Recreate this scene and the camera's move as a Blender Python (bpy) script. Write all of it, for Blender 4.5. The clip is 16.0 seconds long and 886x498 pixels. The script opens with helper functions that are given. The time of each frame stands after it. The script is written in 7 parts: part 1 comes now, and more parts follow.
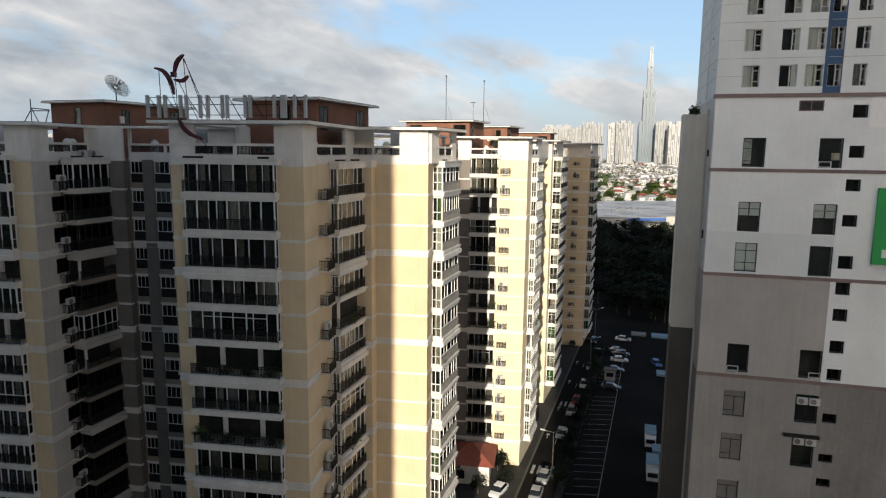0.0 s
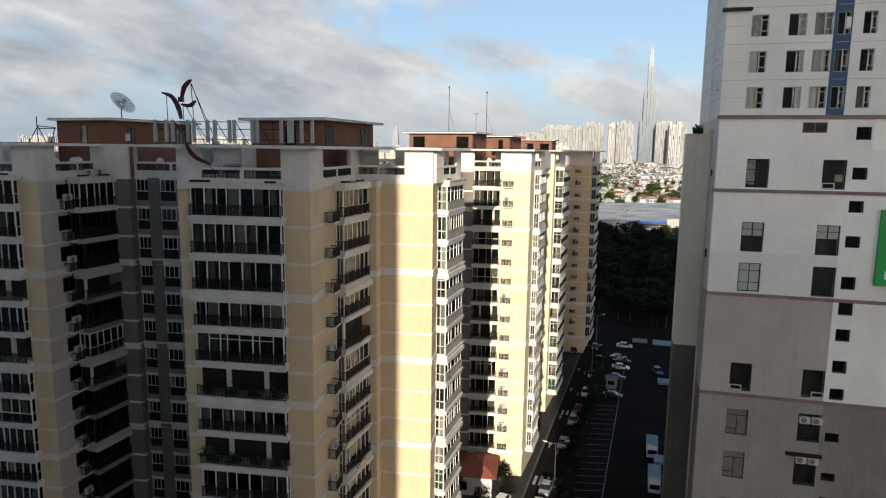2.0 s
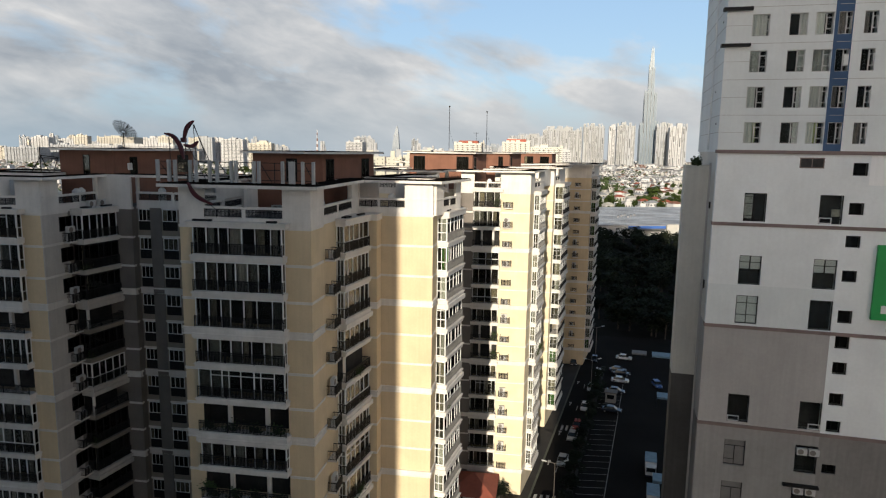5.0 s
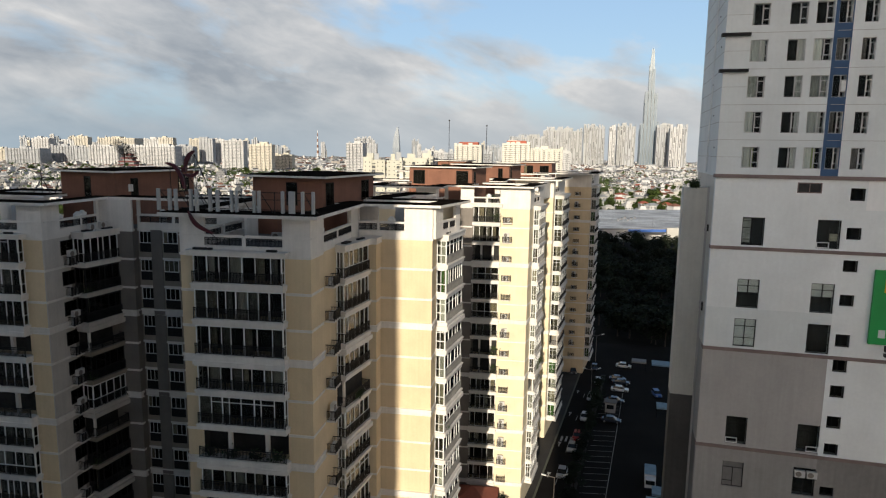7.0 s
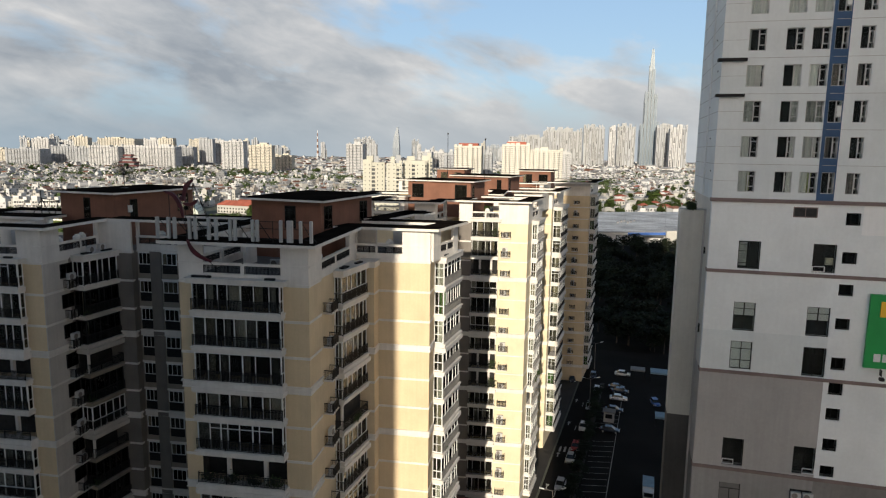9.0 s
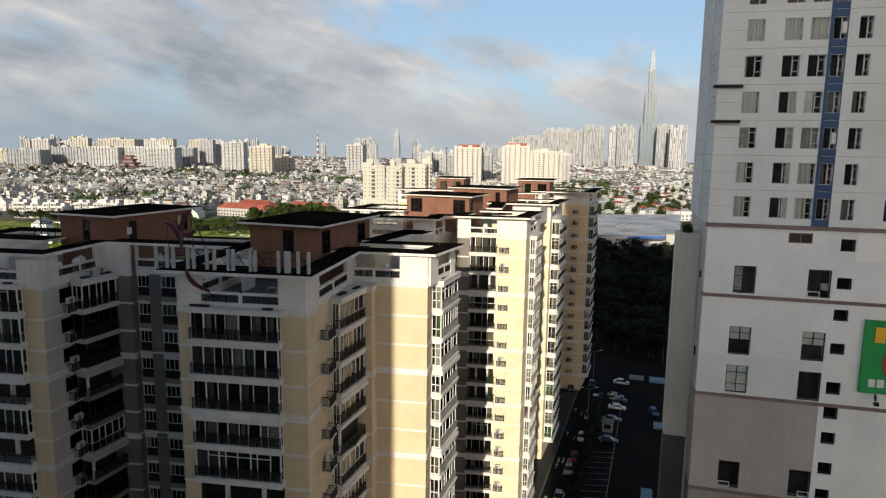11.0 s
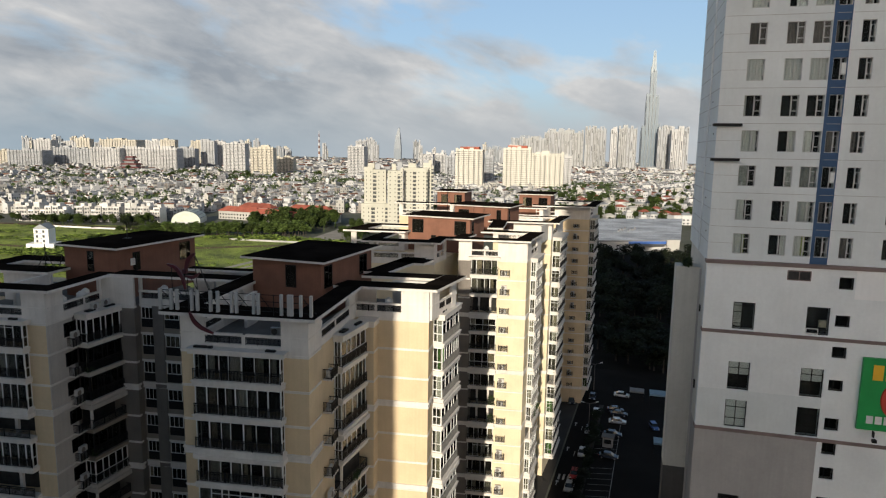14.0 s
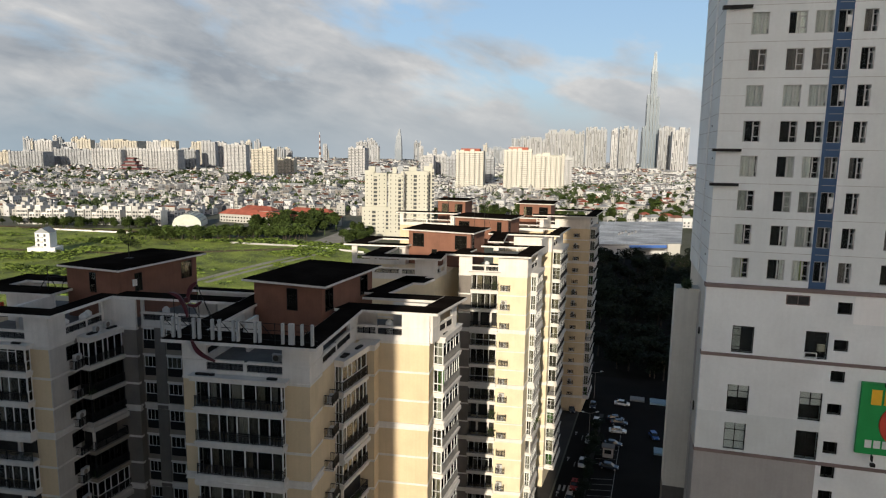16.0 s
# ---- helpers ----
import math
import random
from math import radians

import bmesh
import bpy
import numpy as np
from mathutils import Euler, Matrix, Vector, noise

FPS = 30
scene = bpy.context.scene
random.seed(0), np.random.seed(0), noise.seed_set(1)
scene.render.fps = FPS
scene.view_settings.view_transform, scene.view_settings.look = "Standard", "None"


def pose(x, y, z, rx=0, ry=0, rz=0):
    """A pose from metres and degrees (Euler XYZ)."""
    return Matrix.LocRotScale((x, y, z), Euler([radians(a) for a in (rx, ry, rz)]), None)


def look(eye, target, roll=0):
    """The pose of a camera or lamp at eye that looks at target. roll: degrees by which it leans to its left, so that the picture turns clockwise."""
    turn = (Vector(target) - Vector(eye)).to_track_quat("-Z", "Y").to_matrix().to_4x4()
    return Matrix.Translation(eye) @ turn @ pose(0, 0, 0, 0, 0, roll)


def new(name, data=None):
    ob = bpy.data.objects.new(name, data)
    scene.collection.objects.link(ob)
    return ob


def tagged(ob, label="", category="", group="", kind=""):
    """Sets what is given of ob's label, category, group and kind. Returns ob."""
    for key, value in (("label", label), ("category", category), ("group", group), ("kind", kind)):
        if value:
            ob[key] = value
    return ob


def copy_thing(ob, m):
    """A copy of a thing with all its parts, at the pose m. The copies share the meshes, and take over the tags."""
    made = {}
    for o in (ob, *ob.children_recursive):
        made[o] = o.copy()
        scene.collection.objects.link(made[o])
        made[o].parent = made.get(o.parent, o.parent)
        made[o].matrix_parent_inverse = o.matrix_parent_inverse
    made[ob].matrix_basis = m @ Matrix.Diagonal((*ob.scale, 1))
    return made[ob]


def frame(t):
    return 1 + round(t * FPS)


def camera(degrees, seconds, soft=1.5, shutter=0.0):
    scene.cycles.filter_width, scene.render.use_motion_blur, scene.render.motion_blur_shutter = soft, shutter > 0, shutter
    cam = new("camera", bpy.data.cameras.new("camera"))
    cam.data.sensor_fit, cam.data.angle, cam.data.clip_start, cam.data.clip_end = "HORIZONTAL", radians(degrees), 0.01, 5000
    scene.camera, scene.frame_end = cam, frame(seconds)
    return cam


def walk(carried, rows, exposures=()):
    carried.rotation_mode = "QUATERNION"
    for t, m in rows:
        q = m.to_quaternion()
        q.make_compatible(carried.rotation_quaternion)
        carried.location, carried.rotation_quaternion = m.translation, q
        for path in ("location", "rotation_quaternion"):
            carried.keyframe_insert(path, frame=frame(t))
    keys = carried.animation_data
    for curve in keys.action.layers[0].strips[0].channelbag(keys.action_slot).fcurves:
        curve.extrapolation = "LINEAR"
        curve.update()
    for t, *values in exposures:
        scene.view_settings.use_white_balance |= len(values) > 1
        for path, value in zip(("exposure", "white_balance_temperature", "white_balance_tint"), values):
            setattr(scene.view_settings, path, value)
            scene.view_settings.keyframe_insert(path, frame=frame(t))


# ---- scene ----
cam = camera(68.0, 16.0, 1.2)
PATH = [
    (0, (19.873, -52.437, 53.544), (19.572, -50.482, 53.247), 0.6),
    (0.5, (19.759, -52.451, 53.998), (19.458, -50.497, 53.701), 0.6),
    (1, (19.607, -52.439, 54.536), (19.307, -50.485, 54.238), 0.7),
    (1.5, (19.472, -52.448, 55.076), (19.171, -50.493, 54.777), 0.6),
    (2, (19.384, -52.507, 55.638), (19.083, -50.553, 55.339), 0.7),
    (2.5, (19.312, -52.52, 56.166), (19.011, -50.566, 55.867), 0.7),
    (3, (19.253, -52.528, 56.675), (18.952, -50.574, 56.377), 0.7),
    (3.5, (19.261, -52.545, 57.223), (18.961, -50.59, 56.925), 0.7),
    (4, (19.296, -52.529, 57.792), (18.995, -50.574, 57.493), 0.8),
    (6.5, (19.472, -52.5, 60.814), (19.169, -50.545, 60.517), 0.8),
    (7, (19.455, -52.453, 61.425), (19.152, -50.499, 61.127), 0.8),
    (7.5, (19.465, -52.418, 62.044), (19.162, -50.463, 61.746), 0.8),
    (8, (19.545, -52.426, 62.628), (19.241, -50.472, 62.329), 0.8),
    (8.5, (19.59, -52.441, 63.218), (19.287, -50.486, 62.92), 0.8),
    (9, (19.65, -52.385, 63.881), (19.347, -50.431, 63.582), 0.8),
    (11.5, (19.942, -52.334, 67.124), (19.638, -50.38, 66.824), 0.8),
    (12, (19.923, -52.334, 67.756), (19.618, -50.38, 67.455), 0.9),
    (12.5, (19.935, -52.331, 68.359), (19.629, -50.377, 68.059), 0.9),
    (13, (19.907, -52.315, 69.029), (19.601, -50.362, 68.728), 0.9),
    (13.5, (19.859, -52.317, 69.639), (19.552, -50.364, 69.339), 0.9),
    (14, (19.845, -52.321, 70.234), (19.538, -50.367, 69.934), 0.9),
    (14.5, (19.808, -52.31, 70.885), (19.501, -50.357, 70.585), 0.9),
    (15, (19.82, -52.323, 71.492), (19.512, -50.37, 71.193), 0.9),
    (15.5, (19.851, -52.321, 72.122), (19.541, -50.368, 71.822), 0.9),
    (16, (19.833, -52.302, 72.715), (19.524, -50.349, 72.416), 0.9),
]
walk(cam, [(t, look(eye, target, roll)) for t, eye, target, roll in PATH], [(0.0, 0.70), (4.0, 0.62), (9.0, 0.51), (16.0, 0.44)])

# ---- light ----
SUN_EL, SUN_AZ = 14.8, 1.6      # degrees; the light travels towards +y, a little towards +x
CLOUD_X, CLOUD_Y, SUNWARD = 3.1, 1.7, 3.5
world = bpy.data.worlds.new("world")
scene.world = world
world.use_nodes = True
wn, wl = world.node_tree.nodes, world.node_tree.links
wn.clear()


def wnode(kind, **kw):
    n = wn.new(kind)
    for k, v in kw.items():
        setattr(n, k, v)
    return n


sky = wnode("ShaderNodeTexSky", sky_type="NISHITA", sun_disc=False)
sky.sun_elevation, sky.sun_rotation = radians(SUN_EL), radians(180 + SUN_AZ)
sky.air_density, sky.dust_density, sky.ozone_density = 1.0, 1.5, 1.5
tc = wnode("ShaderNodeTexCoord")
sep = wnode("ShaderNodeSeparateXYZ")
wl.new(tc.outputs["Generated"], sep.inputs[0])


def wmath(op, a, b=None, clamp=False):
    n = wnode("ShaderNodeMath", operation=op, use_clamp=clamp)
    for i, v in enumerate((a, b)):
        if v is None:
            continue
        if isinstance(v, (int, float)):
            n.inputs[i].default_value = v
        else:
            wl.new(v, n.inputs[i])
    return n.outputs[0]


# drifting stratocumulus in long banks that sink to the east, melting into haze low down
def wdot(v):
    n = wnode("ShaderNodeVectorMath", operation="DOT_PRODUCT")
    wl.new(tc.outputs["Generated"], n.inputs[0])
    n.inputs[1].default_value = v
    return n.outputs["Value"]


east, north, high = wdot((0.988, 0.152, 0.0)), wdot((-0.152, 0.988, 0.0)), wdot((0.0, 0.0, 1.0))
flat = wnode("ShaderNodeCombineXYZ")
wl.new(wmath("MULTIPLY", east, 4.6), flat.inputs[0])
wl.new(wmath("MULTIPLY", north, 4.6), flat.inputs[1])
wl.new(wmath("ADD", wmath("MULTIPLY", high, 11.0), wmath("MULTIPLY", east, 2.2)), flat.inputs[2])


def wnoise(scale, detail, rough, shift, dist=0.0):
    m = wnode("ShaderNodeMapping")
    m.inputs["Location"].default_value = shift
    wl.new(flat.outputs[0], m.inputs[0])
    n = wnode("ShaderNodeTexNoise")
    n.inputs["Scale"].default_value, n.inputs["Detail"].default_value = scale, detail
    n.inputs["Roughness"].default_value, n.inputs["Distortion"].default_value = rough, dist
    wl.new(m.outputs[0], n.inputs["Vector"])
    return n.outputs["Fac"]


def wramp(fac, *stops):
    n = wnode("ShaderNodeValToRGB")
    while len(n.color_ramp.elements) < len(stops):
        n.color_ramp.elements.new(0.5)
    for e, (p, c) in zip(n.color_ramp.elements, stops):
        e.position, e.color = p, (*c, 1)
    wl.new(fac, n.inputs[0])
    return n.outputs[0]


def wmix(fac, a, b, blend="MIX"):
    n = wnode("ShaderNodeMix", data_type="RGBA", blend_type=blend)
    for key, v in (("Factor", fac), ("A", a), ("B", b)):
        if isinstance(v, (int, float)):
            n.inputs[key].default_value = v
        elif isinstance(v, tuple):
            n.inputs[key].default_value = (*v, 1)
        else:
            wl.new(v, n.inputs[key])
    return n.outputs["Result"]


# the clear rift high up, wider towards the east
up = wmath("MULTIPLY", wmath("SUBTRACT", high, 0.085), 9.0, True)
mid = wmath("SUBTRACT", 1.0, wmath("POWER", wmath("MULTIPLY", wmath("SUBTRACT", east, 0.14), 2.9), 2.0), True)
side = wmath("MULTIPLY", wmath("SUBTRACT", east, 0.20), 5.5, True)
rift = wmath("ADD", wmath("MULTIPLY", wmath("MULTIPLY", up, mid), 0.30), wmath("MULTIPLY", side, 0.10))
rift = wmath("MULTIPLY", rift, wmath("MULTIPLY", wmath("ADD", north, 0.2), 2.0, True))
thick_ = wmath("SUBTRACT", wnoise(1.1, 9, 0.53, (CLOUD_X, CLOUD_Y, 0.3), 0.25), rift)
thick_ = wmath("SUBTRACT", thick_, wmath("MULTIPLY", wmath("MAXIMUM", wmath("SUBTRACT", high, 0.15), 0.0), 0.9))
cover = wramp(thick_, (0.30, (0, 0, 0)), (0.37, (0.45, 0.45, 0.45)), (0.47, (1, 1, 1)))
lump = wmath("ADD", wmath("MULTIPLY", wnoise(1.0, 8, 0.53, (7.4, 4.2, 2.0), 0.3), 0.72), wmath("MULTIPLY", wnoise(3.4, 6, 0.55, (1.4, 9.2, 5.0), 0.4), 0.28))
lump = wmath("ADD", lump, wmath("MULTIPLY", east, 0.10))
shade = wramp(lump, (0.30, (0.275, 0.30, 0.335)), (0.42, (0.405, 0.422, 0.442)), (0.52, (0.525, 0.525, 0.527)), (0.61, (0.67, 0.655, 0.635)))
# cloud towards the sun is brighter
sunward = wnode("ShaderNodeVectorMath", operation="DOT_PRODUCT")
wl.new(tc.outputs["Generated"], sunward.inputs[0])
sunward.inputs[1].default_value = (-math.sin(radians(SUN_AZ)) * math.cos(radians(SUN_EL)), -math.cos(radians(SUN_AZ)) * math.cos(radians(SUN_EL)), math.sin(radians(SUN_EL)))
glow = wmath("ADD", wmath("MULTIPLY", wmath("POWER", wmath("MAXIMUM", sunward.outputs["Value"], 0.0), 2.0), SUNWARD), 1.0)
glowc = wnode("ShaderNodeCombineColor")
for i, warm in enumerate((1.30, 0.935, 0.62)):
    wl.new(wmath("ADD", wmath("MULTIPLY", wmath("SUBTRACT", glow, 1.0), warm), 1.0), glowc.inputs[i])
shade = wmix(1.0, shade, glowc.outputs[0], "MULTIPLY")
clear = wmix(1.0, sky.outputs[0], (0.122, 0.1225, 0.128), "MULTIPLY")
clear = wmix(0.55, clear, (0.33, 0.50, 0.72))
deep = wmath("SUBTRACT", 1.0, wmath("MULTIPLY", wmath("MULTIPLY", wmath("SUBTRACT", high, 0.25), 2.2, True), 0.68))
clear = wmix(1.0, clear, deep, "MULTIPLY")          # the zenith is darker
clouded = wmix(wmath("MULTIPLY", cover, 0.94), clear, shade)
low = wmath("SUBTRACT", 1.0, wmath("MULTIPLY", wmath("MAXIMUM", sep.outputs[2], 0.0), 11.0), True)
haze = wmix(wmath("MULTIPLY", wmath("ADD", east, 0.5), 1.15, True), (0.285, 0.37, 0.44), (0.50, 0.51, 0.515))
haze = wmix(1.0, haze, glowc.outputs[0], "MULTIPLY")
final = wmix(wmath("MULTIPLY", low, 0.85), clouded, haze)
bg = wnode("ShaderNodeBackground")
wl.new(final, bg.inputs[0])
bg.inputs[1].default_value = 0.80
wl.new(bg.outputs[0], wnode("ShaderNodeOutputWorld").inputs[0])

sun = new("sun", bpy.data.lights.new("sun", "SUN"))
sun.data.energy, sun.data.angle, sun.data.color = 4.15, radians(0.53), (1.0, 0.885, 0.71)
el, az = radians(SUN_EL), radians(SUN_AZ)
sun.matrix_world = look((-math.sin(az) * math.cos(el) * 500, -math.cos(az) * math.cos(el) * 500, math.sin(el) * 500), (0, 0, 0))

# ---- materials ----
def mat(name, col, rough=0.7, var=0.12, scale=0.6, fine=6.0, bump=0.15, metal=0.0, spec=0.4, random_tint=0.0, streak=0.0, col2=None):
    """A painted or cast surface: two scales of mottling, optional rain streaks, fine relief."""
    m = bpy.data.materials.new(name)
    m.use_nodes = True
    n, l = m.node_tree.nodes, m.node_tree.links
    b = n["Principled BSDF"]
    b.inputs["Roughness"].default_value, b.inputs["Metallic"].default_value = rough, metal
    b.inputs["Specular IOR Level"].default_value = spec
    geo = n.new("ShaderNodeNewGeometry")
    big = n.new("ShaderNodeTexNoise")
    big.inputs["Scale"].default_value, big.inputs["Detail"].default_value = scale, 5
    l.new(geo.outputs["Position"], big.inputs["Vector"])
    small = n.new("ShaderNodeTexNoise")
    small.inputs["Scale"].default_value, small.inputs["Detail"].default_value = fine, 4
    l.new(geo.outputs["Position"], small.inputs["Vector"])
    ramp = n.new("ShaderNodeValToRGB")
    lo = [c * (1 - 1.6 * var) for c in col]
    hi = [min(1, c * (1 + var)) for c in col]
    if col2:
        lo = list(col2)
    ramp.color_ramp.elements[0].position, ramp.color_ramp.elements[0].color = 0.3, (*lo, 1)
    ramp.color_ramp.elements[1].position, ramp.color_ramp.elements[1].color = 0.65, (*hi, 1)
    l.new(big.outputs["Fac"], ramp.inputs[0])
    out = ramp.outputs[0]

    def times(a, fac, dark, light):
        r = n.new("ShaderNodeMapRange")
        r.inputs["From Min"].default_value, r.inputs["From Max"].default_value = 0.3, 0.7
        r.inputs["To Min"].default_value, r.inputs["To Max"].default_value = dark, light
        l.new(fac, r.inputs["Value"])
        x = n.new("ShaderNodeMix")
        x.data_type, x.blend_type = "RGBA", "MULTIPLY"
        x.inputs["Factor"].default_value = 1.0
        l.new(a, x.inputs["A"])
        l.new(r.outputs[0], x.inputs["B"])
        return x.outputs["Result"]

    out = times(out, small.outputs["Fac"], 1 - 0.6 * var, 1 + 0.3 * var)
    if streak:
        mp = n.new("ShaderNodeMapping")
        mp.inputs["Scale"].default_value = (1.8, 1.8, 0.09)
        l.new(geo.outputs["Position"], mp.inputs[0])
        s = n.new("ShaderNodeTexNoise")
        s.inputs["Scale"].default_value, s.inputs["Detail"].default_value = 1.6, 5
        l.new(mp.outputs[0], s.inputs["Vector"])
        out = times(out, s.outputs["Fac"], 1 - streak, 1.0)
    if random_tint:
        oi = n.new("ShaderNodeObjectInfo")
        r = n.new("ShaderNodeMapRange")
        r.inputs["From Min"].default_value, r.inputs["From Max"].default_value = 0, 1
        r.inputs["To Min"].default_value, r.inputs["To Max"].default_value = 1 - random_tint, 1 + random_tint
        l.new(oi.outputs["Random"], r.inputs["Value"])
        x = n.new("ShaderNodeMix")
        x.data_type, x.blend_type = "RGBA", "MULTIPLY"
        x.inputs["Factor"].default_value = 1.0
        l.new(out, x.inputs["A"])
        l.new(r.outputs[0], x.inputs["B"])
        out = x.outputs["Result"]
    l.new(out, b.inputs["Base Color"])
    if bump:
        bp = n.new("ShaderNodeBump")
        bp.inputs["Strength"].default_value, bp.inputs["Distance"].default_value = bump, 0.03
        l.new(small.outputs["Fac"], bp.inputs["Height"])
        l.new(bp.outputs[0], b.inputs["Normal"])
    return m


def glass(name, tint, see, gloss=0.03, ior=1.3):
    """A window pane: part of the light goes through, the rest mirrors by Fresnel."""
    m = bpy.data.materials.new(name)
    m.use_nodes = True
    n, l = m.node_tree.nodes, m.node_tree.links
    n.clear()
    t = n.new("ShaderNodeBsdfTransparent")
    t.inputs[0].default_value = (tint[0] * see, tint[1] * see, tint[2] * see, 1)
    g = n.new("ShaderNodeBsdfGlossy")
    g.inputs["Roughness"].default_value = gloss
    f = n.new("ShaderNodeFresnel")
    f.inputs[0].default_value = ior
    x = n.new("ShaderNodeMixShader")
    l.new(f.outputs[0], x.inputs[0])
    l.new(t.outputs[0], x.inputs[1])
    l.new(g.outputs[0], x.inputs[2])
    l.new(x.outputs[0], n.new("ShaderNodeOutputMaterial").inputs[0])
    return m


M = {
    "beige": mat("beige_paint", (0.63, 0.50, 0.325), 0.75, 0.06, 0.35, 5, 0.08, streak=0.07),
    "white": mat("white_paint", (0.68, 0.645, 0.60), 0.7, 0.06, 0.5, 5, 0.08, streak=0.10),
    "grey": mat("grey_paint_and_shade", (0.18, 0.160, 0.142), 0.75, 0.08, 0.5, 5, 0.08, streak=0.08),
    "brown": mat("brown_render", (0.205, 0.094, 0.060), 0.8, 0.10, 0.5, 5, 0.1, streak=0.1),
    "roofdark": mat("roof_felt", (0.014, 0.011, 0.009), 1.0, 0.3, 0.25, 3, 0.3, spec=0.0),
    "steel": mat("black_steel", (0.015, 0.014, 0.014), 0.6, 0.1, 2, 20, 0.0, spec=0.2),
    "frame": mat("white_frame", (0.70, 0.71, 0.70), 0.45, 0.05, 2, 20, 0.0),
    # near-black panel behind the glazing: an unlit room's shade put into colour
    "room": mat("unlit_room_tone", (0.03, 0.029, 0.028), 0.9, 0.3, 0.8, 4, 0.0, random_tint=0.5),
    "curtain": mat("curtain_cloth", (0.55, 0.50, 0.40), 0.9, 0.2, 2.5, 9, 0.0, random_tint=0.35),
    "pane": glass("window_glass", (0.86, 0.86, 0.82), 0.75),
    "tower": mat("tower_white", (0.775, 0.80, 0.80), 0.7, 0.05, 0.2, 3, 0.06, streak=0.025),
    "towergrey": mat("tower_grey", (0.40, 0.385, 0.37), 0.75, 0.07, 0.2, 3, 0.06, streak=0.08),
    "towerpale": mat("tower_pale", (0.70, 0.735, 0.735), 0.75, 0.05, 0.2, 3, 0.06, streak=0.035),
    "belt": mat("belt_brown", (0.20, 0.15, 0.14), 0.7, 0.1, 0.6, 5, 0.08),
    "blue": mat("blue_paint", (0.03, 0.08, 0.17), 0.6, 0.08, 0.6, 5, 0.05),
    # darker than plain asphalt: the street's deep shade is put into it
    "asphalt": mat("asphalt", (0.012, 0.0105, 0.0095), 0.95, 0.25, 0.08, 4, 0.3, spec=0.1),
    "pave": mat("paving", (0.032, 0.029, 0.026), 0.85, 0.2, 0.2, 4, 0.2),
    "land": mat("town_ground", (0.10, 0.10, 0.085), 0.9, 0.3, 0.01, 0.2, 0.1, col2=(0.05, 0.06, 0.03)),
    "grass": mat("wild_grass", (0.185, 0.225, 0.034), 0.9, 0.5, 0.055, 0.7, 0.4, col2=(0.060, 0.078, 0.020)),
    "leaf": mat("foliage", (0.042, 0.066, 0.020), 0.8, 0.35, 0.15, 2, 0.3, random_tint=0.3),
    "bark": mat("bark", (0.055, 0.045, 0.035), 0.9, 0.2, 1, 8, 0.3),
    "redroof": mat("red_tiles", (0.30, 0.085, 0.055), 0.8, 0.15, 0.2, 2, 0.1, random_tint=0.15),
    # pale blue-grey glass with distance haze put into the colour
    "haze": mat("hazed_glass_tower", (0.155, 0.185, 0.22), 0.4, 0.05, 0.01, 0.1, 0.0),
}


M["paint"] = mat("road_paint", (0.34, 0.33, 0.31), 0.7, 0.2, 0.6, 6, 0.05)
M["tyre"] = mat("tyre_rubber", (0.02, 0.02, 0.02), 0.8, 0.1, 3, 20, 0.0)
M["carglass"] = mat("car_glass", (0.015, 0.018, 0.02), 0.08, 0.05, 3, 20, 0.0, spec=0.6)
M["rim"] = mat("alloy_rim", (0.45, 0.45, 0.46), 0.35, 0.05, 3, 20, 0.0, metal=0.8)
M["carwhite"] = mat("white_lacquer", (0.75, 0.75, 0.74), 0.25, 0.03, 2, 10, 0.0, spec=0.6)
M["carsilver"] = mat("silver_lacquer", (0.42, 0.43, 0.44), 0.3, 0.03, 2, 10, 0.0, metal=0.4)
M["cardark"] = mat("dark_lacquer", (0.03, 0.035, 0.05), 0.25, 0.05, 2, 10, 0.0, spec=0.6)
M["carred"] = mat("red_lacquer", (0.30, 0.02, 0.02), 0.3, 0.05, 2, 10, 0.0)
M["carblue"] = mat("blue_lacquer", (0.05, 0.12, 0.35), 0.3, 0.05, 2, 10, 0.0)
M["tarp"] = mat("blue_tarpaulin", (0.20, 0.30, 0.37), 0.6, 0.1, 1, 6, 0.1)
M["lampglass"] = mat("lamp_cover", (0.7, 0.7, 0.66), 0.3, 0.05, 2, 10, 0.0)
M["maroon"] = mat("maroon_sheet", (0.075, 0.009, 0.014), 0.45, 0.1, 0.8, 6, 0.0)
M["signgrey"] = mat("sign_metal", (0.40, 0.40, 0.39), 0.5, 0.08, 1.2, 9, 0.0)
M["signgreen"] = mat("sign_green", (0.01, 0.30, 0.07), 0.5, 0.05, 0.6, 6, 0.0)
M["signyellow"] = mat("sign_yellow", (0.85, 0.48, 0.03), 0.5, 0.05, 0.6, 6, 0.0)
M["signred"] = mat("sign_red", (0.55, 0.06, 0.035), 0.5, 0.05, 0.6, 6, 0.0)
M["mesh"] = mat("dish_mesh", (0.06, 0.06, 0.06), 0.6, 0.1, 1.2, 9, 0.0)
# darker copy of the foliage: shade of street and grove put into it
M["leafdark"] = mat("shade_toned_foliage", (0.011, 0.017, 0.008), 0.85, 0.35, 0.15, 2, 0.3, random_tint=0.3, spec=0.2)
M["h5"] = mat("block_cream", (0.45, 0.445, 0.385), 0.8, 0.06, 0.02, 0.3, 0.0)
# blue glass, lightened in colour for the haze
M["l81"] = mat("blue_glass_tower", (0.105, 0.145, 0.185), 0.35, 0.05, 0.01, 0.1, 0.0)
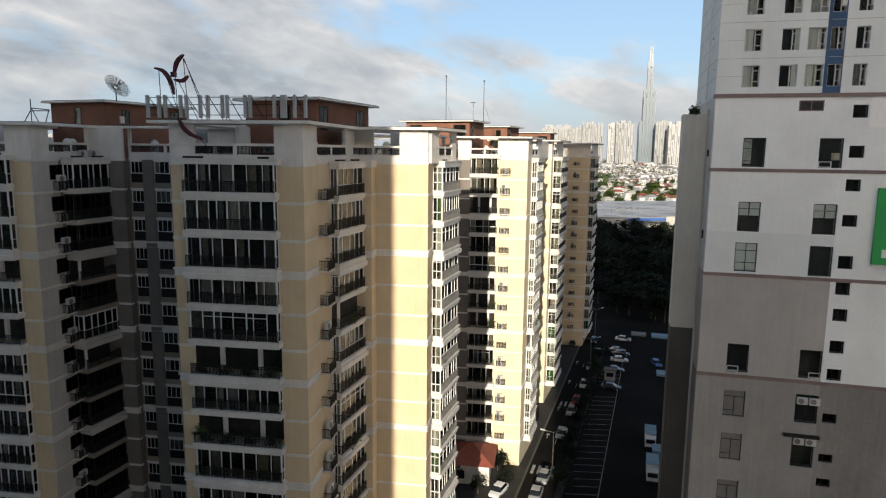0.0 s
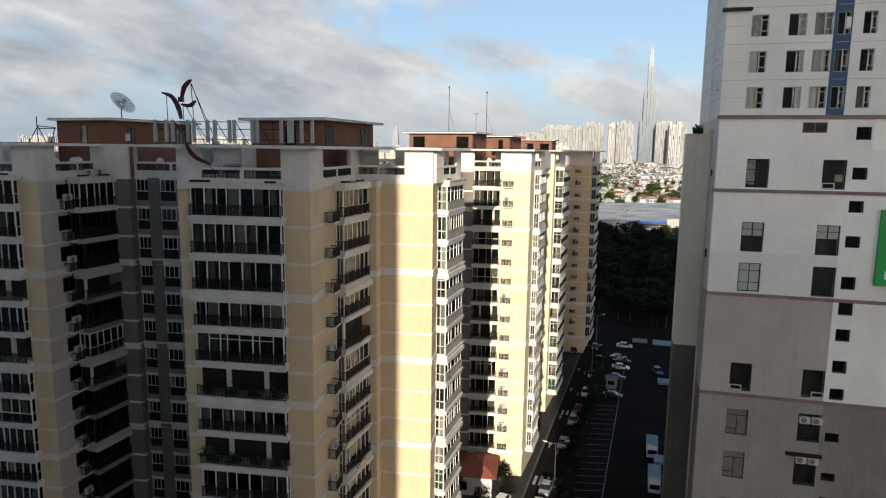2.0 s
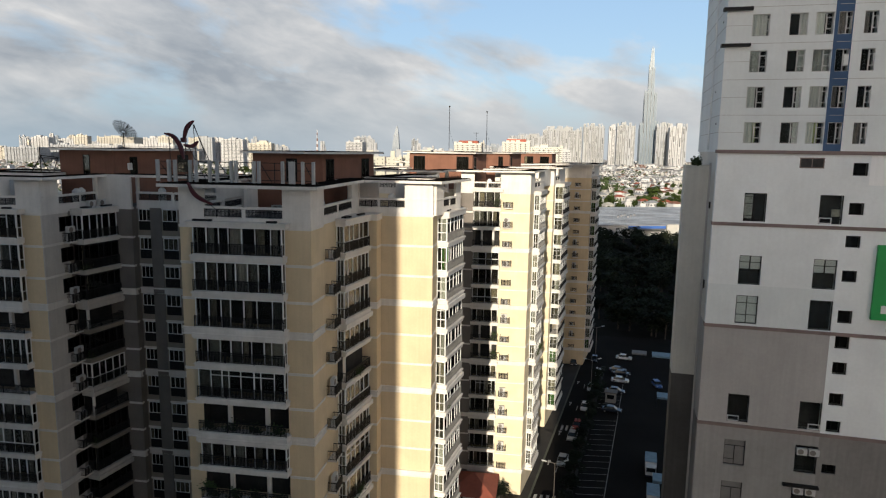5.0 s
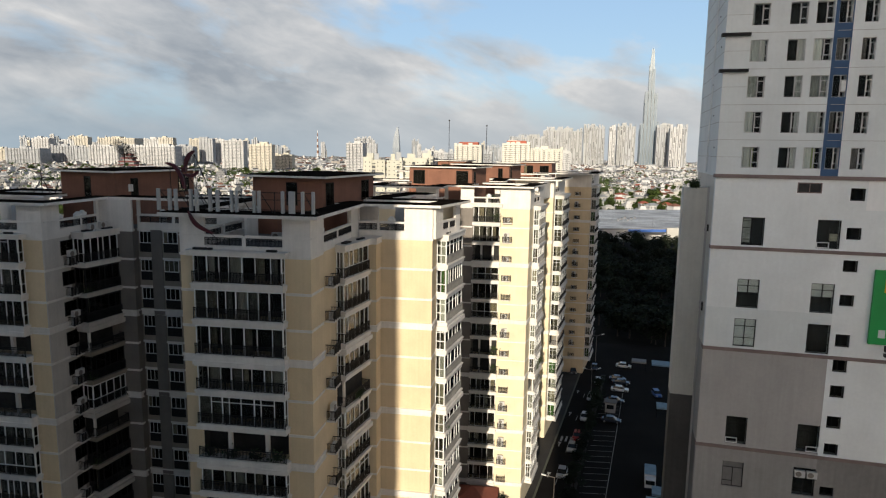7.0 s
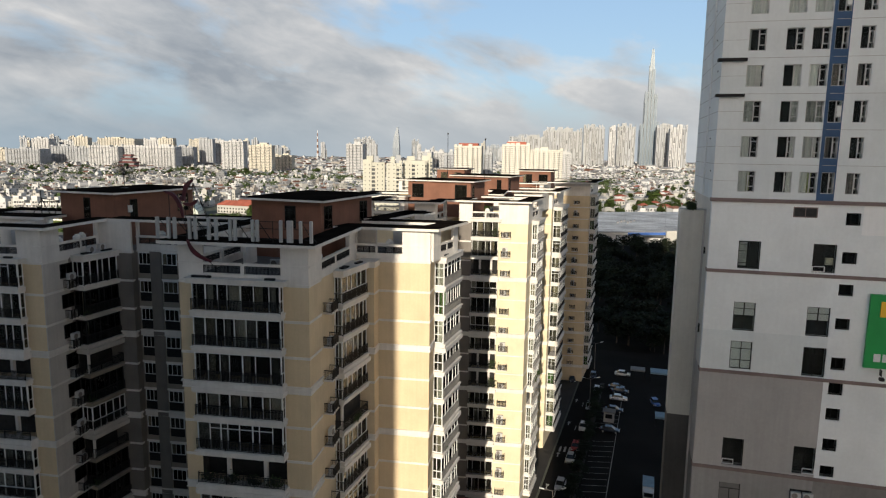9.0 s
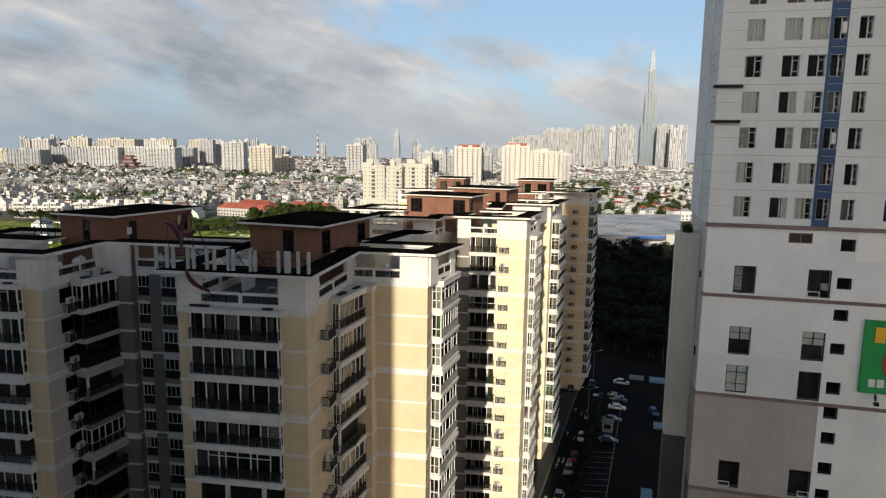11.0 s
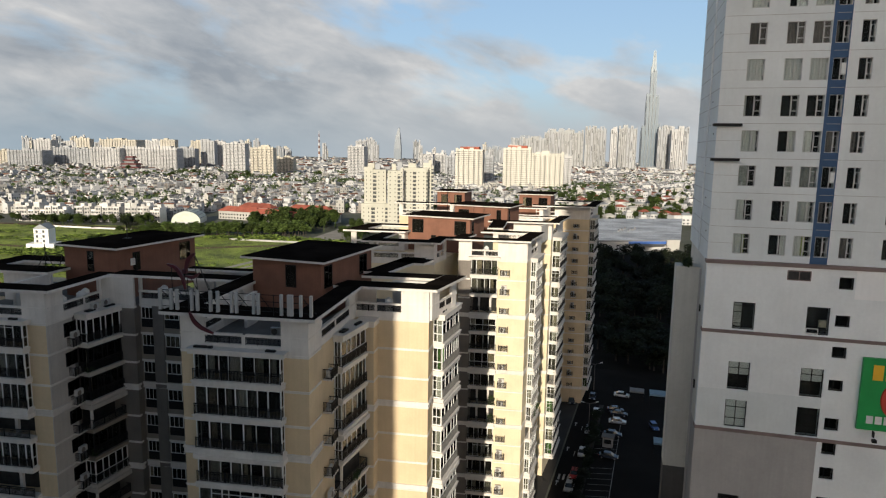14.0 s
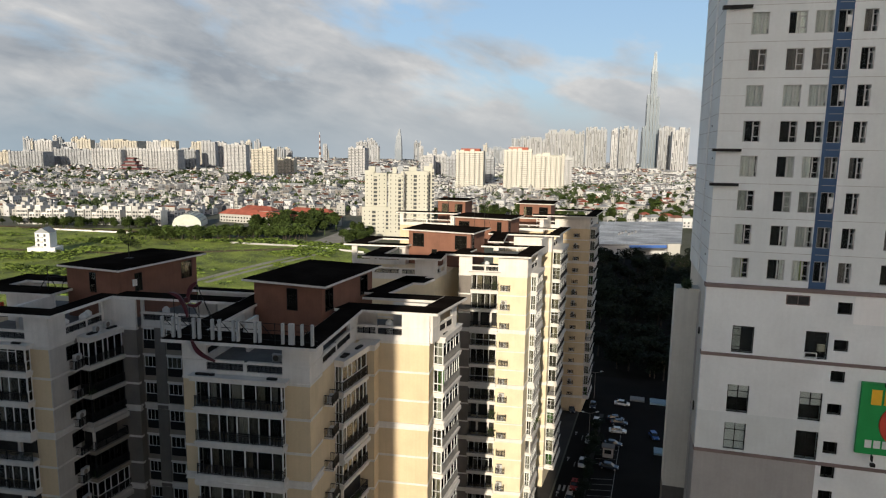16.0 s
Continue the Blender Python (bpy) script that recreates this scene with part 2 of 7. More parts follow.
M["fieldroad"] = mat("pale_concrete", (0.30, 0.28, 0.25), 0.9, 0.15, 0.05, 1, 0.1)
M["track"] = mat("brown_earth", (0.13, 0.095, 0.06), 0.95, 0.3, 0.1, 2, 0.2, spec=0.1)
M["taupe"] = mat("taupe_tone", (0.27, 0.235, 0.195), 0.8, 0.08, 0.5, 5, 0.08, streak=0.1)
M["shrub"] = mat("field_shrub", (0.115, 0.165, 0.030), 0.85, 0.4, 0.12, 1.5, 0.2, spec=0.2)
M["floorgrey"] = mat("terrace_tiles", (0.13, 0.125, 0.12), 0.8, 0.15, 0.4, 5, 0.1)
# grey wall with dirt and deep street shade both in the colour
M["towerdim"] = mat("dirt_and_shade_wall", (0.24, 0.23, 0.22), 0.8, 0.14, 0.12, 2, 0.06, streak=0.15)
# tower grey darkened in colour for the street's shade
M["towermid"] = mat("street_shade_wall", (0.31, 0.30, 0.29), 0.8, 0.10, 0.15, 2, 0.06, streak=0.12)
M["shutter"] = mat("grey_shutter", (0.16, 0.155, 0.15), 0.7, 0.08, 1, 8, 0.0)
# near-black soil, the grove's shade put into its colour
M["soil"] = mat("shade_toned_soil", (0.010, 0.009, 0.007), 0.95, 0.3, 0.1, 2, 0.2, spec=0.1)
M["h1"] = mat("house_white", (0.48, 0.485, 0.49), 0.8, 0.08, 0.02, 0.3, 0.0)
M["h2"] = mat("house_cream", (0.38, 0.375, 0.35), 0.8, 0.08, 0.02, 0.3, 0.0)
M["h3"] = mat("house_grey", (0.19, 0.195, 0.205), 0.8, 0.1, 0.02, 0.3, 0.0)
M["h4"] = mat("house_tan", (0.27, 0.25, 0.23), 0.8, 0.1, 0.02, 0.3, 0.0)
M["r1"] = mat("roof_grey", (0.11, 0.11, 0.115), 0.8, 0.2, 0.05, 0.4, 0.0)
M["r2"] = mat("roof_rust", (0.16, 0.075, 0.05), 0.8, 0.2, 0.05, 0.4, 0.0)
M["r3"] = mat("roof_pale", (0.26, 0.275, 0.29), 0.7, 0.15, 0.05, 0.4, 0.0)
M["hallroof"] = mat("sheet_roof", (0.45, 0.46, 0.475), 0.6, 0.28, 0.06, 0.6, 0.0)
M["farcream"] = mat("far_cream_wall", (0.47, 0.44, 0.37), 0.8, 0.06, 0.01, 0.1, 0.0)
M["farpale"] = mat("far_bright_wall", (0.43, 0.435, 0.44), 0.8, 0.06, 0.01, 0.1, 0.0)
# paler copy of the far window: haze put into its colour
M["farwin"] = mat("hazed_far_window", (0.17, 0.175, 0.18), 0.5, 0.2, 0.05, 0.4, 0.0)
M["winmetal"] = mat("window_metal", (0.50, 0.50, 0.49), 0.5, 0.08, 1.2, 9, 0.0)
# tower core kept near black in colour, as unlit rooms behind the openings
M["interior"] = mat("tower_interior", (0.045, 0.043, 0.042), 0.9, 0.4, 0.6, 4, 0.0)
M["vault"] = mat("vault_sheet", (0.50, 0.54, 0.47), 0.6, 0.08, 0.2, 1, 0.0)
M["rowwhite"] = mat("row_house_white", (0.50, 0.495, 0.48), 0.8, 0.12, 0.15, 1, 0.0, random_tint=0.3)
M["hwin"] = mat("far_window", (0.05, 0.055, 0.06), 0.3, 0.2, 0.05, 0.4, 0.0)
# lighter copy of the foliage: sunlight put into its colour
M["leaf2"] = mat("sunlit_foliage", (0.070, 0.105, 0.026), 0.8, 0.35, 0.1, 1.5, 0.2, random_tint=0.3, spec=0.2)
# grey walls, also skyline slabs whose shade is put into the colour
M["fargrey"] = mat("far_grey_and_shaded_wall", (0.33, 0.345, 0.365), 0.8, 0.06, 0.01, 0.1, 0.0)
# pale bluish wall that carries the haze in its colour
M["vin"] = mat("hazed_far_wall", (0.33, 0.34, 0.345), 0.8, 0.06, 0.01, 0.1, 0.0)
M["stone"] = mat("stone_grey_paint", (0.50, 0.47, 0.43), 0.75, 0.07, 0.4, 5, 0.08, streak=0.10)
M["cream"] = mat("cream_paint", (0.68, 0.585, 0.41), 0.75, 0.06, 0.35, 5, 0.08, streak=0.06)
M["curtain_grey"] = mat("grey_curtain", (0.36, 0.36, 0.34), 0.9, 0.2, 2.5, 9, 0.0, random_tint=0.4)
M["curtain_brown"] = mat("brown_curtain", (0.22, 0.19, 0.18), 0.9, 0.15, 2.5, 9, 0.0, random_tint=0.15)
M["curtain_lime"] = mat("lime_curtain", (0.42, 0.47, 0.20), 0.9, 0.15, 2.5, 9, 0.0)
M["tubes"] = mat("silver_fins", (0.21, 0.25, 0.28), 0.4, 0.05, 0.01, 0.1, 0.0)
M["chalk"] = mat("bright_chalk_wall", (0.74, 0.74, 0.73), 0.8, 0.05, 0.1, 1, 0.0)
# lighter copy of the room panel: sunlight put into its colour
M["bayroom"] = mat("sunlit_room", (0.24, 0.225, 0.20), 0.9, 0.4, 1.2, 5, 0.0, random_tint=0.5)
# lighter copy of the black railing steel, toned for sunlight
M["railgrey"] = mat("sunlit_railing_grey", (0.20, 0.195, 0.185), 0.6, 0.1, 2, 20, 0.0)
M["brightcream"] = mat("bright_cream_wall", (0.53, 0.515, 0.455), 0.8, 0.06, 0.01, 0.1, 0.0)
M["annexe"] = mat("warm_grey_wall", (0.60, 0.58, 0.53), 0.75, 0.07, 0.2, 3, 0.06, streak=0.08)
# annexe wall near black, the street's shade put into it
M["annexe_shade"] = mat("annexe_shade_wall", (0.10, 0.095, 0.09), 0.8, 0.12, 0.15, 2, 0.06, streak=0.12)
M["pagoda"] = mat("maroon_tiles", (0.13, 0.045, 0.045), 0.8, 0.15, 0.1, 1, 0.0)
M["pane_clear"] = glass("clear_glass", (0.95, 0.98, 0.97), 0.92)
M["pane_bay"] = glass("bay_glass", (0.86, 0.88, 0.84), 0.78, 0.02, 1.5)
M["repaint"] = mat("lit_patch_white", (0.88, 0.88, 0.87), 0.7, 0.03, 0.2, 3, 0.05, streak=0.04)
M["greenblind"] = mat("green_blind", (0.16, 0.36, 0.10), 0.9, 0.2, 2.5, 9, 0.0)
M["curtain_pale"] = mat("pale_curtain", (0.80, 0.79, 0.76), 0.9, 0.05, 0.8, 9, 0.0, random_tint=0.3)


# ---- builders ----
def mesh_boxes(name, boxes):
    """One mesh from axis-aligned boxes (x0, x1, y0, y1, z0, z1)."""
    v, f = [], []
    for x0, x1, y0, y1, z0, z1 in boxes:
        b = len(v)
        v += [(x0, y0, z0), (x1, y0, z0), (x1, y1, z0), (x0, y1, z0), (x0, y0, z1), (x1, y0, z1), (x1, y1, z1), (x0, y1, z1)]
        f += [(b, b + 3, b + 2, b + 1), (b + 4, b + 5, b + 6, b + 7), (b, b + 1, b + 5, b + 4), (b + 1, b + 2, b + 6, b + 5), (b + 2, b + 3, b + 7, b + 6), (b + 3, b, b + 4, b + 7)]
    me = bpy.data.meshes.new(name)
    me.from_pydata(v, [], f)
    return me


def grid_frame(name, rects, y0, y1):
    """One connected mesh of upright bars: rects (x0, x1, z0, z1) merged, from depth y0 to y1."""
    xs = sorted({round(v, 4) for r in rects for v in r[:2]})
    zs = sorted({round(v, 4) for r in rects for v in r[2:]})
    full = set()
    for i in range(len(xs) - 1):
        for k in range(len(zs) - 1):
            cx, cz = (xs[i] + xs[i + 1]) / 2, (zs[k] + zs[k + 1]) / 2
            if any(a < cx < b and c < cz < d for a, b, c, d in rects):
                full.add((i, k))
    ids, v, f = {}, [], []

    def at(i, k, y):
        if (i, k, y) not in ids:
            ids[(i, k, y)] = len(v)
            v.append((xs[i], y, zs[k]))
        return ids[(i, k, y)]
    for i, k in full:
        f.append((at(i, k, y0), at(i + 1, k, y0), at(i + 1, k + 1, y0), at(i, k + 1, y0)))
        f.append((at(i, k, y1), at(i, k + 1, y1), at(i + 1, k + 1, y1), at(i + 1, k, y1)))
        for di, dk, a, b in ((-1, 0, (i, k + 1), (i, k)), (1, 0, (i + 1, k), (i + 1, k + 1)), (0, -1, (i, k), (i + 1, k)), (0, 1, (i + 1, k + 1), (i, k + 1))):
            if (i + di, k + dk) not in full:
                f.append((at(*a, y0), at(*a, y1), at(*b, y1), at(*b, y0)))
    me = bpy.data.meshes.new(name)
    me.from_pydata(v, [], f)
    return me


def child(name, me, material, parent, label=""):
    if not me.materials:
        me.materials.append(M[material])
    ob = new(name, me)
    if parent is not None:
        ob.parent = parent
    if label:
        ob["label"] = label
    return ob


def bpart(name, boxes, material, parent, label=""):
    return child(name, mesh_boxes(name, boxes), material, parent, label)


def part(name, bm, material, parent, label=""):
    me = bpy.data.meshes.new(name)
    bm.to_mesh(me)
    bm.free()
    return child(name, me, material, parent, label)


def thing(name, at, label, category, group="", kind="", rz=0):
    e = new(name)
    e.matrix_basis = pose(*at, 0, 0, rz)
    return tagged(e, label, category, group, kind)


# ---- ground ----
ground = bpart("ground", [(-4500, 4500, -900, 4700, -0.6, 0)], "land", None)
tagged(ground, "flat town ground of pale earth and paving", "ground", kind="structure")

# ---- apartment blocks ----
ST, TOP = 3.2, 52.2          # storey height, level of the topmost string course
FLOORS = 16
RNG = random.Random(7)
LOWER = 0.65                  # bay floors lie this much under the loggia floors
SLANT = 9.4                   # degrees by which the side bays follow the street
FACE = {"S": 0, "E": 90, "W": -90, "N": 180}
_mesh = {}


def shared(key, make):
    if key not in _mesh:
        _mesh[key] = make()
    return _mesh[key]


SKEW = [0.0, 0.0]              # the side walls lean this much towards +x for each metre beyond that y


def skewed(x, y):
    return x + SKEW[0] * max(0.0, y - SKEW[1])


def put(ob, x, y, z, face="S"):
    turn = math.degrees(math.atan(SKEW[0])) if face == "E" else 0.0
    ob.matrix_basis = pose(skewed(x, y), y, z, 0, 0, FACE[face] - turn)
    return ob


def spart(name, boxes, material, parent, label=""):
    """Boxes whose sides follow the skewed plan of the building."""
    me = mesh_boxes(name, boxes)
    for v in me.vertices:
        v.co.x = skewed(v.co.x, v.co.y)
    return child(name, me, material, parent, label)


def rail_boxes(w, y, h=1.0, step=0.13, x0=0.0, z=0.0):
    """An upright steel balustrade along x at depth y."""
    b = [(x0, x0 + w, y - 0.03, y + 0.03, z + h - 0.06, z + h), (x0, x0 + w, y - 0.02, y + 0.02, z + 0.08, z + 0.12), (x0, x0 + w, y - 0.02, y + 0.02, z + h - 0.24, z + h - 0.20)]
    n = max(2, int(w / step))
    b += [(x0 + w * i / n - 0.024, x0 + w * i / n + 0.024, y - 0.016, y + 0.016, z + 0.1, z + h - 0.04) for i in range(n + 1)]
    b += [(x0 + w * i - 0.03, x0 + w * i + 0.03, y - 0.03, y + 0.03, z, z + h + 0.03) for i in (0, 0.33, 0.66, 1)]
    return b


def rail_side(x, y0, y1, h=1.0, z=0.0, step=0.13):
    b = [(x - 0.03, x + 0.03, y0, y1, z + h - 0.06, z + h), (x - 0.02, x + 0.02, y0, y1, z + 0.08, z + 0.12)]
    n = max(1, int((y1 - y0) / step))
    b += [(x - 0.012, x + 0.012, y0 + (y1 - y0) * i / n - 0.012, y0 + (y1 - y0) * i / n + 0.012, z + 0.1, z + h) for i in range(n + 1)]
    return b


def splits(w, seed):
    r = random.Random(seed)
    n = max(3, round(w / r.choice((0.85, 1.0, 1.15))))
    cuts = [0.0] + [w * (i + r.uniform(-0.25, 0.25)) / n for i in range(1, n)] + [w]
    return cuts


def plant_mesh(seed, w):
    """Leaves of a balcony plant, each on a thin stalk from its root."""
    r = random.Random(seed)
    v, f = [(-0.008, 0, 0), (0.008, 0, 0)], []
    for _ in range(170):
        cx, cy, cz = r.gauss(0, w / 3.4), r.gauss(0, 0.14), abs(r.gauss(0.25, 0.3))
        a, t, s = r.uniform(0, 6.28), r.uniform(-0.9, 0.9), r.uniform(0.07, 0.17)
        ux, uy = math.cos(a) * s, math.sin(a) * s
        b = len(v)
        v += [(cx - ux, cy - uy, cz), (cx + uy * 0.5, cy - ux * 0.5, cz + t * s), (cx + ux, cy + uy, cz + t * s * 0.6), (cx - uy * 0.5, cy + ux * 0.5, cz + s * 0.4)]
        f += [(b, b + 1, b + 2, b + 3), (0, 1, b)]
    me = bpy.data.meshes.new("plant")
    me.from_pydata(v, [], f)
    return me


def balcony_plant(x, y, z, w, face="S", seed=0):
    ob = child("balcony_plant", shared(("plant", seed % 5, round(w)), lambda: plant_mesh(seed % 5, w)), "leaf", None)
    put(ob, x, y, z, face)
    return tagged(ob, "bushy green plant behind a balcony railing", "plant", "balcony plants")


def loggia(bld, x, y, z, w, face="S", ledge=0.5, thick=False, open_front=False, kind=0, curtains=0.35, rail=True, out=False):
    """A glazed loggia in its opening: ledge, railing, mullioned glazing, dark room behind."""
    H = ST - 0.55
    lz = -0.55
    body = [(-0.15, w + 0.15, -ledge, 0.15, lz, 0.0), (-0.22, w + 0.22, -ledge - 0.08, 0.0, lz + 0.38, lz + 0.47)]
    if thick:
        body += [(-0.25, w + 0.25, -ledge - 0.12, 0.0, lz - 0.35, lz + 0.02), (-0.18, w + 0.18, -ledge - 0.02, 0.0, lz - 0.5, lz - 0.35)]
    bal = child("balcony", shared(("ledge", w, ledge, thick), lambda: mesh_boxes("balcony", body)), "white", bld)
    put(bal, x, y, z, face)
    child("room", shared(("room", w), lambda: mesh_boxes("room", [(0, w, 1.02, 1.08, 0, H), (0, 0.03, 0, 1.05, 0, H), (w - 0.03, w, 0, 1.05, 0, H), (0, w, 0.02, 1.05, H - 0.03, H)])), "room", bal)
    if rail:
        child("railing", shared(("rail", w, ledge), lambda: mesh_boxes("railing", rail_boxes(w + 0.1, -ledge + 0.1, x0=-0.05))), "steel", bal)
    if open_front:
        for q in (0.28, 0.72):
            child("column", shared(("col", H), lambda: mesh_boxes("column", [(0, 0.33, 0.1, 0.45, 0, H)])), "white", bal).matrix_basis = pose(w * q, 0, 0)
        return bal
    oy = -max(0.0, ledge - 0.35) if out else 0.0
    cuts = splits(w, kind * 31 + int(w * 10))
    bars = 1 if kind == 1 else 0

    def frame_mesh():
        b = [(0, w, H - 0.14, H), (0, w, 0, 0.08)]
        for i, c in enumerate(cuts):
            t = 0.08 if i in (0, len(cuts) - 1) else (0.055, 0.03, 0.03)[(i + kind) % 3]
            b.append((max(0, c - t), min(w, c + t), 0.08, H - 0.14))
        if bars == 1:
            b.append((0, w, 0.98, 1.06))
        if kind == 4:
            b.append((cuts[1], cuts[-2], H - 0.62, H - 0.57))
        return grid_frame("window_frame", b, -0.13, -0.02)
    child("window_frame", shared(("lframe", w, kind, out), frame_mesh), "frame", bal).matrix_basis = pose(0, oy, 0)
    if out:
        for x0 in (0.0, w - 0.1):
            sd = child("side_frame", shared(("lsidef", oy), lambda: grid_frame("side_frame", [(0, -oy, H - 0.14, H), (0, -oy, 0, 0.08), (-oy - 0.08, -oy, 0.08, H - 0.14), (0, 0.05, 0.08, H - 0.14), (0, -oy, 1.0, 1.06)], 0.0, 0.1)), "frame", bal)
            sd.matrix_basis = pose(x0 + 0.1, oy, 0, 0, 0, 90)
    if out:
        child("soffit", shared(("soffit", w, oy), lambda: mesh_boxes("soffit", [(0, w, oy, 0.02, H - 0.02, H + 0.04)])), "white", bal)
        for x0 in (0.045, w - 0.055):
            child("pane", shared(("lside", oy), lambda: mesh_boxes("pane", [(0, 0.01, oy, 0, 0.08, H - 0.14)])), "pane", bal).matrix_basis = pose(x0, 0, 0)
    for a, b in zip(cuts, cuts[1:]):
        child("pane", shared(("pane", round(b - a, 3), H), lambda: mesh_boxes("pane", [(0, b - a, -0.075, -0.065, 0.08, H - 0.14)])), "pane", bal).matrix_basis = pose(a, oy, 0)
        if RNG.random() < curtains:
            cw = (b - a) * RNG.choice((0.5, 0.75, 0.96))
            cm = RNG.choice(("curtain_pale", "curtain_grey", "curtain_grey", "curtain"))
            me = shared(("curtain", round(cw, 2), H, cm), lambda: curtain_mesh(cw, H - 0.2))
            c = child("curtain", me, cm, bal)
            c.matrix_basis = pose(a + 0.02, 0.18 + oy, 0.08)
    return bal


def curtain_mesh(w, h):
    n = max(6, int(w / 0.09))
    v, f = [], []
    for i in range(n + 1):
        yy = 0.035 * math.sin(i * 2.1) + 0.015 * math.sin(i * 5.3)
        v += [(w * i / n, yy, 0), (w * i / n, yy, h)]
    for i in range(n):
        f.append((2 * i, 2 * i + 2, 2 * i + 3, 2 * i + 1))
    me = bpy.data.meshes.new("curtain")
    me.from_pydata(v, [], f)
    return me


def bay(bld, x, y, z, w, d, face="E", thick=False, kind=0, curtains=0.4, open_front=False, framem="frame", wrap=True, slabm="white"):
    """A bay balcony that stands out by d from the wall: slab, posts, glazing round three sides, railing."""
    H = ST - 0.55
    back = w * 0.165
    body = [(-0.12, w + 0.12, -d - 0.12, back, -0.5, 0.0), (-0.22, w + 0.22, -d - 0.24, back, -0.14, -0.02)]
    if thick:
        body += [(-0.26, w + 0.26, -d - 0.28, back, -0.95, -0.48), (-0.16, w + 0.16, -d - 0.16, back, -1.05, -0.95)]
    bal = child("balcony", shared(("bslab", w, d, thick, slabm), lambda: mesh_boxes("balcony", body)), slabm, bld)
    bal.matrix_basis = pose(x, y, z, 0, 0, FACE[face] - SLANT)
    # bays in the sun take the room and railing copies with light in them
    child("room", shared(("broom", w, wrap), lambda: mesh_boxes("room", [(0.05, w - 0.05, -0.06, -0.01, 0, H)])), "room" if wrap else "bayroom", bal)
    child("railing", shared(("brail", w, d, wrap), lambda: mesh_boxes("railing", rail_boxes(w, -d - 0.02) + (rail_side(0.0, -d, -0.02) if wrap else []) + rail_side(w, -d, -0.02))), "steel" if wrap else "railgrey", bal)
    if open_front:
        child("column", shared(("bpost", w, d), lambda: mesh_boxes("column", [(0, 0.22, -d + 0.1, -d + 0.32, 0, H)])), "white", bal)
        return bal
    cuts = splits(w, kind * 17 + 400 + int(w * 10))

    def frame_mesh():
        yy = -d + 0.12
        b = [(0, w, yy - 0.05, yy + 0.05, H - 0.15, H), (0, w, yy - 0.05, yy + 0.05, 0, 0.1), (0, 0.1, yy, 0, H - 0.15, H), (w - 0.1, w, yy, 0, H - 0.15, H), (0, 0.1, yy, 0, 0, 0.1)]
        for i, c in enumerate(cuts):
            t = 0.11 if i in (0, len(cuts) - 1) else 0.045
            b.append((max(0, c - t), min(w, c + t), yy - 0.06, yy + 0.06, 0.1, H - 0.15))
        b += [(0, 0.1, -0.14, -0.02, 0.1, H - 0.15), (w - 0.1, w, -0.14, -0.02, 0.1, H - 0.15)]
        b.append((0, 0.08, -d * 0.45 - 0.03, -d * 0.45 + 0.03, 0.1, H - 0.15))
        b.append((0, 0.09, yy, 0, 0.93, 1.03))
        if kind % 3 == 1:
            b += [(0, w, yy - 0.04, yy + 0.04, 0.95, 1.03), (0, 0.08, yy, 0, 0.95, 1.03)]
        if kind % 3 == 2:
            b += [(0, w, yy - 0.04, yy + 0.04, H - 0.7, H - 0.63), (0, 0.08, yy, 0, H - 0.7, H - 0.63)]
        return mesh_boxes("window_frame", b)
    child("window_frame", shared(("bframe", w, d, kind, framem), frame_mesh), framem, bal)
    for a, b in zip(cuts, cuts[1:]):
        p = child("pane", shared(("paneb", round(b - a, 3), H), lambda: mesh_boxes("pane", [(0, b - a, -0.075, -0.065, 0.08, H - 0.14)])), "pane_bay", bal)
        p.matrix_basis = pose(a, -d + 0.19, 0)
        if RNG.random() < curtains:
            cw = (b - a) * RNG.choice((0.5, 0.75, 0.96))
            c = child("curtain", shared(("curtain", round(cw, 2), H), lambda: curtain_mesh(cw, H - 0.2)), "curtain", bal)
            c.matrix_basis = pose(a + 0.02, -d + 0.35, 0.08)
    if RNG.random() < 0.7:
        cm = RNG.choice(("curtain", "curtain_pale", "curtain_pale", "greenblind"))
        me = shared(("bcurtain", d, cm), lambda: curtain_mesh(d * 0.62, H - 0.2))
        child("curtain", me, cm, bal).matrix_basis = pose(0.3, -0.15 - 0.25 * d * RNG.random(), 0.08, 0, 0, -90)
    for sx in (0.04, w - 0.05):
        child("pane", shared(("bend", d), lambda: mesh_boxes("pane", [(0, 0.01, -d + 0.14, -0.1, 0.08, H - 0.14)])), "pane_bay", bal).matrix_basis = pose(sx, 0, 0)
    return bal


def bay_hood(bld, x, y, w, d, zt, trays=False):
    """The flat slab over the topmost bay of a column."""
    hd = bpart("hood", [(-0.15, w + 0.15, -d - 0.2, w * 0.165, zt - 0.98, zt - 0.42), (-0.25, w + 0.25, -d - 0.3, w * 0.165, zt - 0.42, zt - 0.32)], "white", bld)
    hd.matrix_basis = pose(x, y, 0, 0, 0, 90 - SLANT)
    if trays:
        for q, qw, qd in ((0.12, 0.7, 0.5), (0.27, 0.4, 0.6), (0.66, 1.3, 0.35)):
            bpart("planter", [(w * q, w * q + qw, -d * 0.7 - 0.1, -d * 0.7 + qd - 0.1, zt - 0.32, zt - 0.16)], "steel", hd, "low black planter tray")


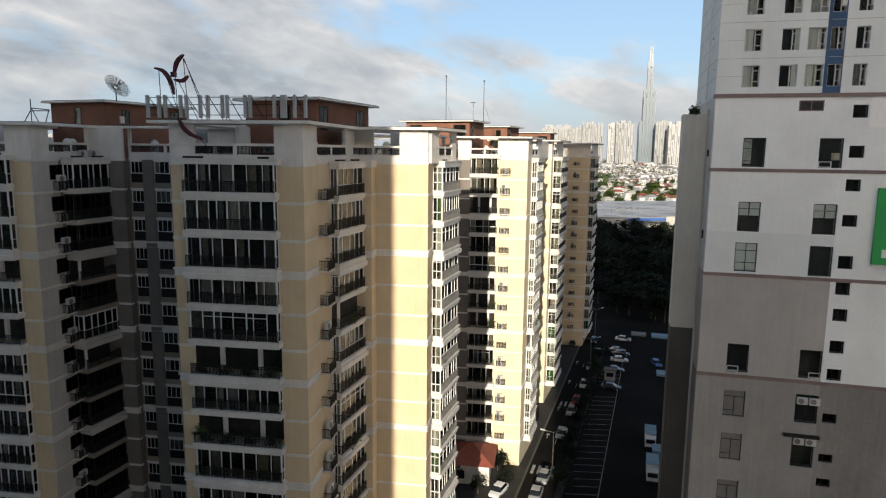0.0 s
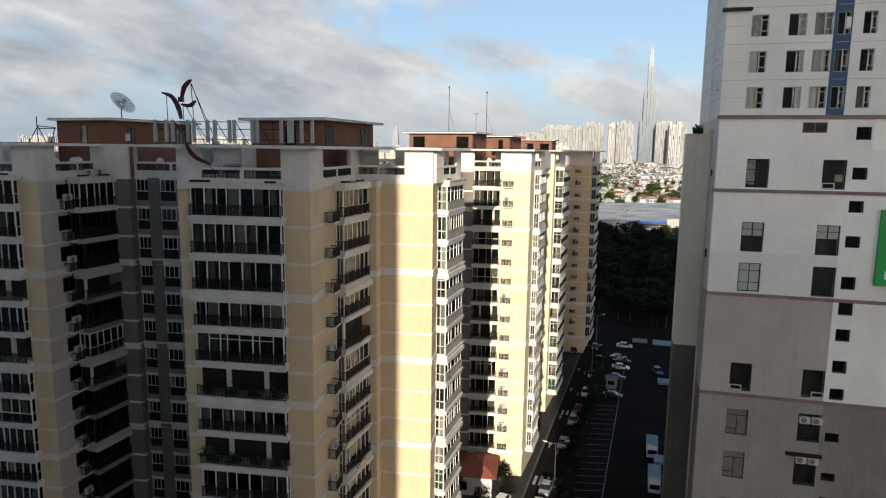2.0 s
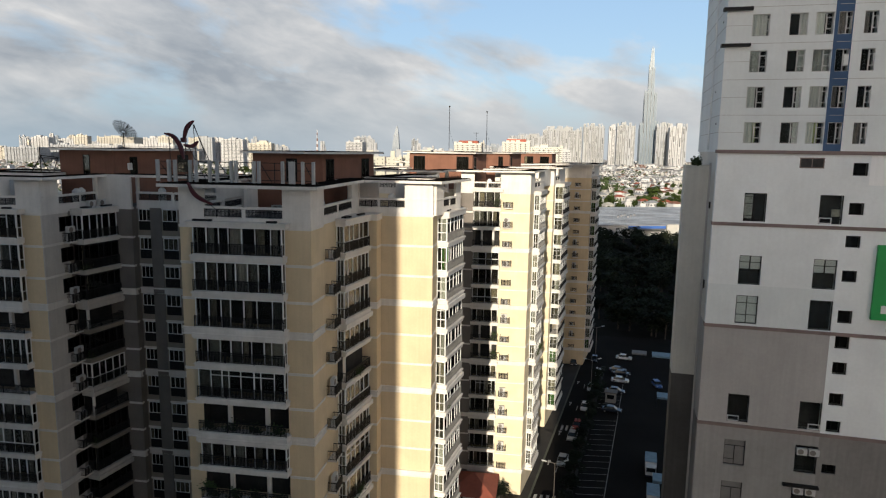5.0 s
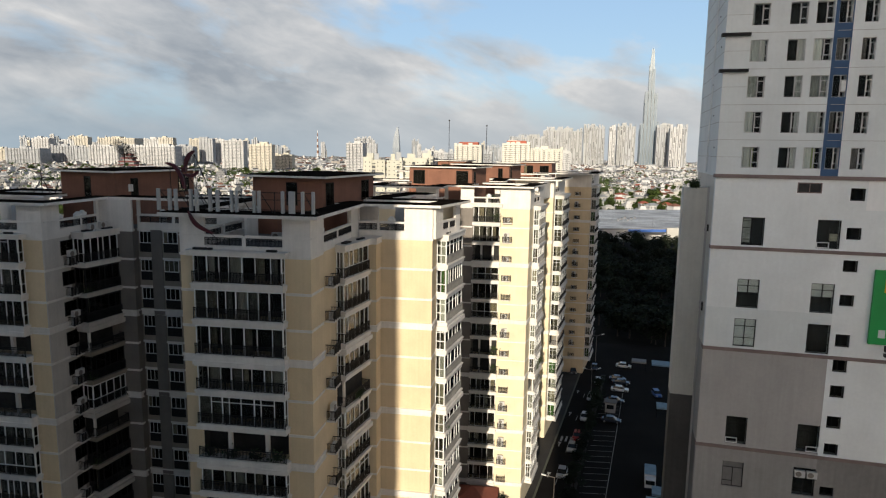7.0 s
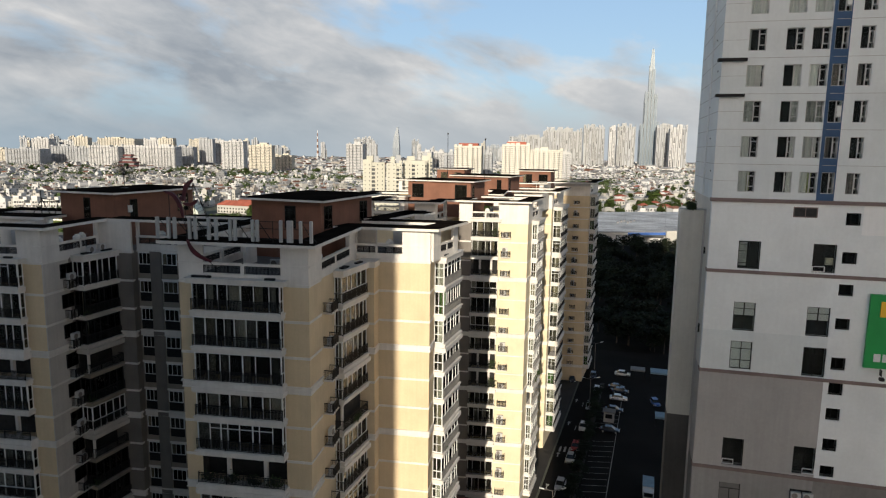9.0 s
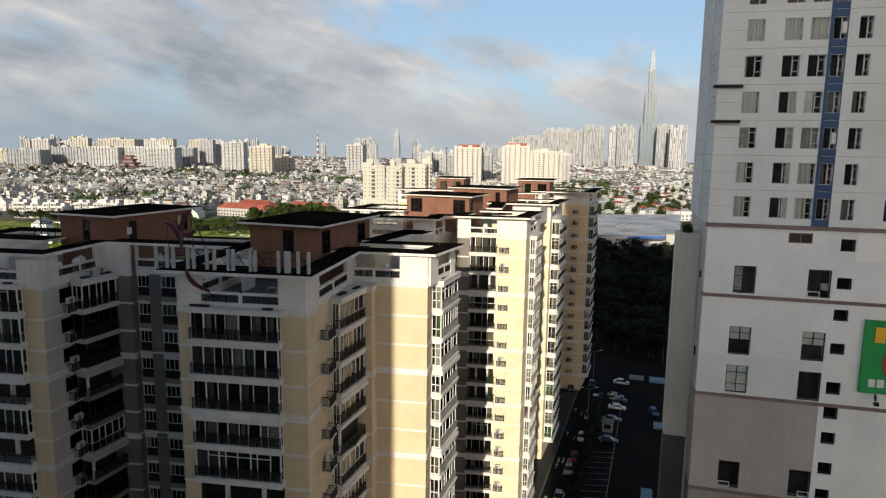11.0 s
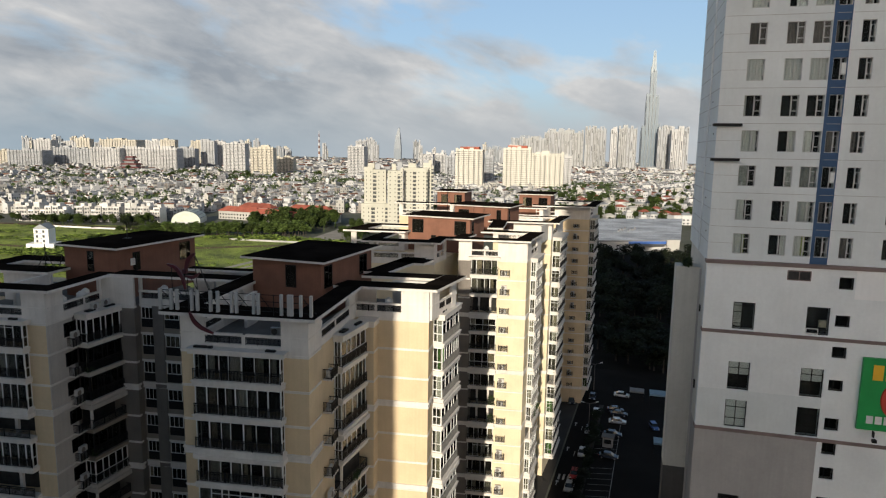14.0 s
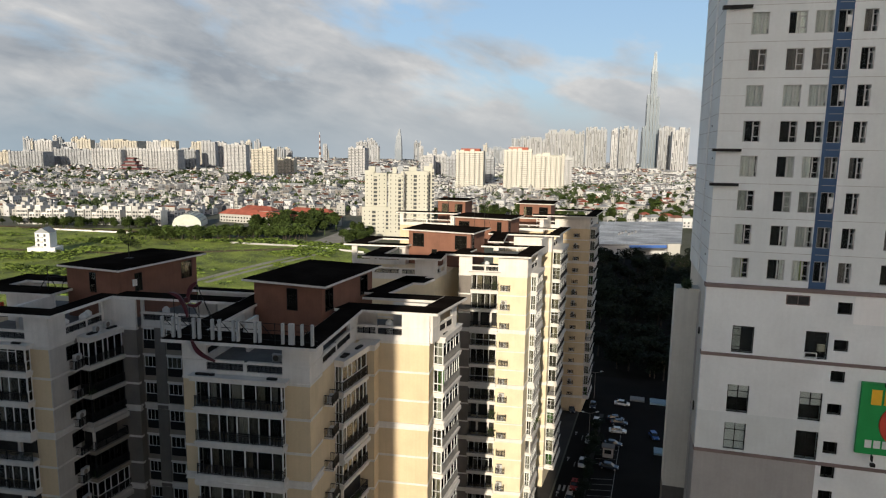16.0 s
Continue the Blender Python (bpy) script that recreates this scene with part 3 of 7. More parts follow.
def window(bld, x, y, z, w, h, face="S", bars=2, sill=True, lower=0.0, frame="frame", glassy="pane", curtain=0.3):
    """A window set in a shallow surround; lower: height of a dark louvred panel under it."""
    b = [(0, w, h - 0.07, h), (0, w, lower, lower + 0.07), (0, 0.07, lower, h), (w - 0.07, w, lower, h)]
    b += [(w * i / (bars + 1) - 0.022, w * i / (bars + 1) + 0.022, lower, h) for i in range(1, bars + 1)]
    win = child("window", shared(("win", w, h, bars, lower), lambda: grid_frame("window", b, -0.06, 0.02)), frame, bld)
    put(win, x, y, z, face)
    child("pane", shared(("wpane", w, h, lower), lambda: mesh_boxes("pane", [(0.03, w - 0.03, -0.03, -0.02, lower + 0.03, h - 0.03)])), glassy, win)
    child("room", shared(("wroom", w, h, lower), lambda: mesh_boxes("room", [(0.02, w - 0.02, -0.006, 0.004, lower + 0.02, h - 0.02)])), "room", win)
    if lower:
        child("louvre", shared(("louvre", w, lower), lambda: mesh_boxes("louvre", [(0, w, -0.03, 0.02, 0, lower - 0.02)] + [(0.03, w - 0.03, -0.05, -0.02, 0.06 + 0.11 * i, 0.11 + 0.11 * i) for i in range(int(lower / 0.11) - 1)])), "steel", win)
    if RNG.random() < curtain:
        cw = w * RNG.choice((0.3, 0.45, 0.9))
        child("curtain", shared(("wcurtain", round(cw, 2), h, lower), lambda: mesh_boxes("curtain", [(0.05, cw, -0.016, -0.008, lower + 0.05, h - 0.05)])), "curtain", win)
    return win


def aircon_master():
    e = thing("air_conditioner", (0, 0, -50), "white split air conditioner condenser with a round fan grille", "air conditioner", "outdoor condensers")
    bpart("case", [(0, 0.98, -0.36, 0, 0, 0.72)], "winmetal", e)
    bm = bmesh.new()
    bmesh.ops.create_cone(bm, cap_ends=True, segments=20, radius1=0.29, radius2=0.27, depth=0.03, matrix=pose(0.36, -0.375, 0.36, 90))
    part("fan", bm, "grey", e, "dark round fan grille")
    for bx in (0.08, 0.85):
        bpart("bracket", [(bx, bx + 0.05, -0.38, 0.0, -0.06, 0)], "steel", e)
    return e


AIRCON = aircon_master()


def aircon(x, y, z, face="S"):
    return copy_thing(AIRCON, pose(x, y, z, 0, 0, FACE[face]))


def ac_ledge(bld, x, y, z, w=1.1, d=0.9, face="E", unit=True):
    """A small railed shelf for condensers."""
    s = child("condenser_shelf", shared(("acl", w, d), lambda: mesh_boxes("condenser_shelf", [(0, w, -d, 0, -0.14, 0)])), "white", bld)
    put(s, x, y, z, face)
    child("railing", shared(("aclr", w, d), lambda: mesh_boxes("railing", rail_boxes(w, -d + 0.04, h=0.95) + rail_side(0.03, -d, -0.03, 0.95) + rail_side(w - 0.03, -d, -0.03, 0.95))), "steel", s)
    if unit:
        m = pose(x, y, z, 0, 0, FACE[face]) @ pose(0.12, -0.3, 0.06)
        copy_thing(AIRCON, m)
        if RNG.random() < 0.6:
            copy_thing(AIRCON, m @ pose(0, 0, 0.8))
    return s


def belt(bld, runs, z, thick):
    """A string course round the visible walls: runs of boxes (x0, x1, y0, y1) already standing proud."""
    for x0, x1, y0, y1 in runs:
        if thick:
            b = [(x0 - 0.06, x1 + 0.06, y0 - 0.06, y1 + 0.06, z + 0.0, z + 0.42), (x0 - 0.16, x1 + 0.16, y0 - 0.16, y1 + 0.16, z + 0.42, z + 0.6), (x0 - 0.12, x1 + 0.12, y0 - 0.12, y1 + 0.12, z - 0.1, z + 0.0)]
        else:
            b = [(x0 - 0.07, x1 + 0.07, y0 - 0.07, y1 + 0.07, z - 0.06, z + 0.1), (x0 - 0.04, x1 + 0.04, y0 - 0.04, y1 + 0.04, z - 0.14, z - 0.06)]
        spart("string_course", b, "white", bld)


def slab(bld, pieces, z0=55.55, z1=55.82):
    """A flat roof canopy: white edge, dark felt on top a little inside it."""
    for x0, x1, y0, y1 in pieces:
        s = spart("roof_canopy", [(x0, x1, y0, y1, z0, z1)], "white", bld)
        spart("felt", [(x0 + 0.07, x1 - 0.07, y0 + 0.07, y1 - 0.07, z1 - 0.02, z1 + 0.045)], "roofdark", s, "black roofing felt")


def penthouse(bld, x0, x1, y0, y1, over, wins=(), turn=0.0, z1=58.4, z0=52.3):
    p = bpart("penthouse", [(x0, x1, y0, y1, z0, z1)], "brown", bld, "brown rendered penthouse box")
    r = bpart("roof", [(x0 - over[0], x1 + over[1], y0 - over[2], y1 + over[3], z1, z1 + 0.2)], "white", p)
    r2 = bpart("felt", [(x0 - over[0] + 0.08, x1 + over[1] - 0.08, y0 - over[2] + 0.08, y1 + over[3] - 0.08, z1 + 0.18, z1 + 0.26)], "roofdark", p)
    for x, y, z, w, h, face, bars in wins:
        window(p, x, y, z, w, h, face, bars, frame="steel", curtain=0.2)
    cx, cy = (x0 + x1) / 2, (y0 + y1) / 2
    p.matrix_basis = pose(cx, cy, 0, 0, 0, turn) @ pose(-cx, -cy, 0)
    return p


def parapet_rail(bld, x, y, w, face="S", z=53.0, h=0.72):
    r = child("railing", shared(("prail", w, h), lambda: mesh_boxes("railing", rail_boxes(w, -0.05, h=h, step=0.12))), "steel", bld)
    return put(r, x, y, z, face)


def top_storey(bld, face, x, y, length, openings, wall_d=0.3, z0=52.25, z1=55.55):
    """The open roof terrace storey: white piers, parapet, mid beam and railings in the openings (start, end)."""
    solid, at = [], 0.0
    for a, b in openings:
        if a - at > 0.01:
            solid.append((at, a))
        at = b
    if length - at > 0.01:
        solid.append((at, length))
    for a, b in solid:
        inner = a > 0.01 and b < length - 0.01 and b - a < 0.6
        put(bpart("post" if inner else "wall", [(a, b, 0, wall_d, z0 - 0.05, 53.72 if inner else z1)], "white", bld), x, y, 0, face)
    for a, b in openings:
        put(bpart("parapet", [(a, b, 0.02, wall_d - 0.02, z0 - 0.05, 53.0)], "white", bld), x, y, 0, face)
        put(bpart("beam", [(a, b, 0.0, wall_d, 53.72, 53.95)], "white", bld), x, y, 0, face)
        m = pose(x, y, 0, 0, 0, FACE[face]) @ Vector((a, 0.12, 0))
        parapet_rail(bld, m.x, m.y, b - a, face)
    put(bpart("string_course", [(-0.05, length + 0.05, -0.06, 0.02, 53.76, 53.90)], "white", bld), x, y, 0, face)


LBL = "beige and white apartment block with brown penthouses"


def block_a():
    b = thing("apartment_building", (0, 0, 0), LBL + ", rooftop sign", "building", "row of apartment blocks")
    LOW = 0.0
    # wings: front wing, east wing, middle, west wing
    bpart("wall", [(-11.9, 0, 1.12, 23, LOW, 52.25)], "beige", b)
    bpart("wall", [(-11.9, -10.35, 0, 1.12, LOW, 52.2)], "beige", b)
    bpart("wall", [(-2.3, 0, 0, 1.12, LOW, 52.2)], "beige", b)
    bpart("wall", [(0, 8, 14.2, 23, LOW, 52.25)], "beige", b)
    bpart("wall", [(0, 2.45, 12.45, 14.2, LOW, 52.2)], "beige", b)
    bpart("wall", [(-29.3, -25.4, 13.2, 13.5, 52.2, 55.55)], "white", b)
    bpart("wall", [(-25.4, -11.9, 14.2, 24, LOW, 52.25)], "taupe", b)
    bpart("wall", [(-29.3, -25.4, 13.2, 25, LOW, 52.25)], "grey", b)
    bpart("wall", [(-46, -29.4, 5.9, 26, LOW, 52.25)], "beige", b)
    bpart("wall", [(-31.5, -29.4, 4.7, 5.9, LOW, 52.2)], "beige", b)
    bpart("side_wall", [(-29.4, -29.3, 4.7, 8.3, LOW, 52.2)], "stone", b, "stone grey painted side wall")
    bpart("side_wall", [(-29.4, -29.3, 8.3, 26, LOW, 52.2)], "grey", b, "dark grey side wall")
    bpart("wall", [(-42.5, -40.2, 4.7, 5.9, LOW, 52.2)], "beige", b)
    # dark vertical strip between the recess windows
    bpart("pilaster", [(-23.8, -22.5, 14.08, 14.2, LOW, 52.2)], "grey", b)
    for k in range(FLOORS + 1):
        z = TOP - ST * k
        if z < 1.5:
            continue
        thick = k % 3 == 0 and k > 0
        runs = [(-11.9, -10.45, 0, 1.0), (-2.2, 0, 0, 3.0), (0.5, 2.45, 12.45, 14.2), (2.6, 8, 14.2, 16.3), (-25.4, -11.95, 14.2, 14.4), (-28, -25.4, 13.2, 13.5), (-31.4, -29.3, 4.7, 8.3)]
        belt(b, runs, z, thick)
    for k in range(FLOORS):
        z = TOP - ST * (k + 1) + 0.85          # balcony floor
        zf = z
        if z < 3:
            continue
        thick = (k + 1) % 3 == 0
        kind = RNG.randrange(6)
        opened = k in (5, 7)
        loggia(b, -10.35, 0, zf, 8.05, "S", 0.95, thick, opened, kind, 0.5, out=True)
        if opened:
            for i in range(4):
                balcony_plant(-9.6 + 2.1 * i, -0.3, zf, 1.2, "S", k + i)
            if k == 7:
                balcony_plant(-10.0, -0.3, zf + 0.5, 1.0, "S", 3)
        bay(b, 0, 6.7, zf - LOWER, 5.55, 0.9, "E", thick, RNG.randrange(6), 0.65, k == 4)
        ac_ledge(b, 0, 3.5, zf - 0.8, 1.7, 0.9, "E", k % 4 != 2)
        bay(b, 8, 16.8, zf - LOWER, 6.0, 1.22, "E", thick, RNG.randrange(6), 0.4, wrap=False)
        # recess windows with dark louvred panels under them
        window(b, -25.2, 14.2, zf - 0.15, 1.45, 2.35, "S", 2, lower=1.0)
        window(b, -22.35, 14.2, zf - 0.15, 1.75, 2.35, "S", 2, lower=1.0)
        window(b, -18.4, 14.2, zf - 0.15, 1.9, 2.35, "S", 2, lower=1.0)
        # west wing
        # lower bays get darker slabs and frames: recess shade put into the colour
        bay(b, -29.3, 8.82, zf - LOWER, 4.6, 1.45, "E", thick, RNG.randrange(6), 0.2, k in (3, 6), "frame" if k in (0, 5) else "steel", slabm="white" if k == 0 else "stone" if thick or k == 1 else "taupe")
        ac_ledge(b, -29.3, 7.35, zf - 0.75, 1.45, 0.75, "E", k % 4 != 3)
        window(b, -29.3, 7.0, zf + 0.35, 1.75, 1.5, "E", 1, frame="steel")
        loggia(b, -40.2, 4.7, zf, 8.7, "S", 0.95, thick, k in (3, 5), RNG.randrange(6), 0.25, out=True)
        if k in (1, 4, 7):
            balcony_plant(-28.0, 9.0, zf - LOWER, 1.2, "E", k)
        if k in (4, 8):
            balcony_plant(1.45, 9.5, zf - LOWER, 2.0, "E", k)
        if k in (6,):
            balcony_plant(9.2, 18.0, zf - LOWER, 1.0, "E", k)
    # hoods over the topmost balconies
    zt = TOP + 0.55
    for x0, x1, y0 in ((-10.8, -1.9, 0.0), (-40.6, -31.1, 4.7)):
        hd = bpart("hood", [(x0, x1, y0 - 0.95, y0 + 0.02, zt - 0.55, zt - 0.16), (x0 - 0.12, x1 + 0.12, y0 - 1.07, y0, zt - 0.16, zt - 0.06)], "white", b)
        for q, qw in ((0.05, 1.2), (0.2, 0.4), (0.80, 0.9)):
            bpart("planter", [(x0 + (x1 - x0) * q, x0 + (x1 - x0) * q + qw, y0 - 0.7, y0 - 0.4, zt - 0.06, zt + 0.12)], "steel", hd, "low black planter tray")
    for x0, y0, w, d in ((0, 6.7, 5.55, 0.9), (8, 16.8, 6.0, 1.22), (-29.3, 8.82, 4.6, 1.45)):
        bay_hood(b, x0, y0, w, d, zt, True)
    bpart("hood", [(0.6, 2.6, 12.1, 14.2, zt - 0.98, zt - 0.42), (0.6, 2.7, 12.0, 14.2, zt - 0.42, zt - 0.325)], "white", b)
    # roof terrace storey
    top_storey(b, "S", -11.9, 0, 11.9, [(2.3, 5.75), (6.1, 9.4)])
    top_storey(b, "E", 0, 0.3, 13.9, [(3.1, 6.9), (7.3, 11.6)])
    top_storey(b, "S", 0, 14.2, 8.0, [(0.1, 2.1), (2.35, 5.0)])
    top_storey(b, "S", -25.4, 14.2, 13.5, [(0.3, 4.2), (4.55, 9.5)])
    top_storey(b, "E", -29.3, 5.0, 9.2, [(2.2, 5.2), (5.5, 7.8)])
    top_storey(b, "S", -42.0, 4.7, 12.7, [(3.0, 6.0), (6.4, 10.0)])
    top_storey(b, "W", -11.9, 14.2, 13.9, [(2.5, 6.5), (7.0, 11.0)])
    for x0, x1, y0, y1 in ((-45, 7.8, 14.5, 23), (-11.6, -0.3, 0.3, 14.5), (-41.7, -29.6, 6.0, 14.5)):
        bpart("terrace", [(x0, x1, y0, y1, 52.25, 52.32)], "floorgrey", b)
    # canopy rings
    slab(b, [(-13.4, 0.9, -0.85, 2.6), (-1.6, 0.9, 2.6, 13.3), (-13.4, -11.0, 2.6, 13.3), (-28.3, -13.4, 13.4, 16.0), (-22, -13.0, 18.5, 20.0), (-30.4, -28.3, 6.6, 14.4), (-43.5, -28.3, 4.0, 6.6), (-47, -35.35, 12.5, 16.1), (-47, -35.35, 19.0, 22.5), (-47, -44, 16.1, 19.0), (-13.4, -11.0, 13.3, 24)])
    SKEW[:] = 0.24, 13.3
    slab(b, [(-2.2, 9.0, 13.3, 16.2), (6.4, 9.0, 16.2, 21.8), (-2.2, 6.4, 19.2, 21.8), (-3.4, -0.4, 21.8, 33.0), (-3.4, 1.0, 28.6, 32.0)])
    top_storey(b, "E", 8, 14.5, 7.0, [(2.0, 3.6), (3.9, 5.6)])
    SKEW[:] = 0.0, 0.0
    # low white walls under the canopies, seen through the openings
    for x0, x1, y0, y1 in ((-9.5, -9.2, 7.5, 10), (3.0, 7.0, 18.6, 18.9), (-21, -14, 19, 19.3), (-41.5, -35.4, 13.0, 13.3), (-35.9, -35.5, 8.0, 13.0), (-46.5, -42.0, 19.6, 19.9), (-1.9, 1.6, 16.6, 16.9), (-20.0, -17.5, 16.6, 16.9)):
        bpart("wall", [(x0, x1, y0, y1, 52.3, 55.55)], "white", b)
    # stair penthouses
    penthouse(b, -10.3, -1.95, 12.75, 24.85, (0.95, 0.95, 0.9, 0.9),
              [(-6.2, 12.75, 55.5, 1.3, 2.4, "S", 1), (-1.95, 13.4, 55.5, 1.7, 2.4, "E", 1), (-1.95, 21.6, 55.6, 1.9, 2.3, "E", 1)], -10.4)
    penthouse(b, -35.3, -27.15, 15.75, 28.45, (0.45, 0.9, 0.9, 0.9),
              [(-31.7, 15.75, 55.5, 1.0, 2.4, "S", 0), (-27.15, 18.0, 55.5, 1.1, 2.2, "E", 1), (-27.15, 25.6, 55.7, 1.9, 2.2, "E", 2)], -11.5)
    return b


def block_far(name_label, x0, x1, y, wing, log, bay_at, ac_x, pent, slabs, depth=18.0, shelf=False, annexes=(), paint="cream"):
    """A further block of the row, its front at y: log (x0, x1) the loggia column, bay_at (y0, y1, d) the side bay."""
    SKEW[:] = 0.19, y
    b = thing("apartment_building", (0, 0, 0), LBL + name_label, "building", "row of apartment blocks")
    if log:
        l0, l1 = log
        spart("wall", [(x0, x1, y + 1.12, y + depth, 0, 52.25)], paint, b)
        # grey beside a wing: the first block's shade on beige, put into colour
        spart("wall", [(x0, l0, y, y + 1.12, 0, 52.2)], "grey" if wing else paint, b)
        spart("wall", [(l1, x1, y, y + 1.12, 0, 52.2)], paint, b)
    else:
        spart("wall", [(x0, x1, y, y + depth, 0, 52.25)], paint, b)
    if wing:
        spart("wall", [(wing[0], wing[1], wing[2], y + depth, 0, 52.25)], paint, b)
    for k in range(FLOORS + 1):
        z = TOP - ST * k
        if z < 1.5:
            continue
        runs = [(l1 + 0.25 if log else x0, x1, y, y + bay_at[0] - y - 0.2)]
        if log:
            runs.append((x0, l0 - 0.25, y, y + 0.5))
        if wing:
            runs.append((wing[0], wing[1], wing[2], wing[2] + 3))
        belt(b, runs, z, k % 3 == 0 and k > 0)
    for k in range(FLOORS):
        zf = TOP - ST * (k + 1) + 0.85
        if zf < 3:
            continue
        thick = (k + 1) % 3 == 0
        if log:
            loggia(b, l0, y, zf, l1 - l0, "S", 0.55, thick, k in (2, 7, 8), RNG.randrange(6), 0.95 if k < 2 else 0.35)
            if k in (0, 7, 8):
                balcony_plant(l1 - 0.5, y - 0.25, zf, 0.9, "S", k)
                balcony_plant(l1 - 0.5, y - 0.25, zf + 0.7, 0.6, "S", k + 1)
        if ac_x is not None:
            if shelf:
                ac_ledge(b, ac_x, y, zf, 1.5, 0.8, "S", k % 5 != 4)
            else:
                aircon(ac_x, y, zf + 0.15)
                if k % 3 != 1:
                    aircon(ac_x + 0.1, y, zf + 1.0)
        bay(b, skewed(x1, bay_at[0]), bay_at[0], zf - LOWER, bay_at[1] - bay_at[0], bay_at[2], "E", thick, RNG.randrange(6), 0.4, k == 9, wrap=not log)
        if k == 8 and log:
            balcony_plant(x1 + bay_at[2] - 0.1, bay_at[0] + 2.5, zf - LOWER, 1.6, "E", 2)
            balcony_plant(x1 + bay_at[2], bay_at[0] + 4.5, zf, 1.6, "E", 3)
    zt = TOP + 0.55
    bay_hood(b, skewed(x1, bay_at[0]), bay_at[0], bay_at[1] - bay_at[0], bay_at[2], zt)
    if log:
        spart("hood", [(l0 - 0.4, l1 + 0.4, y - 0.65, y + 0.05, zt - 0.4, zt), (l0 - 0.5, l1 + 0.5, y - 0.75, y, zt, zt + 0.1)], "white", b)
        top_storey(b, "S", x0, y, x1 - x0, [(l0 - x0, (l0 + l1) / 2 - x0 - 0.15), ((l0 + l1) / 2 - x0 + 0.15, l1 - x0)])
    else:
        w = x1 - x0
        top_storey(b, "S", x0, y, w, [(0.2, w * 0.35)])
    top_storey(b, "E", x1, y + 0.3, depth - 0.3, [(bay_at[0] - y, bay_at[0] - y + 2.0), (bay_at[0] - y + 2.3, bay_at[0] - y + 4.4)])
    if wing:
        wx0, wx1, wy = wing
        top_storey(b, "S", wx0, wy, wx1 - wx0, [(0.8, (wx1 - wx0) * 0.45), ((wx1 - wx0) * 0.5, wx1 - wx0 - 3.2)])
        top_storey(b, "E", wx1, wy + 0.3, y - wy - 0.3, [(1.2, 2.6), (2.9, 4.6)])
        for k in range(FLOORS):
            zf = TOP - ST * (k + 1) + 0.85
            if zf > 3:
                window(b, wx1, wy + 1.6, zf + 0.1, 1.8, 2.0, "E", 1)
    for wx0, wx1, wy0, wy1 in annexes:
        spart("wall", [(wx0, wx1, wy0 + 0.3, wy1, 0, 52.25)], paint, b)
        top_storey(b, "S", wx0, wy0, wx1 - wx0, [(1.0, (wx1 - wx0) * 0.5 - 0.2), ((wx1 - wx0) * 0.5 + 0.2, wx1 - wx0 - 1.0)])
        put(bpart("wall", [(0, wy1 - wy0 - 0.3, 0, 0.3, 52.2, 55.55)], "white", b), wx1, wy0 + 0.3, 0, "E")
    spart("terrace", [(x0 + 0.3, x1 - 0.3, y + 1.2, y + depth - 0.3, 52.25, 52.32)], "pave", b)
    slab(b, slabs)
    SKEW[:] = 0.0, 0.0
    for p in pent:
        penthouse(b, *p)
    return b


block_a()
block_far(" in low sunlight", 5.7, 17.0, 54.5, (-8.0, 2.6, 48.6), (7.9, 12.2), (57.6, 63.6, 1.0), 12.75,
          [(-3.9, 7.9, 61.2, 68.8, (0.9, 0.9, 0.9, 0.9), [(-3.1, 61.2, 55.5, 2.2, 2.4, "S", 2), (5.0, 61.2, 55.4, 2.2, 2.5, "S", 1), (0.6, 61.2, 54.0, 1.0, 1.2, "S", 0), (7.9, 62.0, 55.4, 1.0, 2.4, "E", 0)], -13.0)],
          [(-9.0, 3.8, 47.4, 50.6), (1.8, 17.6, 53.0, 55.6), (14.9, 17.6, 55.6, 66.0), (4.5, 7.0, 55.6, 60.0), (-9.0, -6.2, 50.6, 58), (1.2, 3.8, 50.6, 53.0), (6.6, 14.9, 63.8, 66.0), (-17, -5.6, 60.0, 62.6), (-17, -13.8, 62.6, 70.0), (-17, -6.6, 69.0, 71.5)], 11.5, True, annexes=((-16.0, -6.2, 61.0, 70.0),))
block_far(" partly in shade", 9.0, 21.0, 84.0, None, None, (86.0, 95.5, 1.75), None,
          [(1.1, 13.0, 86.2, 94.6, (0.9, 0.9, 0.9, 0.9), [(10.6, 86.2, 55.4, 1.0, 2.4, "S", 1), (2.0, 86.2, 55.4, 2.4, 2.2, "S", 2), (13.0, 87.0, 55.4, 0.9, 2.4, "E", 0)], -14.0)],
          [(8.0, 22.6, 82.0, 84.6), (20.2, 22.6, 84.6, 98.0), (10.0, 20.2, 93.5, 95.5), (8.0, 10.4, 84.6, 93), (9.0, 12.0, 70.0, 82.0)], 14.0, annexes=((9.6, 19.0, 76.5, 84.0),))
block_far(" at the far end", 17.0, 31.4, 128.5, None, None, (130.3, 139.5, 1.4), 27.2,
          [(12.9, 21.4, 128.6, 140.0, (0.9, 0.9, 0.9, 0.9), [(14.0, 128.6, 55.2, 2.4, 2.4, "S", 2), (18.2, 128.6, 55.2, 2.4, 2.4, "S", 2)], -6.0),
           (-10.6, -2.6, 132.0, 141.0, (0.9, 0.9, 0.9, 0.9), [(-9.4, 132.0, 55.2, 2.0, 2.4, "S", 1), (-5.6, 132.0, 55.2, 2.2, 2.4, "S", 2)], -6.0)],
          [(16.0, 33.0, 124.6, 128.0), (30.2, 33.0, 128.0, 147.0), (17.0, 30.2, 143.0, 147.0), (10.5, 20.0, 116.5, 120.0), (-21.0, -4.0, 122.0, 126.0)], 18.5, True, ((11.5, 19.0, 117.5, 128.0), (-20.0, -5.0, 123.0, 129.0)), "beige")

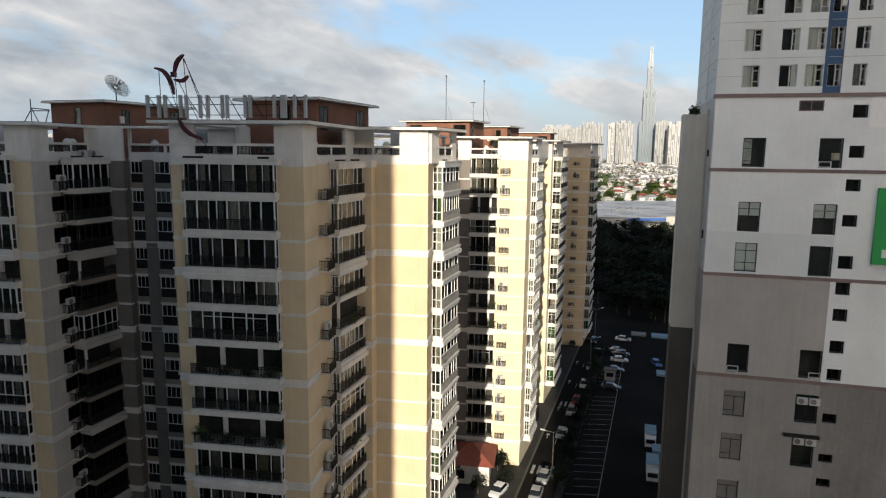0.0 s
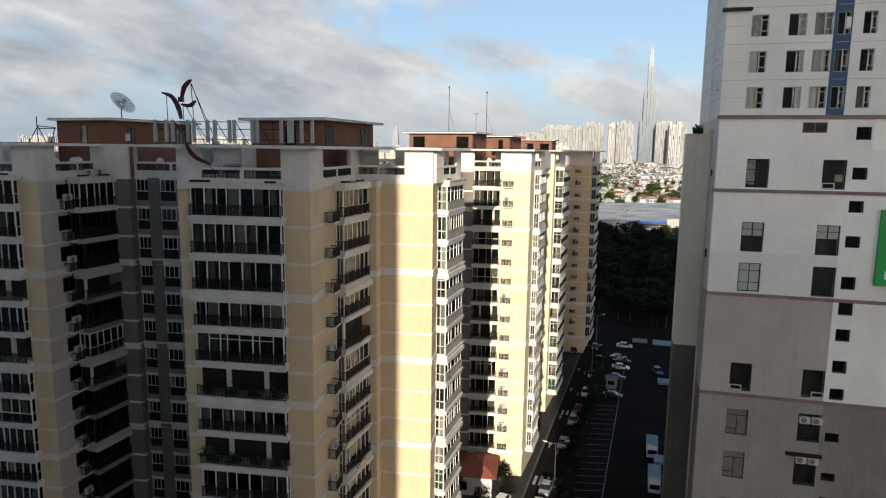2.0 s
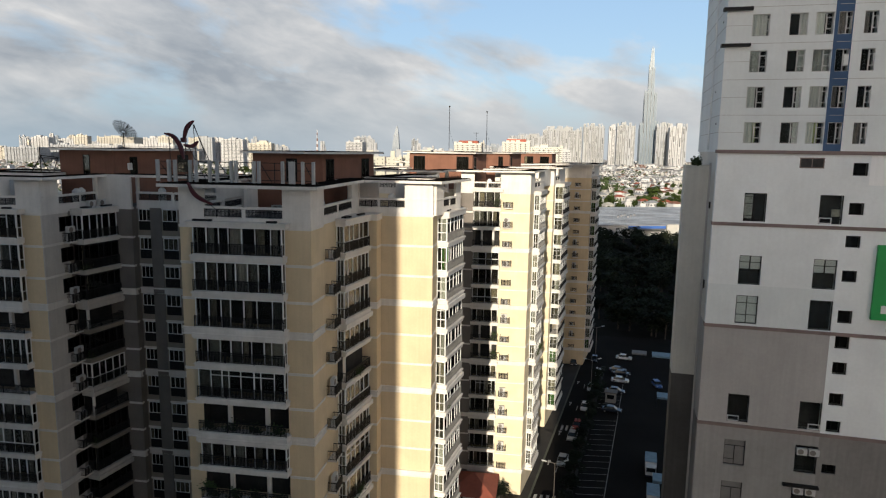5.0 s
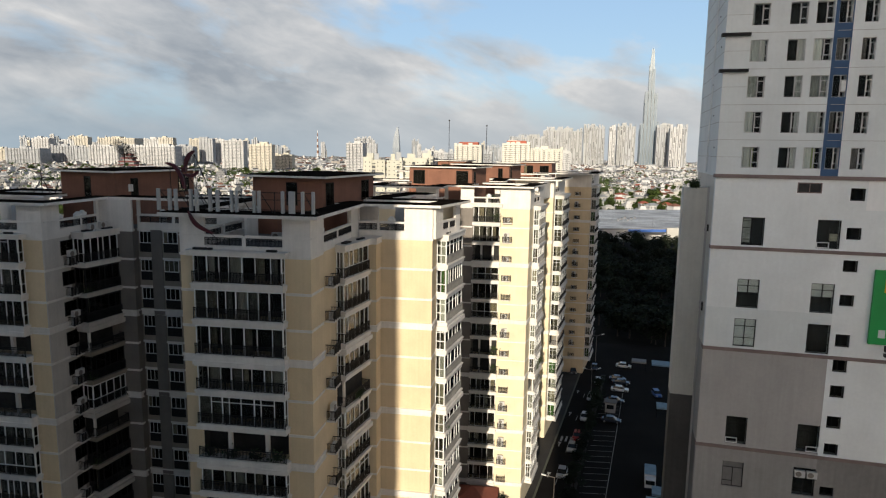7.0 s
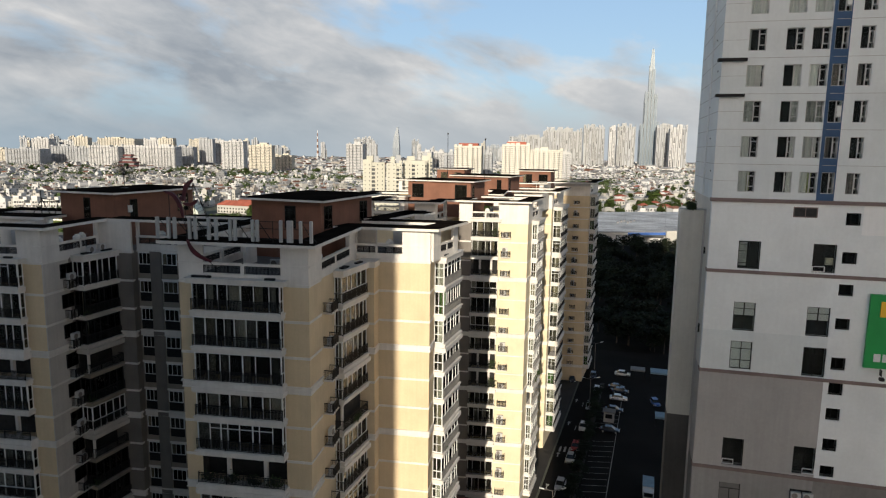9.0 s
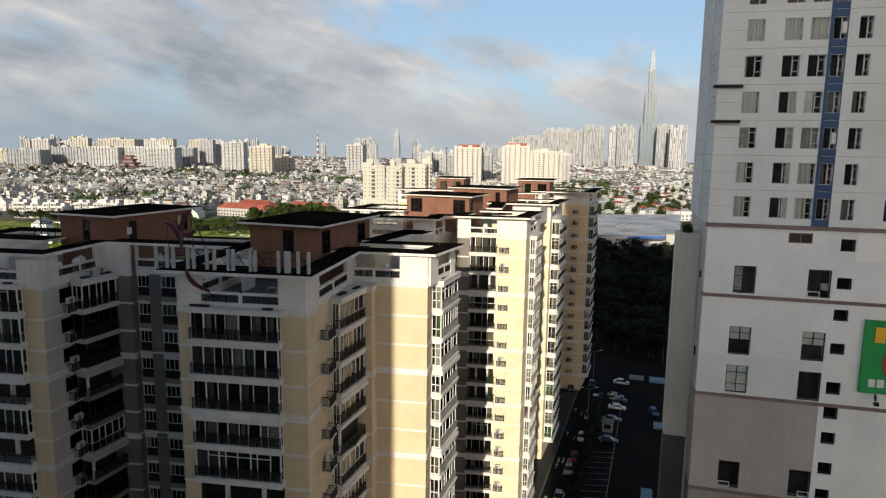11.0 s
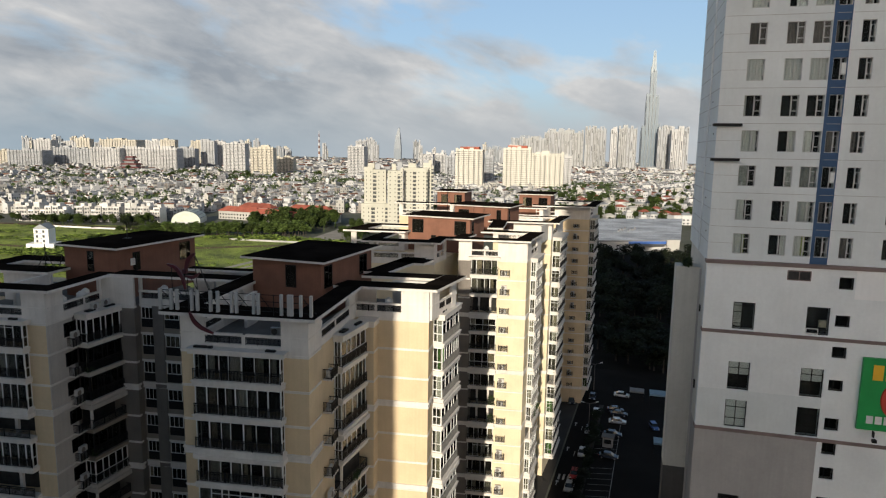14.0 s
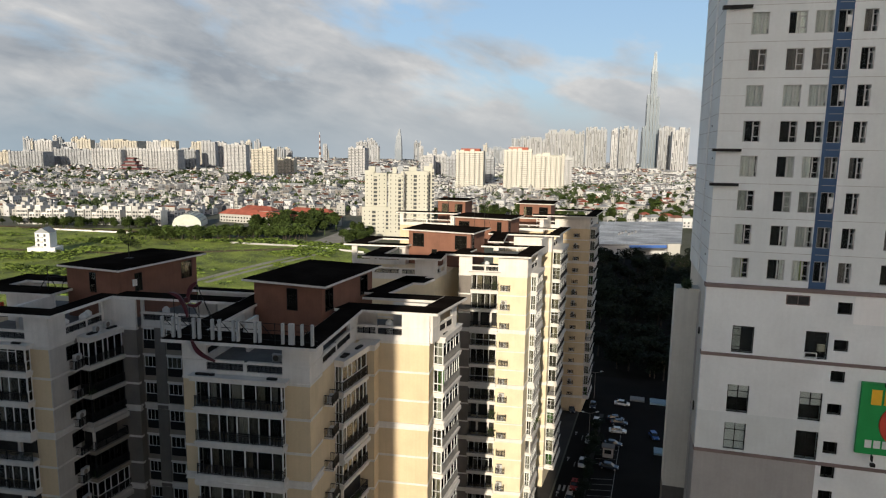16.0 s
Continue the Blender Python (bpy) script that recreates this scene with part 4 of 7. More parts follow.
# ---- tower beside the street ----
def tower():
    t = thing("tower_building", (36.55, 18.43, 0), "tall pale grey tower with brown belts and blue window strip", "building", rz=-5.86)
    W, SIDE = 46.0, 15.5
    # lower part: openings are cut between solid panels, column by column
    lower_cols = [(2.85, 4.95, [(52.23, 55.1), (45.68, 48.7), (41.54, 44.52), (30.8, 33.83), (25.9, 28.75), (21.0, 24.0), (15.9, 18.64)]),
                  (9.76, 11.88, [(52.23, 55.1), (45.65, 48.68), (41.42, 44.48), (30.75, 33.75), (25.95, 29.0), (21.1, 24.6)]),
                  (12.38, 13.70, [(57.06, 58.29), (53.24, 54.41), (50.0, 51.17), (46.53, 47.69), (42.3, 43.62), (39.66, 40.95), (36.95, 38.24), (33.62, 34.94), (30.75, 31.98), (26.2, 27.2), (21.9, 22.8), (19.2, 20.1)])]
    bpart("core", [(0.02, W, 1.3, SIDE, 0, 59.2)], "interior", t)

    def skin(u0, u1, z0, z1):
        """Cladding of one stretch, coloured by where it lies."""
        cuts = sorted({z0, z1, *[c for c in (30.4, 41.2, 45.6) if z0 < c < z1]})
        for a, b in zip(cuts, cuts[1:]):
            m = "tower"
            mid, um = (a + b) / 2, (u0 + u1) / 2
            # below the lowest belt the street's shade is put into the cladding colour
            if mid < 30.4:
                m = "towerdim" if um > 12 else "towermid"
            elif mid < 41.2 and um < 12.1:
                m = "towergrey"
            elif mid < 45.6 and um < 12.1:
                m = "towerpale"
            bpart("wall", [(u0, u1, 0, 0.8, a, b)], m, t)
    at = 0.0
    for u0, u1, opens in lower_cols:
        skin(at, u0, 0, 59.25)
        zz = 0.0
        for a, b in sorted(opens):
            skin(u0, u1, zz, a)
            zz = b
        skin(u0, u1, zz, 59.25)
        at = u1
    skin(at, W, 0, 59.25)
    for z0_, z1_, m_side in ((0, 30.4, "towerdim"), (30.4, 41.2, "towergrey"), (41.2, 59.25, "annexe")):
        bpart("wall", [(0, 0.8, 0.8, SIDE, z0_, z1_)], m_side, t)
    # belts
    for z in (30.4, 41.2, 51.95):
        bpart("belt_course", [(-0.08, W, -0.14, 0.0, z - 0.22, z + 0.12), (-0.08, 0.0, 0.0, 0.8, z - 0.22, z + 0.12)], "belt", t, "brown belt course")
    bpart("belt_course", [(-0.15, W, -0.22, 0.9, 59.05, 59.4)], "belt", t, "grey-brown belt course")
    # windows in the openings
    for ci, (u0, u1, opens) in enumerate(lower_cols):
        for oi, (a, b) in enumerate(opens):
            w, h = u1 - u0, b - a
            fr = [(0, w, 0, 0.07), (0, w, h - 0.07, h), (0, 0.07, 0, h), (w - 0.07, w, 0, h)]
            if ci == 2:
                fr.append((w * 0.36, w * 0.36 + 0.05, 0, h))
            elif oi == 0:
                fr += [(w * 0.42, w * 0.42 + 0.07, 0, h)] + [(0, w * 0.42, h * q, h * q + 0.05) for q in (0.2, 0.62, 0.86)] + ([(0, w, 0.45, 0.52), (w * 0.42, w, h * 0.8, h * 0.8 + 0.05)] if ci else [])
            elif oi in (1, 2):
                fr += [(w / 2 - 0.035, w / 2 + 0.035, 0, h)] + [(0, w, h * q, h * q + 0.06) for q in ((0.52, 0.76) if oi == 1 else (0.3, 0.72))]
            else:
                fr += [(w / 2 - 0.035, w / 2 + 0.035, 0, h * 0.74), (0, w, h * 0.74, h * 0.74 + 0.06), (0, w / 2, h * 0.2, h * 0.2 + 0.05)]
            wn_ = child("window", grid_frame("window", fr, 0.18, 0.26), "steel", t)
            wn_.matrix_basis = pose(u0, 0, a)
            bpart("pane", [(0.05, w - 0.05, 0.215, 0.225, 0.05, h - 0.05)], "shutter" if (a < 30 and ci == 0) else "pane_clear" if ci < 2 else "pane", wn_)
            if ci < 2 and oi == 1:
                for sx in (0.1, w / 2 + 0.06):
                    bpart("blind", [(sx, sx + w / 2 - 0.16, 0.235, 0.245, h * 0.53, h - 0.08)], "chalk", wn_)
            # grey panel in place of the paler reflection in the left sash
            if ci == 0 and oi == 0:
                bpart("curtain", [(0.1, w * 0.4, 0.24, 0.25, 0.3, h - 0.15)], "curtain_grey", wn_)
            if ci == 0 and oi == 2:
                bpart("blind", [(0.1, w - 0.1, 0.235, 0.245, 0.1, h - 0.1)], "tower", wn_)
            if (ci, oi) in ((1, 0), (0, 3), (1, 3)):
                vx = 0.46 * w if (ci, oi) == (1, 3) else 0.06
                child("vent", grid_frame("vent", [(vx, vx + 1.15, 0.04, 0.11), (vx, vx + 1.15, 0.55, 0.62), (vx, vx + 0.07, 0.04, 0.62), (vx + 1.08, vx + 1.15, 0.04, 0.62)], 0.08, 0.18), "chalk", wn_, "white framed vent panel")
            if ci == 1 and oi in (4, 5):
                for q in (0.1, 1.25):
                    copy_thing(AIRCON, t.matrix_basis @ pose(u0 + q, 0.1, b - 1.0))
            if ci == 1 and oi == 0:
                bpart("box", [(1.3, 1.95, 0.35, 0.7, 0.75, 1.45)], "curtain", wn_, "cardboard box on a shelf")
    # stretch of wall that catches more light, put into a whiter colour
    bpart("repaint", [(13.85, W, -0.006, 0.0, 56.15, 59.05)], "repaint", t, "brighter patch of wall, its light put into the colour")
    v = bpart("vent_grille", [(7.62, 9.82, -0.03, 0.05, 57.7, 58.73)], "belt", t)
    bpart("slat", [(7.72, 8.68, -0.05, -0.03, 57.8, 58.63), (8.76, 9.72, -0.05, -0.03, 57.8, 58.63)], "room", v)
    # condensers under two lower openings
    for z in (24.7,):
        bpart("condenser_shelf", [(8.8, 12.2, -0.5, 0.0, z - 0.25, z)], "steel", t, "sooty steel shelf")
    # upper part
    U0, V0 = 0.1, 0.45
    cols = [(2.33, 3.93), (5.69, 7.30), (7.99, 9.58), (9.95, 11.13), (12.15, 13.35), (15.9, 17.5), (19.1, 20.7)]
    bpart("core", [(U0 + 0.05, W, V0 + 0.9, SIDE, 59.2, 112)], "room", t)
    rows = [62.18 + 3.47 * i for i in range(14)]       # window heads
    at = -0.03
    for u0, u1 in cols:
        bpart("wall", [(at, u0, V0, V0 + 0.9, 59.4, 112)], "towerpale", t)
        zz = 59.4
        for zh in rows:
            bpart("spandrel", [(u0, u1, V0, V0 + 0.9, zz, zh - 2.1)], "blue" if 9.9 < u0 < 10 else "towerpale", t)
            zz = zh
        bpart("spandrel", [(u0, u1, V0, V0 + 0.9, zz, 112)], "towerpale", t)
        at = u1
    bpart("wall", [(at, W, V0, V0 + 0.9, 59.4, 112)], "towerpale", t)
    bpart("wall", [(-0.03, U0 + 0.9, V0 + 0.9, SIDE + 1.6, 59.2, 112)], "towerpale", t)
    for zh in rows:
        for dz in (0.66, -1.05):
            bpart("joint", [(-0.045, -0.03, V0 + 0.02, SIDE + 1.6, zh + dz, zh + dz + 0.05)], "towergrey", t)
    bpart("downpipe", [(-0.22, -0.05, V0 + 6.4, V0 + 6.55, 59.4, 112)], "towerpale", t, "pale downpipe with loose cable loops")
    bpart("blue_strip", [(9.64, 9.95, V0 - 0.03, V0 + 0.2, 59.4, 112)], "blue", t)
    bpart("blue_strip", [(11.13, 11.22, V0 - 0.03, V0 + 0.2, 59.4, 112)], "blue", t)
    for i, zh in enumerate(rows):
        bpart("joint", [(U0, W, V0 - 0.012, V0 + 0.01, zh + 0.66, zh + 0.70)], "towergrey", t)
        bpart("joint", [(U0, 2.3, V0 - 0.012, V0 + 0.01, zh - 1.05, zh - 1.02)], "towergrey", t)
        for ci, (u0, u1) in enumerate(cols):
            w, h = u1 - u0, 2.1
            key = ("tw", round(w, 2), ci % 2)
            m = w * 0.55
            fr = [(0, w, 0, 0.06), (0, w, h - 0.06, h), (0, 0.06, 0, h), (w - 0.06, w, 0, h), (m, m + 0.09, 0, h), (m, w, h * 0.74, h * 0.74 + 0.09), (m, w, h * 0.24, h * 0.24 + 0.09), (m, m + 0.13, h * 0.24, h * 0.76), (w - 0.12, w, h * 0.24, h * 0.76)]
            wd = child("window", shared(key, lambda: grid_frame("window", fr, 0.12, 0.2)), "winmetal", t)
            wd.matrix_basis = pose(u0, V0, zh - h)
            child("pane", shared(("twp", round(w, 2)), lambda: mesh_boxes("pane", [(0.04, w - 0.04, 0.155, 0.165, 0.04, h - 0.04)])), "pane_clear", wd)
            if ci < 3:
                # storeys are let as one flat each, so their curtains go together
                share, cm = {0: ((0.5, 0.3, 0.45)[ci], "curtain_pale"), 1: ((0.5, 0.25, 0.8)[ci], "curtain_pale"), 2: ((0.55, 0.4, 0.9)[ci], "curtain_grey"), 3: ((0.9, 0.45, 0.5)[ci], "curtain_pale"),
                             4: ((0.12, 0.0, 0.0)[ci], "curtain_pale"), 5: (0.97, "chalk"), 6: (0.97, "curtain_brown"), 7: ((0.95, 0.6, 0.97)[ci], "curtain_pale")}.get(i, (RNG.choice((0.0, 0.4, 0.9)), RNG.choice(("curtain_pale", "curtain_grey"))))
                if share:
                    cw = (w - 0.1) * share
                    c = child("curtain", shared(("twc", round(cw, 2), cm), lambda: curtain_mesh(cw, 2.0)), cm, wd)
                    c.matrix_basis = pose(0.05 if ci != 1 or share > 0.9 else w - 0.05 - cw, 0.22, 0.05)
                if i == 0 and ci in (0, 2):
                    child("curtain", shared(("twl", ci), lambda: curtain_mesh(w * 0.22, 2.0)), "curtain_lime", wd).matrix_basis = pose(w * 0.46, 0.25, 0.05)
            elif RNG.random() < 0.6:
                cw = w * RNG.choice((0.2, 0.35, 0.5))
                child("curtain", shared(("twd", round(cw, 2)), lambda: curtain_mesh(cw, 2.0)), "curtain_brown", wd).matrix_basis = pose(0.05, 0.22, 0.05)
            if ci == 3 and i in (2, 5, 7):
                bpart("sash", [(m + 0.1, w - 0.04, -0.06, -0.02, h * 0.28, h * 0.74)], "frame", wd, "white sash swung open")
            if ci == 0 and i in (2, 7):
                bpart("parcel", [(0.15, 0.5, 0.22, 0.4, 0.05, 0.4)], "chalk", wd, "white parcel on the window sill")
    # narrow return at the corner with dark ledges
    for z in (69.65, 73.12, 87.0):
        bpart("ledge", [(-0.42, 2.28, V0 - 0.5, V0 + 0.3, z - 0.14, z + 0.14)], "steel", t, "dark metal ledge with a curled end")
    for i in range(7):
        bpart("bracket", [(-0.1, U0, V0 + 2 + 2.2 * (i % 3), V0 + 2.15 + 2.2 * (i % 3), 62 + 3.4 * i, 62.15 + 3.4 * i)], "steel", t, "small wall bracket with a cable loop")
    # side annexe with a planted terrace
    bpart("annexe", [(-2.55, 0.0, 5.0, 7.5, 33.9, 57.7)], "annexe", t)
    # lower annexe, its deep shade put into the colour
    bpart("annexe", [(-2.55, 0.0, 5.0, 7.5, 0.0, 33.9)], "annexe_shade", t)
    bpart("pipe", [(-0.45, -0.25, 2.0, 2.2, 2, 58)], "towergrey", t)
    bpart("vent_hood", [(-0.35, 0, 2.6, 3.1, 53.2, 53.9), (-0.35, 0, 2.6, 3.1, 44.5, 45.4)], "steel", t)
    return t


TOWER = tower()
for i in range(6):
    balcony_plant(*(TOWER.matrix_basis @ Vector((-1.6 + 0.25 * (i % 3), 5.2 + 0.35 * i, 57.7))), 1.2, "E", i)

# ---- buildings behind the viewer, whose shade falls on the row ----
def shade_tower(x0, x1, y0, y1, h, label):
    b = thing("tower_building", ((x0 + x1) / 2, (y0 + y1) / 2, 0), label, "building")
    w, d = (x1 - x0) / 2, (y1 - y0) / 2
    bpart("wall", [(-w, w, -d, d, 0, h)], "towerpale", b)
    for k in range(int(h / 3.4)):
        bpart("belt_course", [(-w - 0.08, w + 0.08, -d - 0.08, d + 0.08, 3.4 * k + 3.1, 3.4 * k + 3.35)], "tower", b)
    bpart("roof", [(-w - 0.5, w + 0.5, -d - 0.5, d + 0.5, h, h + 0.5)], "roofdark", b)
    return b


TA = math.tan(radians(SUN_AZ))
shade_tower(-78, 4.4 - 94.2 * TA, -80, -50, 83, "tall pale apartment tower across the junction")
shade_tower(23.8 - 250 * TA, 92, -180, -150, 136, "tall pale twin tower across the junction")
# out of view, added to keep sky light off the west wing
shade_tower(-92, -58, -66, -14, 52, "unseen plain block added beside the row to dim it")


# ---- supermarket sign on the tower ----
def wall_sign():
    s = thing("wall_sign", (36.55, 18.43, 0), "green wall sign with a red disc and yellow bars", "sign", rz=-5.86)
    bpart("panel", [(15.2, 24.6, -0.4, 0.0, 42.95, 50.4)], "signgreen", s)
    bm = bmesh.new()
    bmesh.ops.create_cone(bm, cap_ends=True, segments=40, radius1=2.35, radius2=2.3, depth=0.12, matrix=pose(19.35, -0.45, 46.25, 90))
    part("disc", bm, "signred", s, "large red disc")
    for x0, x1 in ((16.1, 17.0), (17.25, 17.6), (17.85, 18.9)):
        bpart("bar", [(x0, x1, -0.5, -0.4, 48.2, 49.75)], "signyellow", s, "yellow bar")
    bpart("stalk", [(19.2, 19.6, -0.48, -0.4, 48.5, 49.3)], "signyellow", s)
    for i in range(6):
        u = 15.95 + 0.78 * i
        bpart("bar", [(u, u + 0.6, -0.46, -0.4, 43.65, 44.45)], "frame", s, "white bar")
    for u in (17.2, 21.5):
        a = bpart("lamp_arm", [(u - 0.04, u + 0.04, -1.1, -0.3, 50.4, 50.48)], "steel", s)
        bpart("lamp", [(u - 0.25, u + 0.25, -1.3, -0.95, 50.3, 50.6)], "steel", a)
        d = bpart("lamp_arm", [(u - 0.55, u - 0.47, -0.8, -0.3, 42.3, 42.9)], "steel", s)
        bpart("lamp", [(u - 0.7, u - 0.3, -1.1, -0.7, 41.9, 42.2)], "steel", d)


wall_sign()


# ---- rooftop sign, emblem, dish and aerials ----
def strip(name, pts, width, y, thick, material, parent):
    """A curved blade through points (x, z) that tapers to both ends."""
    bm = bmesh.new()
    P = [Vector((x, 0, z)) for x, z in pts]
    smooth = []
    n = 14
    for i in range(n + 1):
        t = i / n * (len(P) - 1)
        k = min(int(t), len(P) - 2)
        p0, p1, p2, p3 = P[max(k - 1, 0)], P[k], P[k + 1], P[min(k + 2, len(P) - 1)]
        u = t - k
        smooth.append(0.5 * ((2 * p1) + (p2 - p0) * u + (2 * p0 - 5 * p1 + 4 * p2 - p3) * u * u + (3 * p1 - p0 - 3 * p2 + p3) * u ** 3))
    rings = []
    for i, p in enumerate(smooth):
        d = (smooth[min(i + 1, n)] - smooth[max(i - 1, 0)]).normalized()
        side = Vector((-d.z, 0, d.x)) * width * (0.08 + 0.92 * math.sin(math.pi * (0.04 + 0.92 * i / n)) ** 0.8)
        rings.append([bm.verts.new(p + side + Vector((0, yy, 0))) for yy in (y - thick, y + thick)] + [bm.verts.new(p - side + Vector((0, yy, 0))) for yy in (y + thick, y - thick)])
    for a, b in zip(rings, rings[1:]):
        for i in range(4):
            bm.faces.new((a[i], a[(i + 1) % 4], b[(i + 1) % 4], b[i]))
    bm.faces.new(rings[0][::-1])
    bm.faces.new(rings[-1])
    bmesh.ops.recalc_face_normals(bm, faces=bm.faces)
    return part(name, bm, material, parent)


def rod(name, p0, p1, r, material, parent):
    d = Vector(p1) - Vector(p0)
    bm = bmesh.new()
    bmesh.ops.create_cone(bm, cap_ends=True, segments=6, radius1=r, radius2=r, depth=d.length, matrix=Matrix.Translation((Vector(p0) + Vector(p1)) / 2) @ d.to_track_quat("Z", "Y").to_matrix().to_4x4())
    return part(name, bm, material, parent)


def roof_sign():
    s = thing("rooftop_sign", (0, 0, 0), "rooftop sign of grey metal bars on a steel frame", "sign")
    z0, z1 = 56.02, 57.85
    for x0, x1 in ((-13.4, -12.15), (-11.8, -10.2), (-9.9, -8.45), (-8.0, -6.5), (-6.3, -4.5), (-4.3, -2.0), (-0.48, 0.65)):
        for a in (x0, x1 - 0.22):
            bpart("bar", [(a, a + 0.22, -0.78, -0.5, z0, z1)], "signgrey", s)
        rod("strut", (x0 + 0.2, -0.5, z1 - 0.2), (x0 + 0.5, 1.2, 55.9), 0.035, "steel", s)
        rod("strut", (x1 - 0.2, -0.5, z0 + 0.5), (x1 - 0.2, 0.9, 55.9), 0.03, "steel", s)
    bpart("bar", [(-1.56, -1.07, -0.78, -0.5, z0, z1)], "signgrey", s)
    for z in (56.25, 57.1, 57.7):
        rod("rail", (-13.5, -0.45, z), (0.7, -0.45, z), 0.03, "steel", s)
    for i in range(9):
        rod("post", (-13.4 + 1.75 * i, -0.45, 55.85), (-13.4 + 1.75 * i, -0.45, 57.75), 0.03, "steel", s)


roof_sign()
em = thing("roof_emblem", (0, 0, 0), "maroon emblem of curved metal blades above a rooftop sign", "sign")
strip("blade", [(-12.43, 60.05), (-11.6, 59.75), (-11.0, 58.85), (-10.78, 57.9)], 0.17, -0.75, 0.1, "maroon", em)
strip("blade", [(-9.78, 61.1), (-10.4, 60.5), (-10.72, 59.5)], 0.17, -0.75, 0.1, "maroon", em)
strip("blade", [(-9.45, 59.4), (-10.0, 59.0), (-10.75, 59.1)], 0.15, -0.75, 0.1, "maroon", em)
strip("blade", [(-10.35, 56.0), (-9.95, 55.2), (-9.3, 54.65), (-8.2, 54.2)], 0.17, -1.05, 0.1, "maroon", em)
bpart("hub", [(-10.93, -10.55, -0.92, -0.58, 59.3, 59.7)], "maroon", em)
for a, b in (((-12.2, -0.5, 59.9), (-12.2, -0.4, 55.9)), ((-10.75, -0.5, 59.3), (-10.75, -0.4, 55.9)), ((-9.9, -0.6, 60.8), (-9.9, -0.2, 55.9)), ((-9.9, -0.5, 60.8), (-9.0, 0.4, 57.0)), ((-11.6, -0.5, 59.5), (-11.0, 0.5, 55.9)), ((-10.6, -0.5, 59.2), (-9.6, 0.8, 55.9)), ((-8.6, -1.0, 54.3), (-7.9, -0.4, 53.4)), ((-9.9, -0.6, 60.8), (-8.3, 0.4, 55.9))):
    rod("stay", a, b, 0.03, "steel", em)


def dish():
    d = thing("satellite_dish", (-31.6, 21.6, 58.65), "large dark mesh satellite dish on a short pole", "satellite dish")
    rod("pole", (0, 0, 0), (0, 0, 1.9), 0.06, "steel", d)
    bpart("foot", [(-0.4, 0.4, -0.4, 0.4, 0, 0.08)], "steel", d)
    bm = bmesh.new()
    R, seg = 1.6, 20
    rings = []
    for k in range(9):
        r = R * k / 8
        rings.append([bm.verts.new((r * math.cos(6.2832 * i / seg), r * math.sin(6.2832 * i / seg), 0.35 * (r / R) ** 2)) for i in range(seg)] if k else [bm.verts.new((0, 0, 0))])
    for k in range(1, 8):
        for i in range(seg):
            bm.faces.new((rings[k][i], rings[k][(i + 1) % seg], rings[k + 1][(i + 1) % seg], rings[k + 1][i]))
    bmesh.ops.wireframe(bm, faces=bm.faces, thickness=0.12, use_replace=True, use_even_offset=False)
    bowl = part("bowl", bm, "mesh", d)
    bowl.matrix_basis = pose(0, 0, 1.95, -46, 14, 0)
    f = rod("feed", (0, 0, 0.05), (0, 0, 0.8), 0.03, "steel", bowl)
    bpart("feed_horn", [(-0.1, 0.1, -0.1, 0.1, 0.75, 0.95)], "steel", bowl)


dish()


def aerial(x, y, z0, z1, label):
    a = thing("aerial_mast", (x, y, z0), label, "aerial")
    rod("mast", (0, 0, 0), (0, 0, z1 - z0), 0.05, "steel", a)
    bpart("tip", [(-0.12, 0.12, -0.12, 0.12, z1 - z0 - 0.15, z1 - z0 + 0.1)], "steel", a)
    rod("stay", (0, 0, (z1 - z0) * 0.5), (1.2, 0.5, 0), 0.015, "steel", a)


aerial(1.7, 67.5, 58.6, 66.8, "thin steel lightning mast on the penthouse roof")
aerial(8.5, 67.8, 58.6, 65.9, "thin steel lightning mast on the penthouse roof")
tv = thing("tv_aerial", (6.6, 68, 58.6), "small rooftop television aerial with cross bars", "aerial")
rod("mast", (0, 0, 0), (0, 0, 3.6), 0.03, "steel", tv)
for i in range(5):
    rod("element", (-0.5 + 0.05 * i, -0.6 + 0.3 * i, 3.5), (0.5 - 0.05 * i, -0.6 + 0.3 * i, 3.5), 0.015, "steel", tv)
rod("boom", (0, -0.7, 3.5), (0, 0.7, 3.5), 0.02, "steel", tv)
fr = thing("antenna_frame", (-37.2, 14.5, 55.85), "black steel antenna frame on the roof edge", "antenna")
for a, b in (((0, 0, 0), (0, 0, 2.9)), ((-1.2, 0, 0), (0, 0, 1.7)), ((1.6, 0, 0), (2.2, 0, 1.6)), ((0, 0, 1.6), (2.3, 0, 1.6)), ((0, 0, 1.9), (2.3, 0, 1.7)), ((0.4, 0.8, 0), (0, 0, 2.0))):
    rod("bar", a, b, 0.05, "steel", fr)


def tank(x, y, z, h=1.75, r=0.42):
    t = thing("water_heater", (x, y, z), "white rooftop water tank with a domed cap", "water tank", "terrace tanks")
    child("vessel", cyl_mesh2("vessel", r, h), "frame", t).matrix_basis = pose(0, 0, h / 2 + 0.1)
    child("cap", cyl_mesh2("cap", r * 0.9, 0.25, r * 0.4), "frame", t).matrix_basis = pose(0, 0, h + 0.2)
    bpart("stand", [(-r, r, -r, r, 0, 0.1)], "steel", t)


def cyl_mesh2(name, r, h, r2=None):
    bm = bmesh.new()
    bmesh.ops.create_cone(bm, cap_ends=True, segments=16, radius1=r, radius2=r if r2 is None else r2, depth=h)
    me = bpy.data.meshes.new(name)
    bm.to_mesh(me)
    bm.free()
    return me


